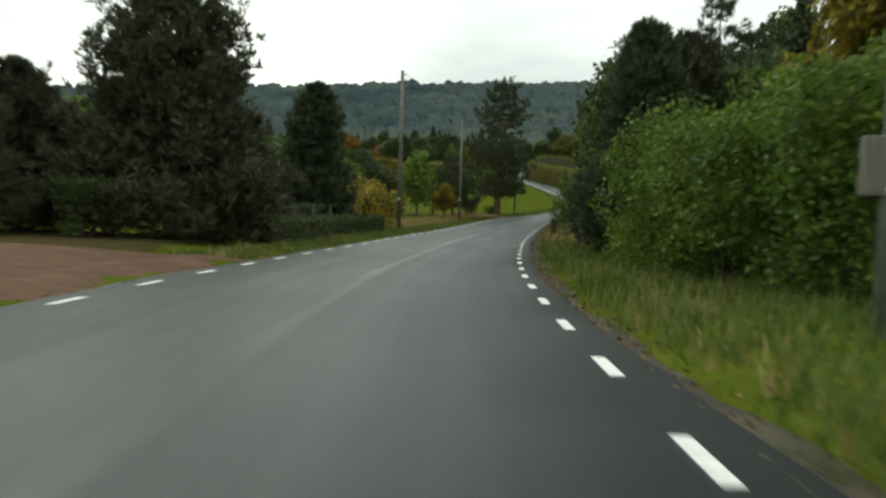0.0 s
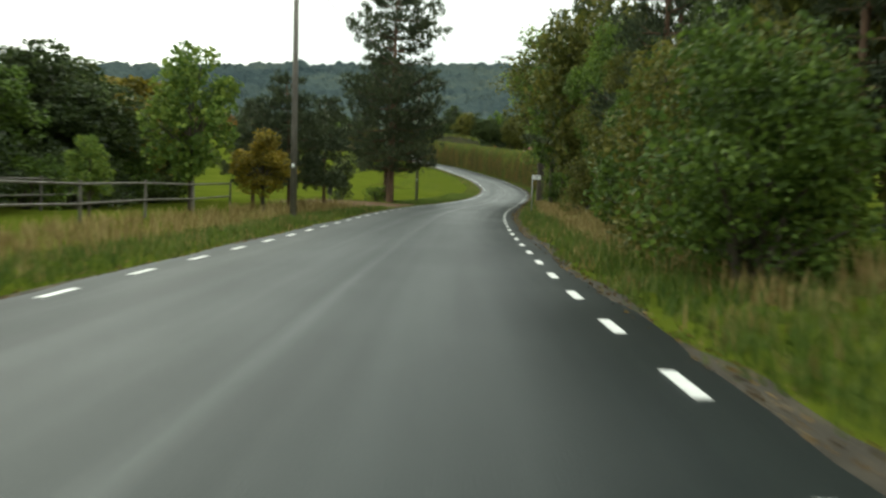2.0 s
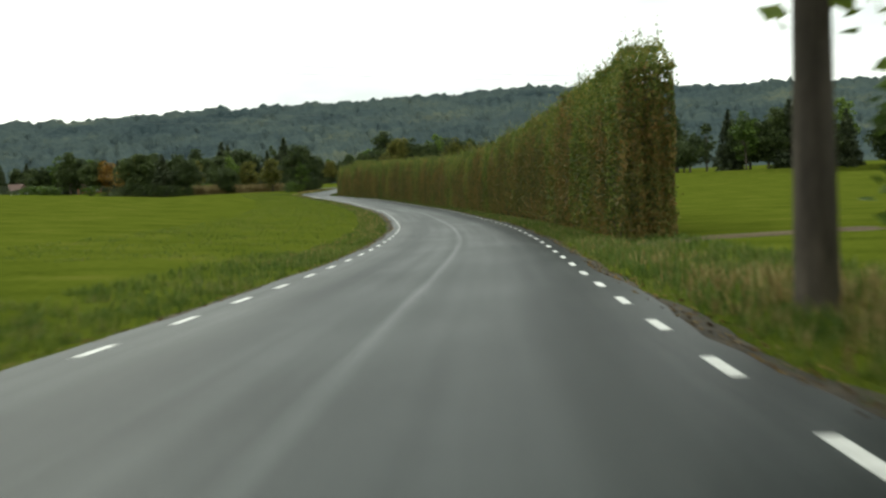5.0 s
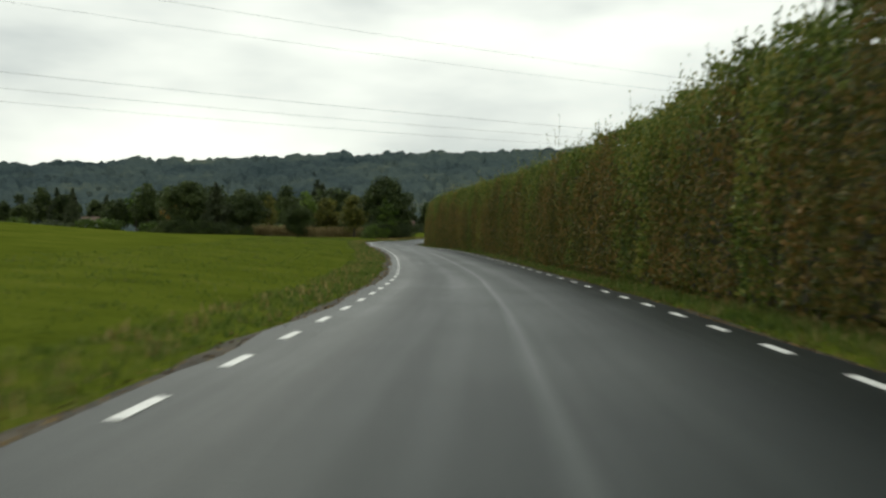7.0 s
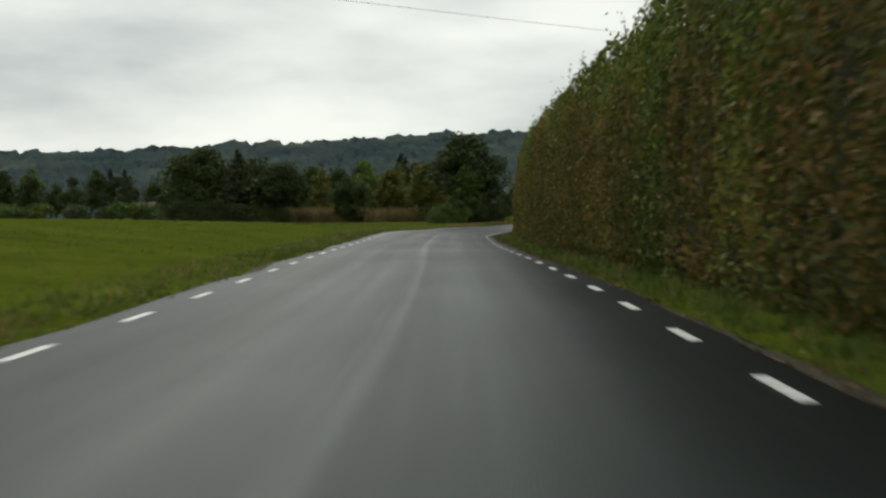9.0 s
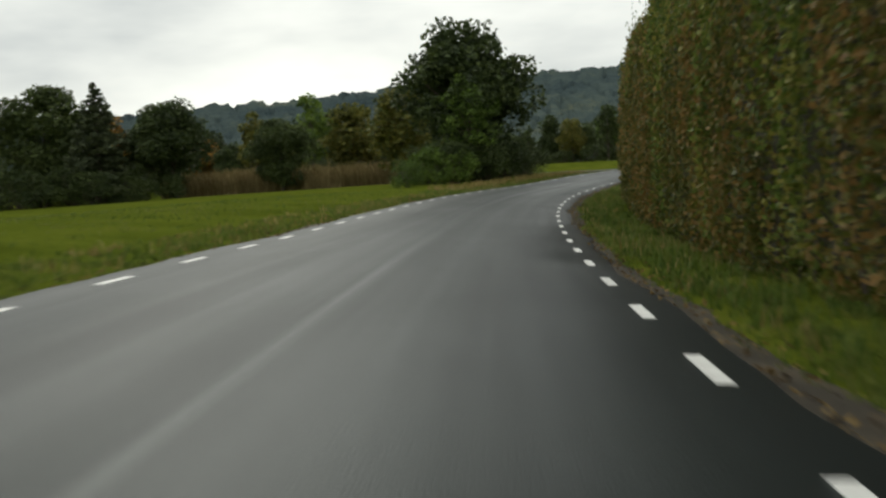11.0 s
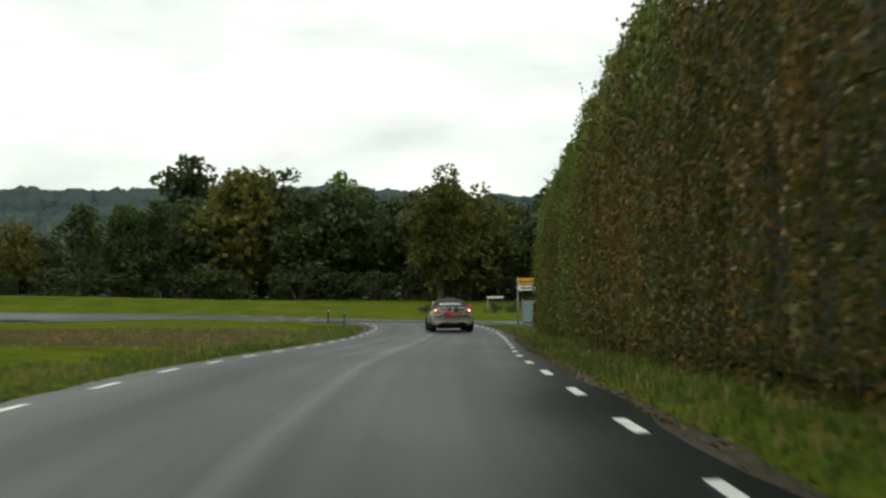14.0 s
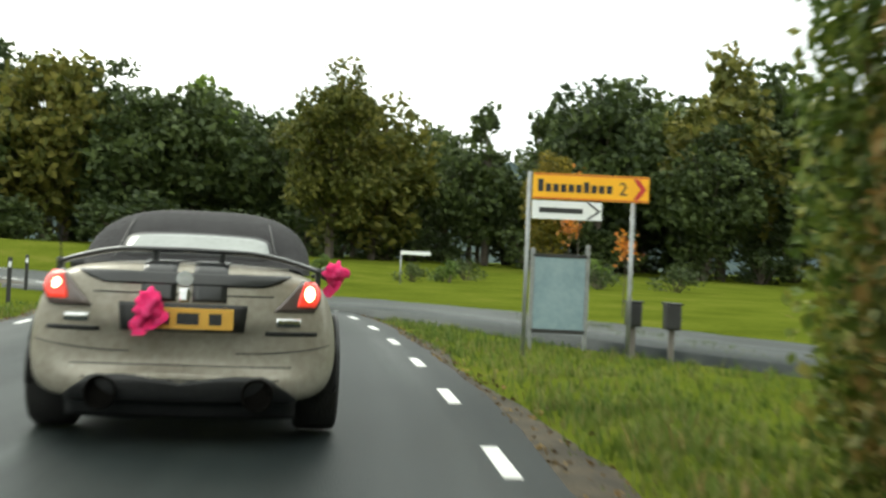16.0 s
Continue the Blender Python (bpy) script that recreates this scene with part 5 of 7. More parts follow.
POLES = [(59.1, -4.7, 9.0), (92.9, -5.05, 9.0), (143.0, -6.0, 10.5), (23.0, -6.2, 8.2)]
for u, lat, h in POLES[:3]:
    utility_pole(u, lat, h, "weathered grey wooden utility pole beside the verge")


def cable(a, b, sag, r, name, label, n=14):
    a, b = Vector(a), Vector(b)
    pts = [a.lerp(b, k / n) - Vector((0, 0, sag * 4 * (k / n) * (1 - k / n))) for k in range(n + 1)]
    v, f = tubes([(np.array(pts), np.full(n + 1, r))], 5)
    return tagged(linked(name, mesh_of(name, v, f, M["wire"], True)), label, "cable", "overhead lines", "")


ends = [spot(u, lat) + Vector((0.2, 0, h - 0.15)) for u, lat, h in (POLES[0], POLES[1], POLES[2])]
for a, b in zip(ends, ends[1:]):
    cable(a, b, 0.7, 0.012, "overhead_cable", "thin dark overhead cable between wooden poles")


def steel_pole_with_box(u, lat):
    root = thing("street_pole", spot(u, lat), "grey steel pole carrying a grey metal box", "pole")
    bm = bmesh.new()
    add_rod(bm, (0, 0, -0.2), (0, 0, 6.0), 0.085, 0.07, 14)
    part("pole", bm, M["steel"], root, smooth=True)
    bm = bmesh.new()
    add_box(bm, (0.24, 0.22, 0.62), (-0.17, -0.02, 1.75), 0.02)
    part("box", bm, M["wood"], root, "grey painted box")
    bm = bmesh.new()
    add_box(bm, (0.19, 0.012, 0.54), (-0.17, -0.136, 1.75), 0.005)
    part("cover", bm, M["wood"], root)
    for z in (1.5, 2.0, 2.9):
        bm = bmesh.new()
        add_rod(bm, (0, 0, z), (0, 0, z + 0.035), 0.095, None, 14)
        part("band", bm, M["white"], root)


steel_pole_with_box(12.6, 6.05)


def gate_pillar(u, lat):
    """A square pillar of stacked rusty blocks with a rounded cap."""
    root = thing("gate_pillar", spot(u, lat) + Vector((0, 0, 0.10)), "reddish brown stone gate pillar with a rounded pale cap", "gate pillar", "gate pillars", heading(u))
    for k in range(-1, 6):
        bm = bmesh.new()
        add_box(bm, (0.36 + 0.01 * ((k * 7) % 3 - 1), 0.36 + 0.01 * ((k * 5) % 3 - 1), 0.195), (0.006 * ((k * 3) % 3 - 1), 0, 0.02 + 0.2 * k + 0.1), 0.015)
        part("block", bm, M["stone"], root)
    bm = bmesh.new()
    add_box(bm, (0.44, 0.44, 0.07), (0, 0, 1.25), 0.015)
    bmesh.ops.create_uvsphere(bm, u_segments=14, v_segments=8, radius=0.2, matrix=Matrix.Translation((0, 0, 1.28)) @ Matrix.Diagonal((0.95, 0.95, 0.6, 1)))
    part("cap", bm, M["stone"], root, "pale weathered cap", True)
    root.scale = (0.74, 0.74, 0.74)


gate_pillar(51.8, 3.98)
gate_pillar(55.1, 3.98)
grow("shrub", "leafyellow", 53.2, 4.1, 0.42, "small yellow-topped weed between the gate pillars", "shrub", 0, 0.6)
grow("shrub", "leaf", 49.6, 4.5, 0.45, "low leafy weed beside the gate pillar", "shrub", 1, 0.8)


def post_sign(u, lat, post_h, w, h, z, rz, label, mat, bars=2, side=1):
    root = thing("road_sign", spot(u, lat), label, "road sign", "", rz)
    bm = bmesh.new()
    add_rod(bm, (0, 0, -0.2), (0, 0, post_h), 0.032, None, 10)
    part("post", bm, M["steel"], root, smooth=True)
    bm = bmesh.new()
    add_box(bm, (w, 0.012, h), (side * w / 2, -0.045, z), 0.004)
    part("plate", bm, M[mat], root)
    for k in range(bars):
        bm = bmesh.new()
        add_box(bm, (w * (0.62 - 0.14 * k), 0.004, h * 0.16), (side * w * 0.5, -0.054, z + h * (0.2 - 0.38 * k)))
        part("lettering", bm, M["black"], root)
    return root


post_sign(109.4, 3.95, 2.1, 0.42, 0.22, 1.95, heading(109) - 0.1, "small white direction sign on a thin steel post", "white")


def waste_bin(p, label, tall=0.72, r=0.2, mat="black"):
    root = thing("waste_bin", p, label, "waste bin")
    bm = bmesh.new()
    add_rod(bm, (0, 0, -0.1), (0, 0, 0.55), 0.03, None, 8)
    part("post", bm, M["steel"], root)
    bm = bmesh.new()
    bmesh.ops.create_cone(bm, cap_ends=True, segments=16, radius1=r * 0.85, radius2=r, depth=tall, matrix=Matrix.Translation((0, 0, 0.35 + tall / 2)))
    part("bin", bm, M[mat], root, smooth=False)
    bm = bmesh.new()
    bmesh.ops.create_cone(bm, cap_ends=True, segments=16, radius1=r * 1.08, radius2=r * 0.9, depth=0.07, matrix=Matrix.Translation((0, 0, 0.38 + tall)))
    part("lid", bm, M[mat], root)


waste_bin(spot(128, -10.4), "black waste bin beside the gravel drive")

# ---- second part: trees, houses and pylons beyond the meadow ----
FAR = [("faroak", "leafdark"), ("farash", "leafdark"), ("faroak", "leafdark"), ("farpoplar", "leafdark"), ("farbirch", "leaf"), ("farspruce", "needle"), ("farash", "leafdark"), ("faroak", "leaforange")]
for k in range(74):
    q = k / 73.0
    x = -34 - 240 * q + rng2.uniform(-4, 4)
    y = 585 + 55 * min(1, q * 2.2) + rng2.uniform(-14, 22)
    form, leaf = FAR[int(rng2.integers(0, 8 if k % 4 == 0 else 7))]
    grow(form, leaf, 0, 0, rng2.uniform(1.0, 1.65), "tree in the row beyond the meadow", "tree", int(rng2.integers(0, 2)), rng2.uniform(0.95, 1.3), "trees beyond the meadow", at_xy=(x, y))
for k in range(26):
    x = -40 - 130 * rng2.random()
    grow("farbush", "leafdark" if k % 2 else "leaf", 0, 0, rng2.uniform(0.9, 1.5), "bush at the edge of the meadow", "bush", int(k % 2), rng2.uniform(1.3, 1.9), "bushes beyond the meadow", at_xy=(x - 15, 520 + 35 * min(1.0, (-x - 40) / 110) + rng2.uniform(-3, 8)))
for x, y, form, leaf, size, label in ((-73, 490, "faroak", "leaforange", 1.15, "round tree with orange autumn leaves beyond the meadow"), (-69, 503, "farash", "leafdark", 1.2, "tall dark tree beyond the meadow"), (-78, 498, "farspruce", "needle", 0.95, "slim dark spruce beyond the meadow"),
                                   (-34, 474, "farash", "leafolive", 0.85, "tall yellowing tree at the end of the meadow"), (-40, 478, "farbirch", "leaf", 0.95, "pale green tree at the end of the meadow"), (-26, 462, "farash", "leafolive", 0.85, "yellowing tree at the end of the meadow"), (-52, 492, "farbirch", "leafolive", 0.9, "pale tree at the end of the meadow")):
    grow(form, leaf, 0, 0, size, label, "tree", 0, 1.1, at_xy=(x, y))
grow("spruce", "needle", 0, 0, 1.0, "dark spruce in a dense clump beyond the meadow", "spruce", 0, 1.5, at_xy=(-56, 458))
grow("oak", "leafdark", 0, 0, 1.3, "dark tree in a dense clump beyond the meadow", "tree", 1, 1.1, at_xy=(-63.5, 461))
grow("oak", "leafdark", 0, 0, 1.0, "dark tree in a dense clump beyond the meadow", "tree", 0, 1.2, at_xy=(-50, 462))
# trees behind the tall hedge at the right
for k in range(46):
    q = k / 45.0
    grow(*FAR[int(rng2.integers(0, 7))], 0, 0, rng2.uniform(0.9, 1.5), "tree in the wood across the field", "tree", int(rng2.integers(0, 2)), rng2.uniform(1.0, 1.3), "trees across the field", at_xy=(62 + 130 * q + rng2.uniform(-8, 8), 470 - 150 * q + rng2.uniform(-14, 14)))
# the big dark roundish tree by the road and its neighbours
grow("oak", "leafdark", 424, -12.0, 1.22, "big dark oak standing beside the bend", "oak tree", 0, 1.05)
grow("oak", "leafdark", 432, -15.5, 0.72, "dark oak behind the big one", "oak tree", 1, 1.1)
grow("birch", "leaf", 420, -9.6, 0.66, "green young tree beside the big oak", "tree", 0, 1.2)
for u, lat, s in ((416, -9.2, 0.75), (420, -8.6, 0.8), (424, -8.8, 0.85), (428, -9.0, 0.8), (433, -10.5, 0.9), (411, -10.6, 0.6), (438, -14, 0.9)):
    grow("bush", "leafdark" if s > 0.78 else "leaf", u, lat, s, "dark bush in the thicket under the oak", "bush", 4, 1.2, "bushes under the oak")
grow("oak", "leafdark", 0, 0, 0.78, "small round oak in the meadow", "oak tree", 1, 1.0, at_xy=(-38.8, 463))
for x, y, size in ((-49.5, 459, 0.9), (-52.5, 457, 1.0), (-55, 455, 1.15), (-58, 456, 1.25), (-61, 455, 1.3), (-64, 457, 1.4), (-67, 458, 1.4)):
    grow("bush", "leafdark", 0, 0, size, "dark bush at the edge of a dense clump beyond the meadow", "bush", int(-x) % 4, 1.25, "bushes of the dense clump", at_xy=(x, y))


def far_house(x, y, rz, w, d, h, label, wallmat, roofmat="tiles"):
    root = thing("house", Vector((x, y, float(ground_height(x, y)[0]) - 0.1)), label, "house", "", rz)
    bm = bmesh.new()
    add_box(bm, (w, d, h), (0, 0, h / 2))
    part("wall", bm, M[wallmat], root)
    bm = bmesh.new()
    pts = [(-w / 2 - 0.3, -d / 2 - 0.4, h - 0.15), (w / 2 + 0.3, -d / 2 - 0.4, h - 0.15), (w / 2 + 0.3, d / 2 + 0.4, h - 0.15), (-w / 2 - 0.3, d / 2 + 0.4, h - 0.15), (-w / 2 - 0.3, 0, h + d * 0.42), (w / 2 + 0.3, 0, h + d * 0.42)]
    vs = [bm.verts.new(p) for p in pts]
    for q in ((0, 1, 5, 4), (2, 3, 4, 5), (0, 4, 3), (1, 2, 5), (3, 2, 1, 0)):
        bm.faces.new([vs[k] for k in q])
    part("roof", bm, M[roofmat], root)
    bm = bmesh.new()
    add_box(bm, (0.6, 0.6, 1.4), (w * 0.2, 0.2, h + d * 0.42))
    part("chimney", bm, M["stone"], root)
    for k in (-1, 0, 1):
        for yy in (-d / 2 - 0.03, d / 2 + 0.03):
            bm = bmesh.new()
            add_box(bm, (1.1, 0.08, 1.2), (k * w * 0.3, yy, h * 0.55))
            wn = part("window", bm, M["white"], root, "white-framed window")
            bm = bmesh.new()
            add_box(bm, (0.9, 0.09, 1.0), (k * w * 0.3, yy, h * 0.55))
            part("pane", bm, M["rearglass"], wn)


far_house(-124, 632, 0.5, 9, 7, 3.4, "small red house among trees beyond the meadow", "plaster")
far_house(-160, 640, -0.3, 11, 7, 3.2, "pale house among trees beyond the meadow", "white")
far_house(-27, 575, 0.2, 8, 5, 2.4, "dark weathered barn at the edge of the field", "wood")


def pylon(x, y, rz):
    """A two-legged lattice pylon with a cross-beam and two earth-wire peaks."""
    root = thing("power_pylon", Vector((x, y, float(ground_height(x, y)[0]))), "steel lattice power pylon with a wide cross-beam", "power pylon", "power pylons", rz)
    for s in (-1, 1):
        bm = bmesh.new()
        for dx, dy in ((-0.5, -0.5), (0.5, -0.5), (0.5, 0.5), (-0.5, 0.5)):
            add_rod(bm, (s * 5 + dx * 1.6, dy * 1.6, 0), (s * 5 + dx * 0.5, dy * 0.5, 21), 0.07, 0.05, 5)
        for k in range(9):
            z0, z1 = k * 2.33, (k + 1) * 2.33
            w0, w1 = 0.8 - 0.55 * z0 / 21, 0.8 - 0.55 * z1 / 21
            for a in (1, -1):
                add_rod(bm, (s * 5 - w0 * a, -w0, z0), (s * 5 + w1 * a, -w1, z1), 0.035, None, 4)
                add_rod(bm, (s * 5 - w0, -w0 * a, z0), (s * 5 - w1, w1 * a, z1), 0.035, None, 4)
        part("leg", bm, M["steel"], root)
        bm = bmesh.new()
        add_rod(bm, (s * 5, 0, 20.5), (s * 5, 0, 24.5), 0.12, 0.04, 6)
        part("peak", bm, M["steel"], root)
    bm = bmesh.new()
    for z in (17.2, 18.3):
        add_rod(bm, (-10, 0, z), (10, 0, z), 0.08, None, 5)
    for k in range(20):
        add_rod(bm, (-10 + k, 0, 17.2 + (k % 2) * 1.1), (-9 + k, 0, 18.3 - (k % 2) * 1.1), 0.04, None, 4)
    part("crossbeam", bm, M["steel"], root)
    for k in (-9, 0, 9):
        bm = bmesh.new()
        add_rod(bm, (k, 0, 15.6), (k, 0, 17.2), 0.09, None, 8)
        part("insulator", bm, M["black"], root)


line_way = (Vector((0.72, 0.69, 0)), Vector((0.69, -0.72, 0)))
mid = spot(340, 0)
pa, pb = mid - line_way[0] * 230, mid + line_way[0] * 95
for p in (pa, pb):
    pylon(p.x, p.y, math.atan2(line_way[1].y, line_way[1].x))
for k, z in ((-9, 15.6), (0, 15.6), (9, 15.6), (-5, 24.4), (5, 24.4)):
    a = pa + line_way[1] * k
    b = pb + line_way[1] * k
    a.z, b.z = float(ground_height(pa.x, pa.y)[0]) + z, float(ground_height(pb.x, pb.y)[0]) + z
    cable(a, b, 3.6, 0.013, "power_line", "thin dark power line sagging across the road", 24)

for k in range(9):
    grow("cypress" if k % 4 == 0 else "bush", ("leafdark", "leaf", "leafdark", "leafdark")[k % 4], 416 + 1.5 * k, -9.4 - 1.8 * (k % 3), 0.42 if k % 4 == 0 else 0.85 + 0.08 * (k % 5), "dense dark bush in the thicket beside the bend", "bush", k % 2, 1.25, "thicket beside the bend")
patch("gravel_entrance", 178.0, 180.6, 3.2, 13.0, M["soil"], "worn gravel field entrance before the hedge")
# field beyond the right hedge, ploughed strip and stubble by the junction
patch("stubble_field", 452, 476, -5.6, -26.0, M["stubble"], "brown weedy stubble strip beside the junction", 0.015)
patch("ploughed_field", 401, 446, 8.3, 78.0, M["plough"], "dark brown ploughed field behind the gap in the hedge")
far_house(35.5, 472, 0.9, 6, 3.2, 2.2, "small white house with a red tiled roof beyond the field", "white", "redtile")


# ---- third part: wood behind the junction, signs ----
for k in range(124):
    q = k / 123.0
    a = -75 + 190 * q + rng2.uniform(-3, 3)
    y = 560 + 16 * (k % 3) + rng2.uniform(-5, 8) + 12 * math.sin(q * 5.0) - 0.5 * max(0, a - 45)
    form, leaf = FAR[int(rng2.integers(0, 7))]
    if form == "farspruce" and a > -30:
        form, leaf = "faroak", "leafdark"
    grow(form, (leaf if leaf != "leaforange" else "leafdark") if k % 3 else ("leafdark", "leafolive" if k % 2 else "leafdark", "leafdark")[k % 9 // 3], 0, 0, rng2.uniform(1.08, 1.48) * (0.9 if form == "farspruce" else 1.0) * np.interp(a, [-48, -20, -10, 2, 8, 15, 18, 30, 40, 62, 76], [0.55, 0.62, 0.74, 0.86, 1.27, 1.30, 1.10, 1.10, 1.04, 1.06, 1.35]), "tall tree in the dark wood behind the junction", "tree", int(rng2.integers(0, 2)), rng2.uniform(0.85, 1.05), "trees of the wood", at_xy=(a, y))
for k in range(46):
    a = -70 + 175 * k / 45.0 + rng2.uniform(-2, 2)
    grow("farbush", "leafdark", 0, 0, rng2.uniform(0.9, 1.5), "dark undergrowth bush at the edge of the wood", "bush", int(k % 2), rng2.uniform(1.2, 1.7), "undergrowth of the wood", at_xy=(a, 555 + 12 * math.sin((a + 75) / 190 * 5.0) - 0.5 * max(0, a - 45) + rng2.uniform(-2, 4)))
for k in range(34):
    a = -72 + 178 * k / 33.0
    grow("farbush", "leafdark", 0, 0, 1.7 + 0.3 * math.sin(k * 2.1), "dark undergrowth bush deep in the wood", "bush", k % 3, 1.5, "undergrowth of the wood", at_xy=(a, 580 + 12 * math.sin((a + 75) / 190 * 5.0) - 0.5 * max(0, a - 45) + 3 * math.sin(k * 1.7)))
grow("ash", "leafolive", 0, 0, 1.4, "tall tree with a thin yellowing top in the wood", "tree", 5, 0.9, at_xy=(33, 553))
grow("ash", "leafyellow", 0, 0, 0.8, "small yellow tree at the edge of the wood", "tree", 6, 0.8, at_xy=(46, 540))
for u, lat in ((486, -4.2), (494, -4.0)):
    root = thing("marker_post", spot(u, lat), "slim dark roadside marker post", "marker post", "marker posts")
    bm = bmesh.new()
    add_box(bm, (0.09, 0.05, 1.0), (0, 0, 0.45), 0.01)
    part("post", bm, M["black"], root)
    bm = bmesh.new()
    add_box(bm, (0.06, 0.012, 0.12), (0, -0.032, 0.8), 0.002)
    part("reflector", bm, M["white"], root)


def extruded(outline, depth, y):
    """A flat shape in x and z, some millimetres thick."""
    bm = bmesh.new()
    a = [bm.verts.new((x, y, z)) for x, z in outline]
    b = [bm.verts.new((x, y + depth, z)) for x, z in outline]
    bm.faces.new(a)
    bm.faces.new(b[::-1])
    n = len(outline)
    for k in range(n):
        bm.faces.new((a[k], b[k], b[(k + 1) % n], a[(k + 1) % n])[::-1])
    bmesh.ops.recalc_face_normals(bm, faces=bm.faces)
    return bm


def letters(text, size, at_, mat, parent, name="lettering"):
    cu = bpy.data.curves.new(name, "FONT")
    cu.body, cu.size, cu.extrude = text, size, 0.002
    tmp = new("tmp_text", cu)
    bpy.context.view_layer.update()
    me = bpy.data.meshes.new_from_object(tmp)
    bpy.data.objects.remove(tmp)
    me.materials.append(M[mat])
    ob = linked(name, me, parent)
    ob.matrix_basis = Matrix.Translation(at_) @ Matrix.Rotation(radians(90), 4, "X")
    return ob


def junction_signs():
    """An orange direction sign over a white one, on two posts."""
    foot = spot(476.6, 4.42)
    face = radians(-23)
    root = thing("direction_sign", foot, "orange direction sign over a white one on two steel posts", "direction sign", "", face)
    for x, h in ((-0.02, 2.56), (1.42, 2.2)):
        bm = bmesh.new()
        add_rod(bm, (x, 0, -0.25), (x, 0, h), 0.030, None, 12)
        part("post", bm, M["steel"], root, smooth=True)
    z0, z1 = 2.18, 2.54
    bm = extruded([(0.02, z0), (1.62, z0), (1.62, z1), (0.02, z1)], 0.02, -0.07)
    plate = part("orange_plate", bm, M["road_sign"], root, "orange plate with a red chevron and dark lettering")
    bm = extruded([(1.40, z0 + 0.04), (1.48, z0 + 0.04), (1.58, (z0 + z1) / 2), (1.48, z1 - 0.04), (1.40, z1 - 0.04), (1.50, (z0 + z1) / 2)], 0.004, -0.0745)
    part("chevron", bm, M["red"], plate)
    for a, b in (((0.03, z0 + 0.01), (1.61, z0 + 0.025)), ((0.03, z1 - 0.025), (1.61, z1 - 0.01))):
        bm = extruded([a, (b[0], a[1]), b, (a[0], b[1])], 0.004, -0.0745)
        part("border", bm, M["red"], plate)
    for k, (x, w, hh) in enumerate([(0.09 + 0.105 * j, 0.075, (0.17, 0.11, 0.11, 0.11, 0.11, 0.11, 0.15, 0.11, 0.11, 0.11)[j]) for j in range(10)]):
        bm = extruded([(x, 2.285), (x + w, 2.285), (x + w, 2.285 + hh), (x, 2.285 + hh)], 0.004, -0.0745)
        part("lettering", bm, M["stripe"], plate)
    letters("2", 0.25, (1.20, -0.0725, 2.275), "stripe", plate)
    bm = extruded([(0.02, 1.91), (0.98, 1.91), (0.98, 2.16), (0.02, 2.16)], 0.02, -0.065)
    plate = part("white_plate", bm, M["white"], root, "white plate with a dark arrow edge and lettering")
    bm = extruded([(0.12, 1.995), (0.72, 1.995), (0.72, 2.065), (0.12, 2.065)], 0.004, -0.0695)
    part("lettering", bm, M["black"], plate)
    bm = extruded([(0.77, 2.15), (0.81, 2.15), (0.965, 2.035), (0.81, 1.92), (0.77, 1.92), (0.92, 2.035)], 0.004, -0.0695)
    part("arrow", bm, M["black"], plate)
    # notice panel behind
    root = thing("notice_board", spot(478.0, 4.84), "blue-grey notice panel between two pale posts", "notice board", "", face)
    for x in (0.0, 0.84):
        bm = bmesh.new()
        add_box(bm, (0.06, 0.06, 1.75 if x else 1.6), (x, 0, 0.75), 0.008)
        part("post", bm, M["steel"], root)
    bm = bmesh.new()
    add_box(bm, (0.78, 0.05, 1.12), (0.42, 0, 0.86), 0.012)
    part("panel", bm, M["panel"], root)
    bm = bmesh.new()
    add_box(bm, (0.82, 0.07, 0.06), (0.42, 0, 0.29), 0.008)
    part("ledge", bm, M["black"], root)
    bm = bmesh.new()
    add_box(bm, (0.82, 0.07, 0.05), (0.42, 0, 1.44), 0.008)
    part("top_rail", bm, M["black"], root)
    # two mailboxes on posts
    for u, lat, mat in ((476.7, 6.0, "black"), (475.9, 6.25, "black")):
        root = thing("mailbox", spot(u, lat), "dark mailbox on a short post in the verge grass", "mailbox", "mailboxes", face)
        bm = bmesh.new()
        add_box(bm, (0.07, 0.07, 0.7), (0, 0, 0.2), 0.01)
        part("post", bm, M["wood"], root)
        bm = bmesh.new()
        add_box(bm, (0.20, 0.28, 0.34), (0, 0, 0.62), 0.03)
        part("box", bm, M[mat], root)
        bm = bmesh.new()
        add_box(bm, (0.23, 0.31, 0.03), (0, 0, 0.80), 0.01)
        part("lid", bm, M["black"], root)
    # white board across the side road
    post_sign(0, 0, 1.4, 1.25, 0.16, 1.32, face, "white wing-shaped sign on a thin post across the side road", "white", 0).location = Vector((24.6, 514.9, float(ground_height(24.6, 514.9)[0])))


junction_signs()
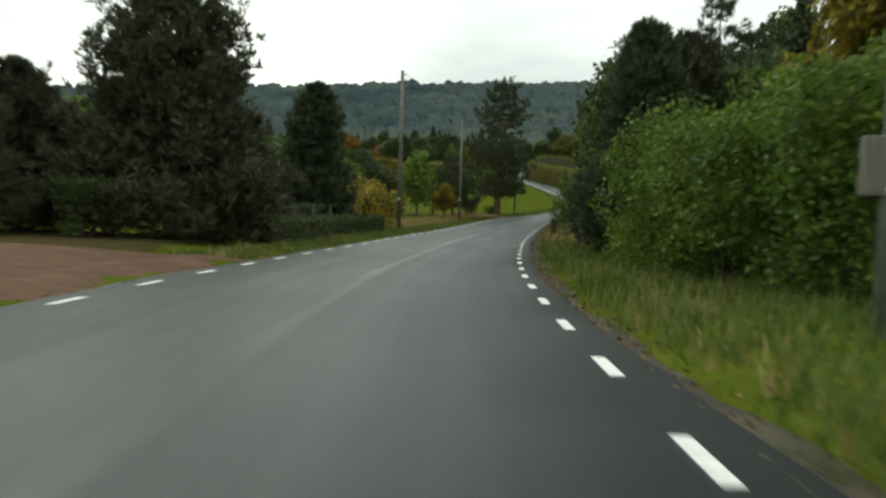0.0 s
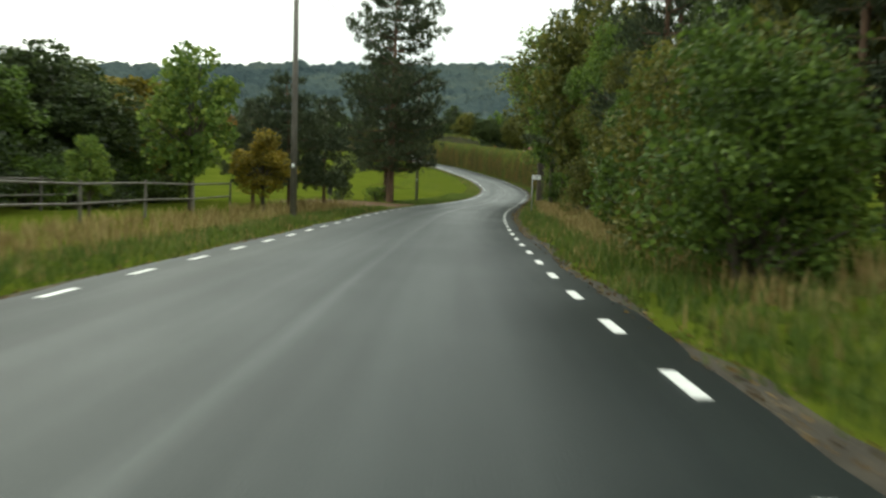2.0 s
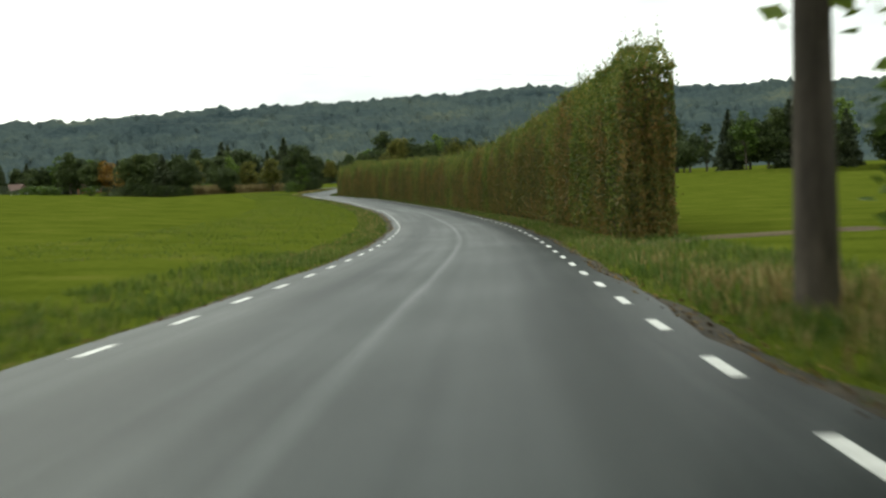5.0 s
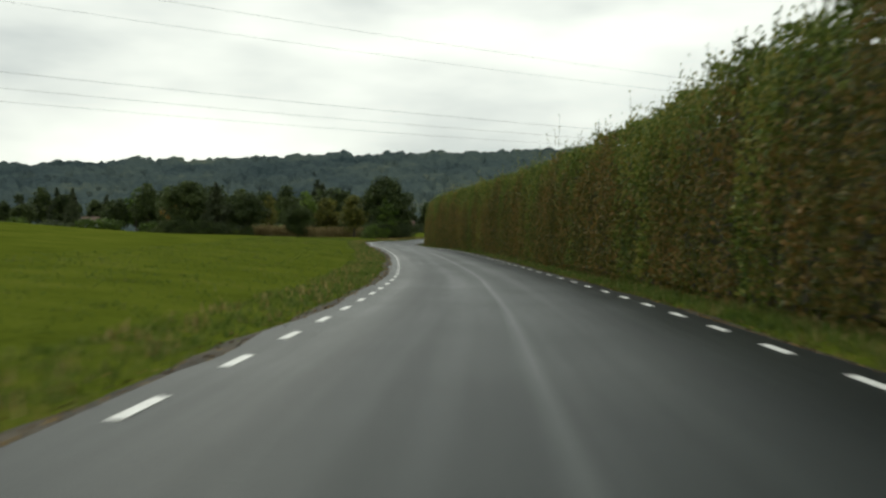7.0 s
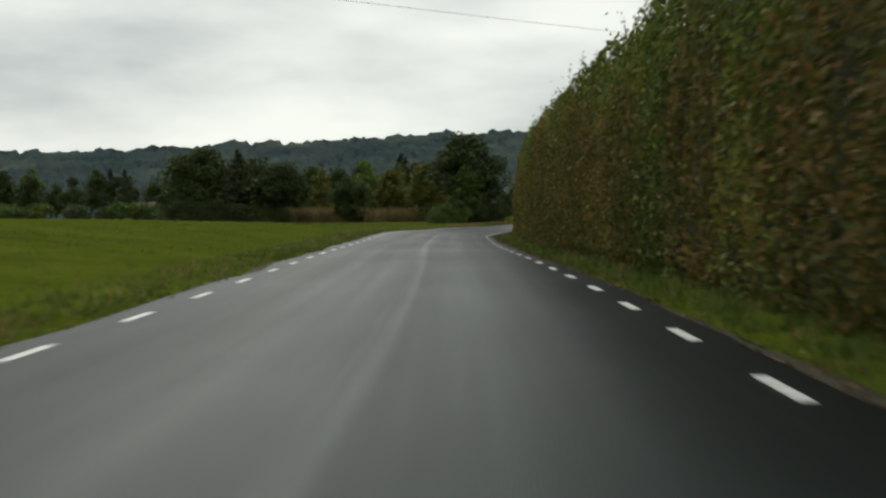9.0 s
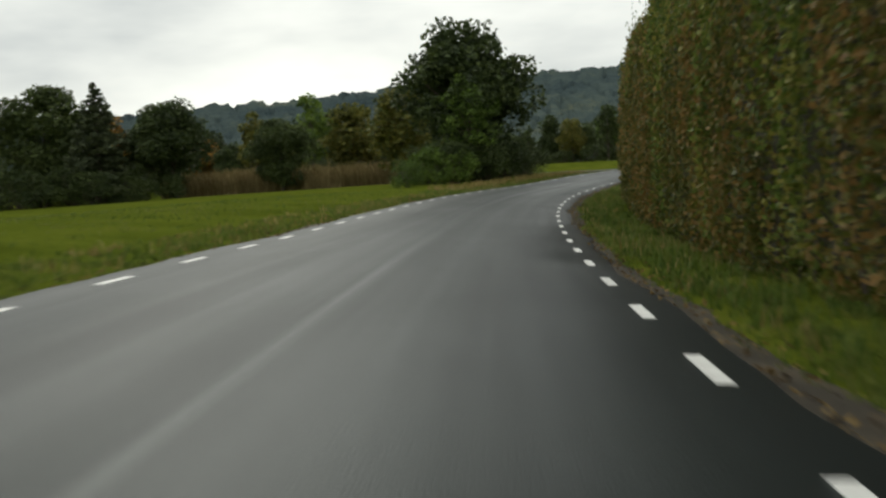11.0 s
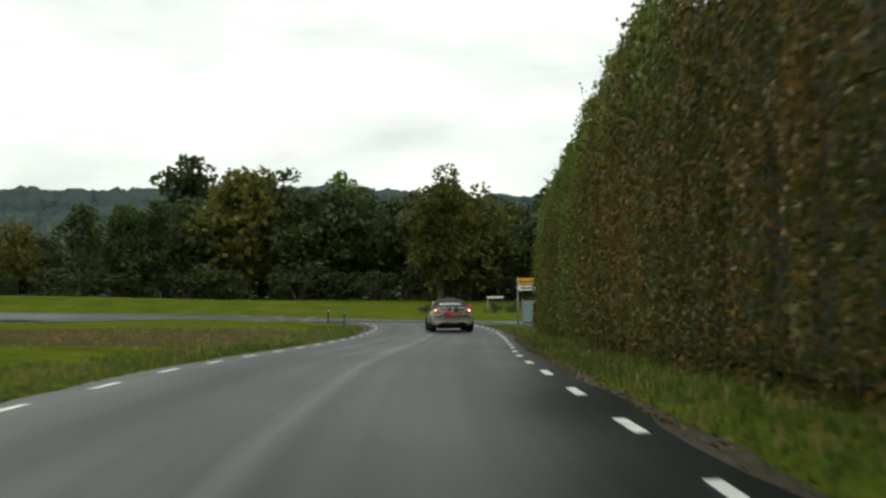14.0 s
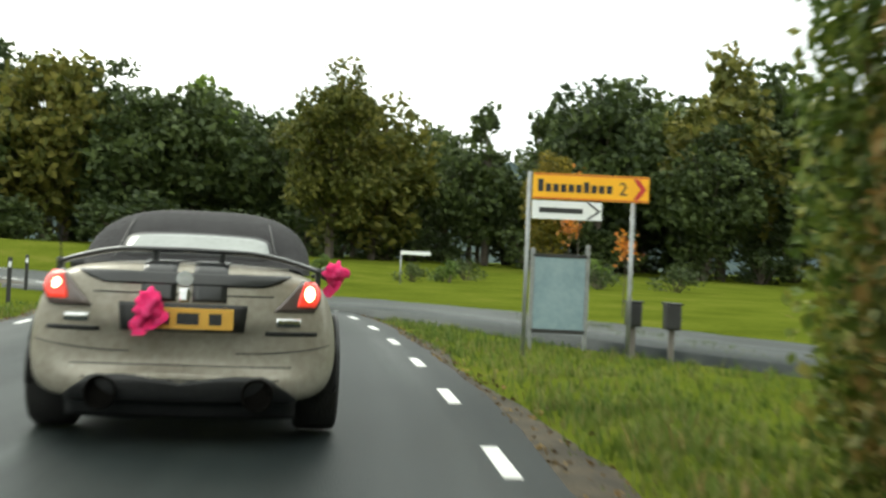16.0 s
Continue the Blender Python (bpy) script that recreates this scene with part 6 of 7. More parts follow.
# a few orange leaves caught on twigs over the signs
for x, y, z in ((22.6, 497, 3.3), (23.4, 496, 1.75), (22.9, 498, 2.3)):
    root = thing("sapling", Vector((x, y, float(ground_height(x, y)[0]))), "thin sapling with a tuft of orange leaves", "sapling", "saplings")
    bm = bmesh.new()
    add_rod(bm, (0, 0, -0.1), (0.05, 0, z), 0.02, 0.008, 6)
    part("trunk", bm, M["bark"], root)
    g = np.random.default_rng(int(x * 10))
    v, f = leaves(g.normal(size=(160, 3)) * (0.13, 0.13, 0.16) + (0.05, 0, z), 0.07, g)
    linked("crown", mesh_of("crown", v, f, M["rust"]), root)
for k in range(9):
    grow("shrub", "leaf" if k % 2 else "leafdark", 0, 0, 0.5 + 0.06 * k, "low green shrub in the bank across the side road", "shrub", k % 2, 1.3, "shrubs on the bank", at_xy=(21 + 2.6 * k, 520 + 3 * math.sin(k * 2.0)))


# ---- the car ahead ----
def car_body_mesh():
    """Lofted body: rings from tail to nose; each ring is half width, underside, shoulder and deck heights."""
    st = [(-0.80, 0.66, 0.40, 0.60, 0.62), (-0.79, 0.80, 0.31, 0.74, 0.77), (-0.765, 0.845, 0.255, 0.86, 0.915), (-0.735, 0.862, 0.235, 0.905, 0.955), (-0.66, 0.882, 0.225, 0.930, 0.978),
          (-0.45, 0.905, 0.22, 0.945, 0.995), (0.0, 0.915, 0.22, 0.935, 0.985), (0.5, 0.908, 0.22, 0.915, 0.965), (1.0, 0.89, 0.20, 0.895, 0.945), (1.8, 0.872, 0.20, 0.88, 0.92),
          (2.3, 0.878, 0.20, 0.855, 0.92), (2.65, 0.89, 0.21, 0.80, 0.85), (3.2, 0.855, 0.22, 0.68, 0.72), (3.48, 0.70, 0.26, 0.54, 0.58)]
    vs = []
    for k, (y, hw, zb, zs, zd) in enumerate(st):
        mid = zb + (zs - zb) * 0.42
        pr = [(0, zb), (0.52 * hw, zb), (0.90 * hw, zb + 0.01), (0.985 * hw, zb + (zs - zb) * 0.2), (hw, mid), (hw * 0.955, zb + (zs - zb) * 0.76), (hw * 0.835, zs), (hw * 0.45, zd - 0.004), (0, zd)]
        row = pr + [(-x, z) for x, z in pr[-2:0:-1]]
        for x, z in row:
            back = 0.25 * abs(x / 0.9) ** 2.5 * max(0.0, 1 - (y + 0.80) / 0.85)
            nose = -0.30 * abs(x / hw) ** 2 * max(0.0, (y - 2.9) / 0.6)
            vs.append((x, y + back + nose, z))
    n = 16
    fs = [(k * n + j, k * n + (j + 1) % n, (k + 1) * n + (j + 1) % n, (k + 1) * n + j) for k in range(len(st) - 1) for j in range(n)]
    bm = bmesh.new()
    vv = [bm.verts.new(p) for p in vs]
    for f in fs:
        bm.faces.new([vv[i] for i in f])
    # flat-ended caps of quads that join the two halves of the end rings
    for base in (0, (len(st) - 1) * n):
        for j in range(n // 2):
            ring_ = [vv[base + j], vv[base + j + 1], vv[base + (n - j - 1) % n], vv[base + (n - j) % n]]
            if len(set(ring_)) > 2:
                bm.faces.new([q for i, q in enumerate(ring_) if q not in ring_[:i]])
    bmesh.ops.recalc_face_normals(bm, faces=bm.faces)
    return bm


def smoothed(ob, levels=2):
    mod = ob.modifiers.new("round", "SUBSURF")
    mod.levels = mod.render_levels = levels
    return ob


def lofted(rows, mat, name, parent, label="", closed=False, thick=0.0):
    """A smooth skin through rows of points, each row as long as the first."""
    v = np.array(rows, float)
    r, c = v.shape[:2]
    fs = [(i * c + j, i * c + (j + 1) % c, (i + 1) * c + (j + 1) % c, (i + 1) * c + j) for i in range(r - 1) for j in range(c if closed else c - 1)]
    ob = linked(name, mesh_of(name, v.reshape(-1, 3), fs, M[mat], True), parent, label)
    if thick:
        ob.modifiers.new("thick", "SOLIDIFY").thickness = thick
    return ob


def disc(bm, centre, radius, depth, squash=1.0, segments=24):
    """A round boss facing backwards along -y."""
    m = Matrix.Translation(centre) @ Matrix.Diagonal((1, 1, squash, 1)) @ Matrix.Rotation(radians(90), 4, "X")
    bmesh.ops.create_cone(bm, cap_ends=True, segments=segments, radius1=radius * 0.93, radius2=radius, depth=depth, matrix=m)
    return bm


TALL = 1.06


def lead_car(at_, rz):
    car = thing("sports_car", at_, "dirty silver two-seat sports car with a black folding roof", "car", "", rz)
    car.scale = (1.0, 1.0, TALL)
    body = smoothed(part("body", car_body_mesh(), M["paint"], car, "dusty silver painted body", True))
    bpy.context.view_layer.update()
    skin = body.evaluated_get(bpy.context.evaluated_depsgraph_get())

    def tail(x, z, out):
        """The spot on the tail at x and z, a little proud of the paint."""
        hit, p, nn, _ = skin.ray_cast((x, -3.0, z), (0, 1, 0))
        return p + nn * out if hit else Vector((x, -0.45, z))

    def deck(x, y, out):
        """The spot on top of the body at x and y."""
        hit, p, nn, _ = skin.ray_cast((x, y, 3.0), (0, 0, -1))
        return p + nn * out if hit else Vector((x, y, 0.95))

    def tail_panel(name, left, right, z0, z1, mat, out, parent=car, label="", thick=0.012, nx=12, nz=7):
        """A sheet that follows the tail between two edges, given as x at heights from z0 to z1."""
        rows = []
        for t in np.linspace(0, 1, nz):
            a, b = np.interp(t, np.linspace(0, 1, len(left)), left), np.interp(t, np.linspace(0, 1, len(right)), right)
            rows.append([tail(x, z0 + (z1 - z0) * t, out) for x in np.linspace(a, b, nx)])
        return lofted([[tuple(p) for p in r] for r in rows], mat, name, parent, label, thick=thick)

    # folding roof: hoops from the boot lid to the windscreen
    hoops = []
    for y, hw, z0, z1 in ((0.16, 0.69, 0.93, 0.985), (0.30, 0.735, 0.93, 1.08), (0.50, 0.755, 0.93, 1.23), (0.74, 0.75, 0.93, 1.32), (1.05, 0.715, 0.93, 1.355), (1.4, 0.68, 0.93, 1.355), (1.75, 0.65, 0.93, 1.31), (1.95, 0.64, 0.93, 1.24)):
        row = []
        for a in np.linspace(0, np.pi, 25):
            cx, cz = math.cos(a), math.sin(a)
            row.append((hw * math.copysign(abs(cx) ** 0.60, cx), y, z0 + (z1 - z0) * abs(cz) ** 0.62))
        hoops.append(row)
    roof = lofted(hoops, "fabric", "soft_top", car, "black fabric folding roof")
    smoothed(roof, 1)
    # rear window, let into the slope of the roof
    bpy.context.view_layer.update()
    cover = roof.evaluated_get(bpy.context.evaluated_depsgraph_get())

    def on_roof(x, z, out):
        hit, p, nn, _ = cover.ray_cast((x, -2.0, z), (0, 1, 0))
        return tuple(p + Vector((0, -out, out * 0.4))) if hit else (x, 0.5, z)

    def oval(w0, w1, z0, z1, out):
        rows = []
        for t in np.linspace(-1, 1, 9):
            hw = (w0 + (w1 - w0) * (t + 1) / 2) * (1 - abs(t) ** 5 * 0.16)
            rows.append([on_roof(x * hw, z0 + (z1 - z0) * (t + 1) / 2 - 0.012 * x ** 2, out) for x in np.linspace(-1, 1, 17)])
        return rows
    lofted(oval(0.505, 0.465, 1.025, 1.175, 0.006), "black", "window_seal", car, "black rubber window seal", thick=0.012)
    lofted(oval(0.475, 0.44, 1.045, 1.158, 0.016), "rearglass", "rear_window", car, "pale reflecting rear window", thick=0.008)
    # seams of the cover
    for x in (-0.52, 0.52):
        seam = [np.array(on_roof(x * (1 - 0.12 * t), 1.0 + 0.25 * t, 0.004)) for t in np.linspace(0, 1, 8)]
        v, f = tubes([(np.array(seam), np.full(8, 0.006))], 5)
        linked("seam", mesh_of("seam", v, f, M["black"], True), roof)
    screen = [[(x, y + 0.12 * (1 - (x / 0.66) ** 2), z) for x in np.linspace(-0.66, 0.66, 9)] for y, z in ((2.32, 0.93), (2.12, 1.09), (1.96, 1.23))]
    lofted(screen, "rearglass", "windscreen", car, thick=0.01)
    for s in (-1, 1):
        side = [[(s * 0.735, 0.95, 0.93), (s * 0.745, 1.5, 0.92), (s * 0.75, 2.1, 0.92)], [(s * 0.71, 1.0, 1.09), (s * 0.71, 1.5, 1.09), (s * 0.71, 2.0, 1.05)], [(s * 0.66, 1.06, 1.22), (s * 0.655, 1.5, 1.23), (s * 0.65, 1.88, 1.19)]]
        lofted(side, "rearglass", "side_window", car, thick=0.012)
    # rear wing: a long blade that drops to the flanks
    blade = []
    for x in np.linspace(-0.78, 0.78, 33):
        q = abs(x) / 0.78
        z, y = 1.048 - 0.01 * q - 0.20 * max(0.0, q - 0.42) ** 1.6, -0.60 + 0.33 * q ** 2.4
        c = 0.19 - 0.07 * q ** 2
        blade.append([(x, y - 0.02, z + 0.012), (x, y + 0.04, z + 0.022), (x, y + c, z + 0.006), (x, y + c, z - 0.008), (x, y + 0.04, z - 0.008), (x, y - 0.02, z - 0.002)])
    sp = lofted(blade, "stripe", "rear_wing", car, "glossy black rear wing", True)
    for s in (-1, 1):
        bm = bmesh.new()
        foot = deck(s * 0.19, -0.52, 0.0).z
        add_box(bm, (0.03, 0.11, 1.045 - foot + 0.02), (s * 0.19, -0.51, (1.045 + foot) / 2 - 0.008), 0.008)
        part("wing_stand", bm, M["stripe"], sp)
        bm = bmesh.new()
        foot = deck(s * 0.77, -0.22, 0.0).z
        add_box(bm, (0.035, 0.10, 0.97 - foot + 0.03), (s * 0.77, -0.24, (0.97 + foot) / 2), 0.008)
        part("wing_end", bm, M["stripe"], sp)
    # boot lid: shut line, wing shadow painted as a dark band between lamps, stripes
    tail_panel("wing_shadow_band", (-0.44, -0.54, -0.60), (0.44, 0.54, 0.60), 0.862, 0.925, "stripe", 0.010, label="dark band that paints the wing's shadow on the boot lid", thick=0.004, nx=26)
    for s in (-1, 1):
        a, b = sorted((s * 0.045, s * 0.235))
        rows = [[tuple(tail(x, z, 0.009)) for x in np.linspace(a, b, 6)] for z in np.linspace(0.775, 0.93, 9)]
        rows += [[tuple(deck(x, y, 0.009)) for x in np.linspace(a, b, 6)] for y in np.linspace(-0.70, 0.14, 9)]
        lofted(rows, "stripe", "racing_stripe", car, "broad black racing stripe", thick=0.004)
    for z, w in ((0.815, 0.50), (0.43, 0.62), (0.36, 0.55)):
        seam = [np.array(tail(x, z, 0.001)) for x in np.linspace(-w, w, 24)]
        v, f = tubes([(np.array(seam), np.full(24, 0.004))], 5)
        linked("shut_line", mesh_of("shut_line", v, f, M["black"], True), body)
    # plate recess with its amber plate
    tail_panel("plate_recess", (-0.34, -0.355), (0.34, 0.355), 0.62, 0.765, "black", 0.006, thick=0.012, nx=16)
    bm = bmesh.new()
    y0 = tail(0, 0.69, 0.02).y
    add_box(bm, (0.50, 0.016, 0.112), (0.03, y0 - 0.012, 0.688), 0.004)
    pl = part("number_plate", bm, M["plate"], car, "amber number plate in a dark recess")
    for k, w in enumerate((0.10, 0.12, 0.07)):
        bm = bmesh.new()
        add_box(bm, (w, 0.004, 0.06), (-0.12 + 0.15 * k, y0 - 0.0215, 0.688))
        part("lettering", bm, M["black"], pl)
    p = tail(0, 0.895, 0.012)
    part("badge", disc(bmesh.new(), p, 0.048, 0.02, 0.85), M["chrome"], car, "round chrome badge", False)
    tail_panel("badge_strip", (-0.03, -0.03), (0.03, 0.03), 0.775, 0.85, "chrome", 0.010, label="chrome strip below the badge", nx=4)
    # lamps: slanted red lenses that wrap round the corners, each with a lit bulb and a clear lower lens
    for s in (-1, 1):
        def lens(name, inner, outer, z0, z1, mat, out, parent, label, thick=0.02):
            rows = []
            for t in np.linspace(0, 1, 8):
                a, b = np.interp(t, np.linspace(0, 1, len(inner)), inner), np.interp(t, np.linspace(0, 1, len(outer)), outer)
                rows.append([tuple(tail(s * x, z0 + (z1 - z0) * t, out)) for x in np.linspace(a, b, 9)])
            return lofted(rows, mat, name, parent, label, thick=thick)
        lamp = lens("tail_light", (0.50, 0.555, 0.61, 0.66), (0.735, 0.775, 0.775, 0.735), 0.735, 0.905, "lamp_dark", 0.006, car, "red tail light with a bright brake bulb")
        lens("red_lens", (0.635, 0.64, 0.655, 0.67), (0.735, 0.76, 0.76, 0.73), 0.765, 0.888, "lamp_red", 0.022, lamp, "red lens")
        c = tail(s * 0.695, 0.83, 0.028)
        bm = bmesh.new()
        bmesh.ops.create_uvsphere(bm, u_segments=18, v_segments=10, radius=1.0, matrix=Matrix.Translation(c) @ Matrix.Rotation(s * radians(35), 4, "Z") @ Matrix.Diagonal((0.036, 0.02, 0.042, 1)))
        part("bulb", bm, M["lamp_lit"], lamp, "lit brake light", True)
        # moulding, slot and reflector of the bumper
        tail_panel("bumper_slot", *((( s * 0.76,) * 2, (s * 0.46,) * 2) if s < 0 else ((s * 0.46,) * 2, (s * 0.76,) * 2)), 0.605, 0.628, "black", 0.003, thick=0.008, nz=3)
        seam = [np.array(tail(s * x, z, 0.001)) for x, z in zip(np.linspace(0.30, 0.84, 16), 0.50 + 0.05 * np.linspace(0, 1, 16) ** 2)]
        v, f = tubes([(np.array(seam), np.full(16, 0.004))], 5)
        linked("shut_line", mesh_of("shut_line", v, f, M["black"], True), body)
        bm = bmesh.new()
        prof = [(0.088, 0.0), (0.091, -0.015), (0.083, -0.02), (0.075, -0.012), (0.070, 0.10)]
        rows = [[(s * 0.43 + r * math.cos(a), -0.765 + d, 0.285 + r * math.sin(a)) for r, d in prof] for a in np.linspace(0, 2 * np.pi, 25)]
        ex = lofted(rows, "soot", "exhaust", car, "dull black round exhaust pipe")
        # near-black disc stands in for the dark inside of the pipe
        bm = bmesh.new()
        disc(bm, (s * 0.43, -0.735, 0.285), 0.072, 0.02)
        part("soot", bm, M["soot"], ex)
        # mirrors
        bm = bmesh.new()
        bmesh.ops.create_uvsphere(bm, u_segments=14, v_segments=9, radius=1.0, matrix=Matrix.Translation((s * 0.99, 1.86, 0.945)) @ Matrix.Diagonal((0.105, 0.07, 0.068, 1)))
        add_box(bm, (0.12, 0.05, 0.03), (s * 0.88, 1.88, 0.92), 0.008)
        part("wing_mirror", bm, M["black"], car, smooth=True)
        # wheel arch lips and wheels
        for y in (0.0, 2.65):
            arc = [np.array((s * 0.905, y + 0.36 * math.cos(a), 0.33 + 0.36 * math.sin(a))) for a in np.linspace(-0.15, math.pi + 0.15, 20)]
            v, f = tubes([(np.array(arc), np.full(20, 0.018))], 6)
            linked("wheel_arch", mesh_of("wheel_arch", v, f, M["black"], True), car)
            prof = [(0.24, -0.12), (0.30, -0.135), (0.325, -0.11), (0.33, 0.0), (0.325, 0.11), (0.30, 0.135), (0.24, 0.12)]
            v = [(w, r * math.cos(a), 0.33 + r * math.sin(a)) for a in np.linspace(0, 2 * np.pi, 28, endpoint=False) for r, w in prof]
            m = len(prof)
            f = [(i * m + j, i * m + j + 1, ((i + 1) % 28) * m + j + 1, ((i + 1) % 28) * m + j) for i in range(28) for j in range(m - 1)]
            wheel = new("wheel")
            wheel.parent = car
            wheel.location = (s * 0.795, y, 0)
            linked("tyre", mesh_of("tyre", v, f, M["tyre"], True), wheel)
            bm = bmesh.new()
            add_rod(bm, (-0.10 * s, 0, 0.33), (0.06 * s, 0, 0.33), 0.235, None, 24)
            for k in range(6):
                a = k * math.pi / 3
                add_box(bm, (0.03, 0.05, 0.21), (s * 0.085, 0.12 * math.cos(a), 0.33 + 0.12 * math.sin(a)), 0.006, Matrix.Rotation(a + math.pi / 2, 4, "X"))
            part("rim", bm, M["steel"], wheel)
    # dark arched valance let into the foot of the bumper
    rows = []
    for t in np.linspace(0, 1, 7):
        row = []
        for x in np.linspace(-0.70, 0.70, 29):
            top = 0.375 - 0.145 * max(0.0, (abs(x) - 0.46) / 0.24) ** 1.3 - 0.03 * (1 - min(1.0, abs(x) / 0.3)) ** 2
            row.append(tuple(tail(x, 0.235 + (top - 0.235) * t, 0.016)))
        rows.append(row)
    lofted(rows, "black", "valance", car, "dark arched valance round the exhausts", thick=0.01)
    ap = []
    for t in np.linspace(0, 1, 5):
        ap.append([(x, -0.70 + 0.25 * abs(x / 0.9) ** 2.5 + 0.09 * (1 - t), 0.13 + 0.13 * t) for x in np.linspace(-0.66, 0.66, 21)])
    lofted(ap, "black", "diffuser", car, "dark rear diffuser under the bumper", thick=0.03)
    # pale square reflectors under the lamps
    for s in (-1, 1):
        a, b = sorted((s * 0.52, s * 0.66))
        tail_panel("reflector", (a, a), (b, b), 0.655, 0.70, "chrome", 0.004, thick=0.006, nz=3)
    bm = bmesh.new()
    add_rod(bm, (-0.74, -0.36, 0.90), (-0.755, -0.42, 1.17), 0.006, 0.003, 6)
    part("aerial", bm, M["black"], car)
    return car


def cloth(name, at_, spread, seed, tails, label, rz):
    """A crumpled strip of bright cloth tied in a loop, with hanging tails."""
    g = np.random.default_rng(seed)
    bm = bmesh.new()
    bmesh.ops.create_icosphere(bm, subdivisions=3, radius=1.0)
    for v in bm.verts:
        n = noise.noise(v.co * 1.9 + Vector((seed, 0, 0))) * 0.75 + noise.noise(v.co * 4.3) * 0.35
        v.co *= 1 + n
        v.co = Vector((v.co.x * spread[0], v.co.y * spread[1], v.co.z * spread[2]))
    for k in range(tails):
        a = Vector((g.normal() * 0.02, 0, 0))
        w, L = 0.035, g.uniform(0.10, 0.2)
        prev = None
        for q in np.linspace(0, 1, 6):
            c = a + Vector((0.05 * math.sin(q * 4 + k), -0.02 * q, -L * q))
            row = [bm.verts.new(c + Vector((d * w, 0.01 * math.sin(q * 9 + d), 0))) for d in (-1, 0, 1)]
            if prev:
                for j in range(2):
                    bm.faces.new((prev[j], prev[j + 1], row[j + 1], row[j]))
            prev = row
    me = bpy.data.meshes.new(name)
    bm.to_mesh(me)
    bm.free()
    me.polygons.foreach_set("use_smooth", np.full(len(me.polygons), True))
    me.materials.append(M["pink"])
    ob = linked(name, me)
    ob.matrix_basis = Matrix.Translation(at_) @ Matrix.Rotation(rz, 4, "Z")
    return tagged(ob, label, "ribbon", "pink ribbons")


car_turn = radians(-13.5)
px, py = place(469.5, 0.80)
car_at = Vector((float(px), float(py), float(road_height(469.5)) + 0.02))
lead_car(car_at, car_turn)
turn = Matrix.Translation(car_at) @ Matrix.Rotation(car_turn, 4, "Z") @ Matrix.Diagonal((1, 1, TALL, 1))
cloth("ribbon", turn @ Vector((-0.19, -0.87, 0.745)), (0.075, 0.05, 0.085), 3, 3, "bright pink ribbon tied to the car's rear wing", car_turn)
cloth("ribbon", turn @ Vector((1.02, 1.79, 0.95)), (0.09, 0.05, 0.085), 8, 2, "bright pink ribbon tied round the car's wing mirror", car_turn)


# ---- grass ----
def blades_at(name, p, h, mat, label, g, blades, spread):
    """Bent grass blades in tufts at the places p with the heights h."""
    p, h = np.repeat(p, blades, 0), np.repeat(h, blades)
    n = len(p)
    p = p + np.stack([g.normal(size=n) * spread, g.normal(size=n) * spread, np.full(n, -0.015)], 1)
    h = h * g.uniform(0.45, 1.35, n)
    a = g.uniform(0, 2 * np.pi, n)
    side = np.stack([np.cos(a), np.sin(a), np.zeros(n)], 1)
    way = np.stack([-np.sin(a), np.cos(a), np.zeros(n)], 1)
    bend = (h * g.uniform(0.1, 0.7, n))[:, None] * way
    w = (0.008 + 0.02 * h)[:, None] * side
    up = np.stack([np.zeros(n), np.zeros(n), h], 1)
    v = np.stack([p - w, p + w, p + up * 0.6 + bend * 0.35 + w * 0.7, p + up + bend, p + up * 0.6 + bend * 0.35 - w * 0.7], 1).reshape(-1, 3)
    k = np.arange(n)[:, None] * 5
    ob = linked(name, mesh_of(name, v, np.concatenate([k + (0, 1, 2), k + (0, 2, 4), k + (4, 2, 3)]), M[mat]))
    return tagged(ob, label, "grass", kind="stuff")


def tufts(name, rows, mat, label, seed, blades=7, height=0.22, spread=0.10):
    """Grass as bent blades in tufts; rows of (u0, u1, lat0, lat1, tufts per square metre, height factor)."""
    g = np.random.default_rng(seed)
    ps, hs = [], []
    for u0, u1, l0, l1, dens, hf in rows:
        n = int(abs((u1 - u0) * (l1 - l0)) * dens)
        u, l = g.uniform(u0, u1, n), g.uniform(min(l0, l1), max(l0, l1), n)
        x, y = place(u, l)
        ps.append(np.stack([x, y, ground_height(x, y)], 1))
        hs.append(np.full(n, height * hf))
    p, h = np.concatenate(ps), np.concatenate(hs)
    return blades_at(name, p, h, mat, label, g, blades, spread)


E1 = HALF + 0.85
tufts("verge_grass", [(2, 30, E1, E1 + 3.5, 13, 1.2), (30, 110, E1, E1 + 1.8, 18, 1.0), (58, 110, E1 + 1.8, E1 + 4.2, 8, 1.1), (110, 182, E1, E1 + 3.4, 12, 1.0), (182, 402, E1, E1 + 1.5, 15, 0.7), (398, 416, E1, E1 + 5, 20, 0.8), (416, 428, E1, E1 + 2, 20, 0.7), (428, 472, E1, E1 + 1.7, 20, 0.55), (468, 486, E1, E1 + 4.2, 20, 0.55)],
      "grass", "rough green verge grass beside the road", 41)
tufts("verge_grass", [(25, 34, -E1, -E1 - 2.0, 13, 0.8), (34, 112, -E1, -E1 - 1.9, 16, 0.8), (130, 182, -E1, -E1 - 3, 9, 0.8), (176, 400, -E1, -E1 - 1.7, 11, 0.5), (400, 484, -E1, -E1 - 2.4, 11, 0.6)],
      "grass", "rough green verge grass along the field side of the road", 42)
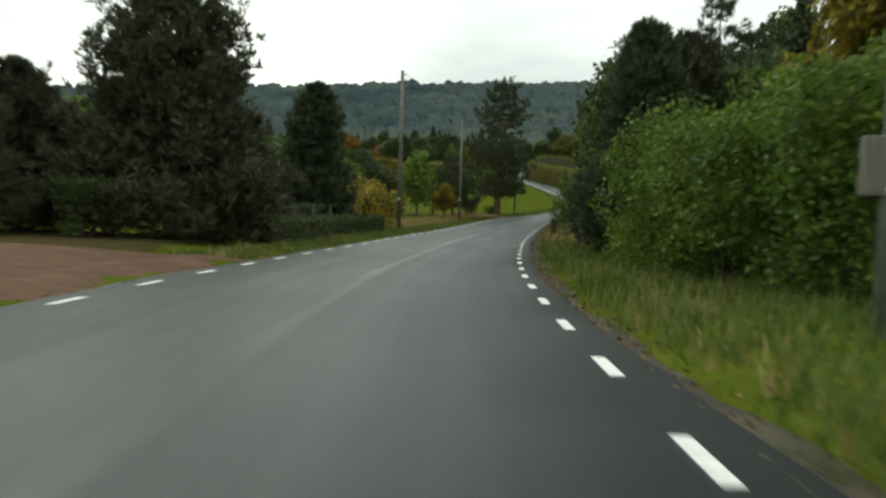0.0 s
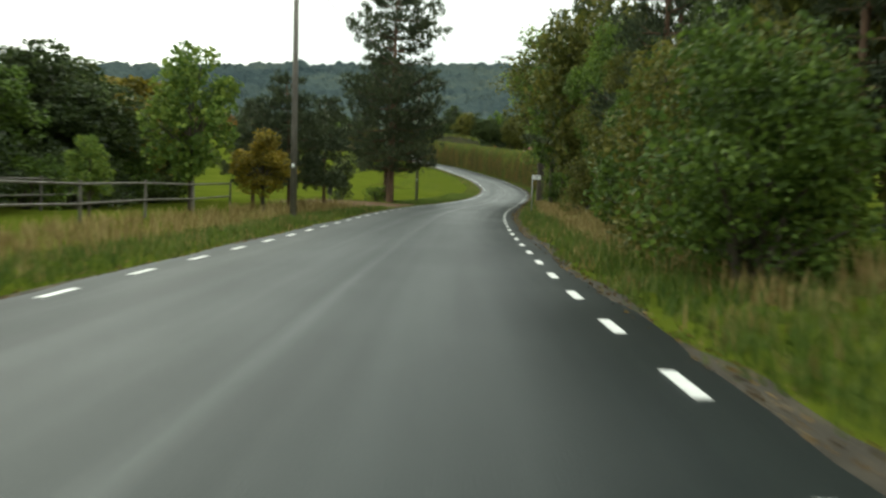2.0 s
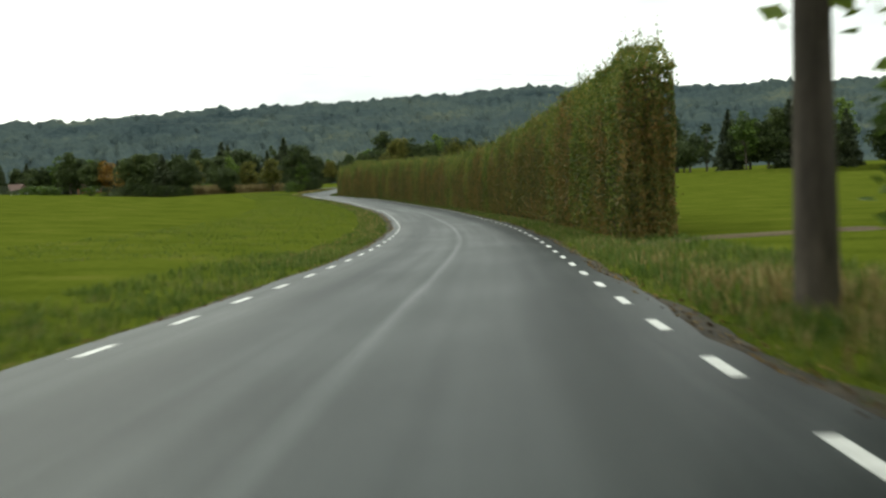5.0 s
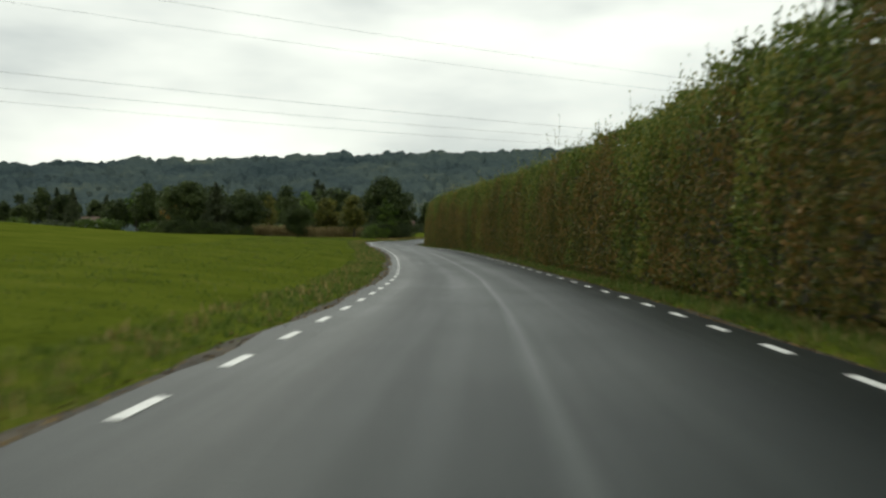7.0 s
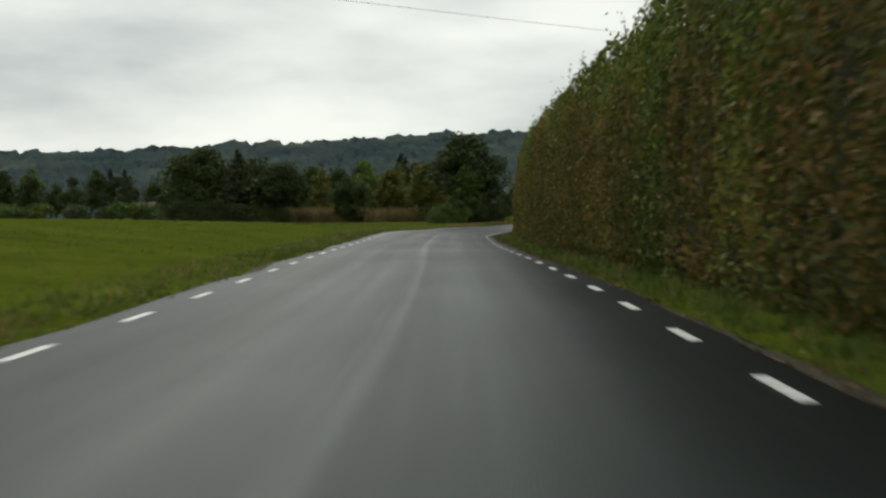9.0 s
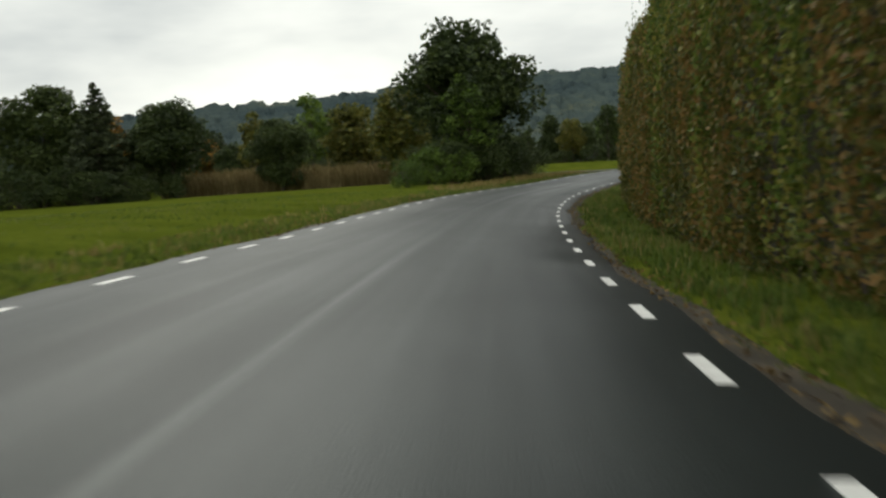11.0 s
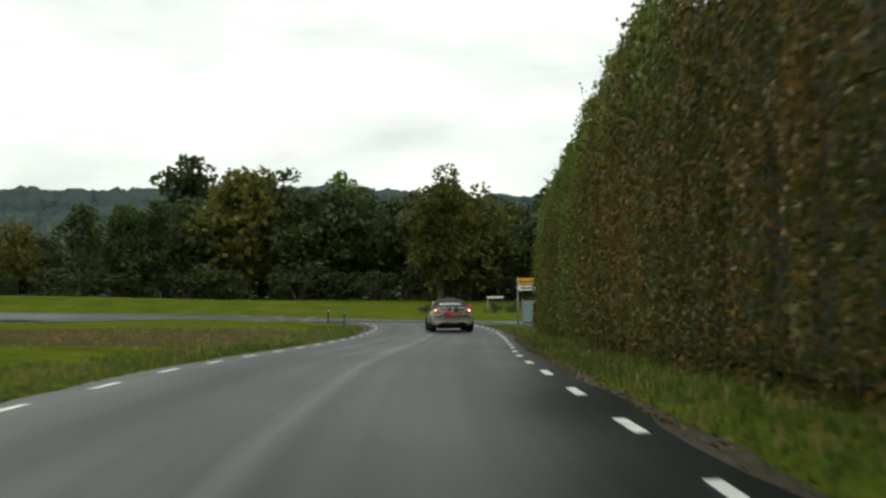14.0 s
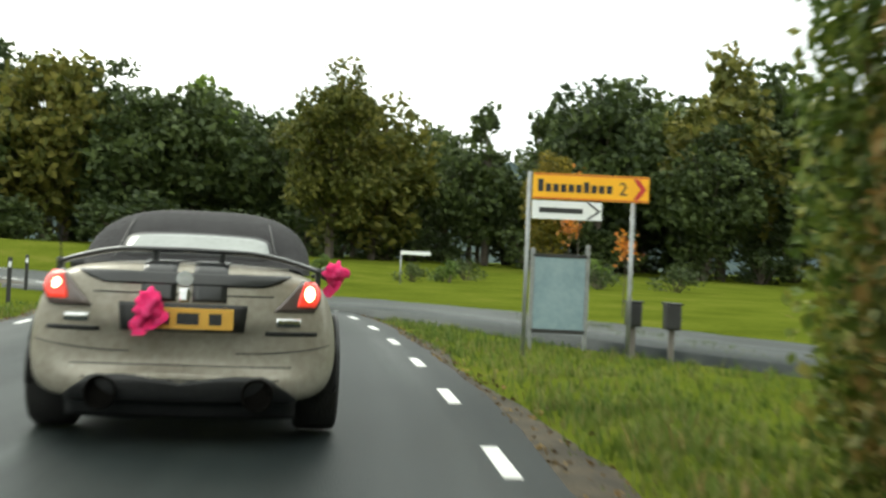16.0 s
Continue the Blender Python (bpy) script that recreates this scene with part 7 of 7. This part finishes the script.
tufts("dry_grass", [(46, 60, E1 + 0.15, E1 + 1.2, 14, 1.5), (43, 58, E1 + 1.2, E1 + 4.8, 15, 2.7), (58, 68, E1 + 2.4, E1 + 4.8, 12, 2.0), (84, 130, E1 + 1.0, E1 + 3.0, 10, 1.3), (66, 90, E1 + 0.9, E1 + 1.8, 6, 1.3), (104, 132, E1 + 0.8, E1 + 3.4, 7, 1.5), (140, 165, E1 + 0.6, E1 + 2.4, 5, 1.3), (104, 142, E1 + 1.6, E1 + 4.6, 13, 1.1)], "dry", "tall dry yellow grass in the verge", 43, 8, 0.26)
tufts("dry_grass", [(62, 112, -E1 - 1.5, -E1 - 4.2, 6, 1.4), (404, 436, -E1 - 1.6, -E1 - 3.6, 6, 1.1)], "dry", "tall weedy half-dry grass behind the verge", 44, 7, 0.26)

tufts("dry_grass", [(450, 478, -5.2, -16, 1.6, 0.7)], "dry", "withered stubble and weeds beside the junction", 47, 6, 0.2)
tufts("verge_grass", [(448, 480, -5.0, -16, 0.8, 0.5)], "grass", "green weeds among the stubble", 48)
tufts("dry_grass", [(6, 182, E1, E1 + 2.2, 2.2, 1.0), (24, 110, -E1, -E1 - 1.8, 1.6, 0.9), (176, 470, E1, E1 + 1.2, 1.6, 0.8), (176, 480, -E1, -E1 - 1.6, 1.6, 0.8)], "dry", "withered yellow blades among the verge grass", 46, 6, 0.22)
tufts("verge_grass", [(0, 486, E1 - 0.45, E1 + 0.5, 16, 0.45), (25, 486, -E1 + 0.45, -E1 - 0.5, 14, 0.4)], "grass", "short ragged grass at the edge of the gravel shoulder", 50, 6)

tufts("meadow_grass", [(176, 404, -E1 - 1.7, -15, 3.0, 1.0)], "grass", "short mown grass tufts over the meadow", 49, 5, 0.10, 0.16)
# withered reeds behind the meadow
g = np.random.default_rng(53)
x, y = g.uniform(-52, -24, 9000), g.uniform(463, 484, 9000)
blades_at("reeds", np.stack([x, y, ground_height(x, y)], 1), g.uniform(1.1, 2.3, 9000), "reed", "tall withered brown reeds at the meadow's end", g, 7, 0.16)

# fallen leaves along both edges of the asphalt
g = np.random.default_rng(52)
n = 20000
side = np.where(g.random(n) < 0.62, 1, -1)
u = np.where(side > 0, g.uniform(0, 486, n), g.uniform(0, 486, n))
lat = side * (HALF + 0.30 + np.abs(g.normal(size=n)) * 0.22)
x, y = place(u, lat)
z = np.maximum(road_height(u) - bank(u) * lat - 0.035, ground_height(x, y)) + 0.012 + np.where(np.abs(lat) < HALF + 0.32, 0.03, 0.0)
v, f = leaves(np.stack([x, y, z], 1), 0.032, g, 1.5, 0.85)
tagged(linked("leaf_litter", mesh_of("leaf_litter", v, f, M["litter"])), "brown and yellow fallen leaves along the road's edge", "leaves", kind="stuff")
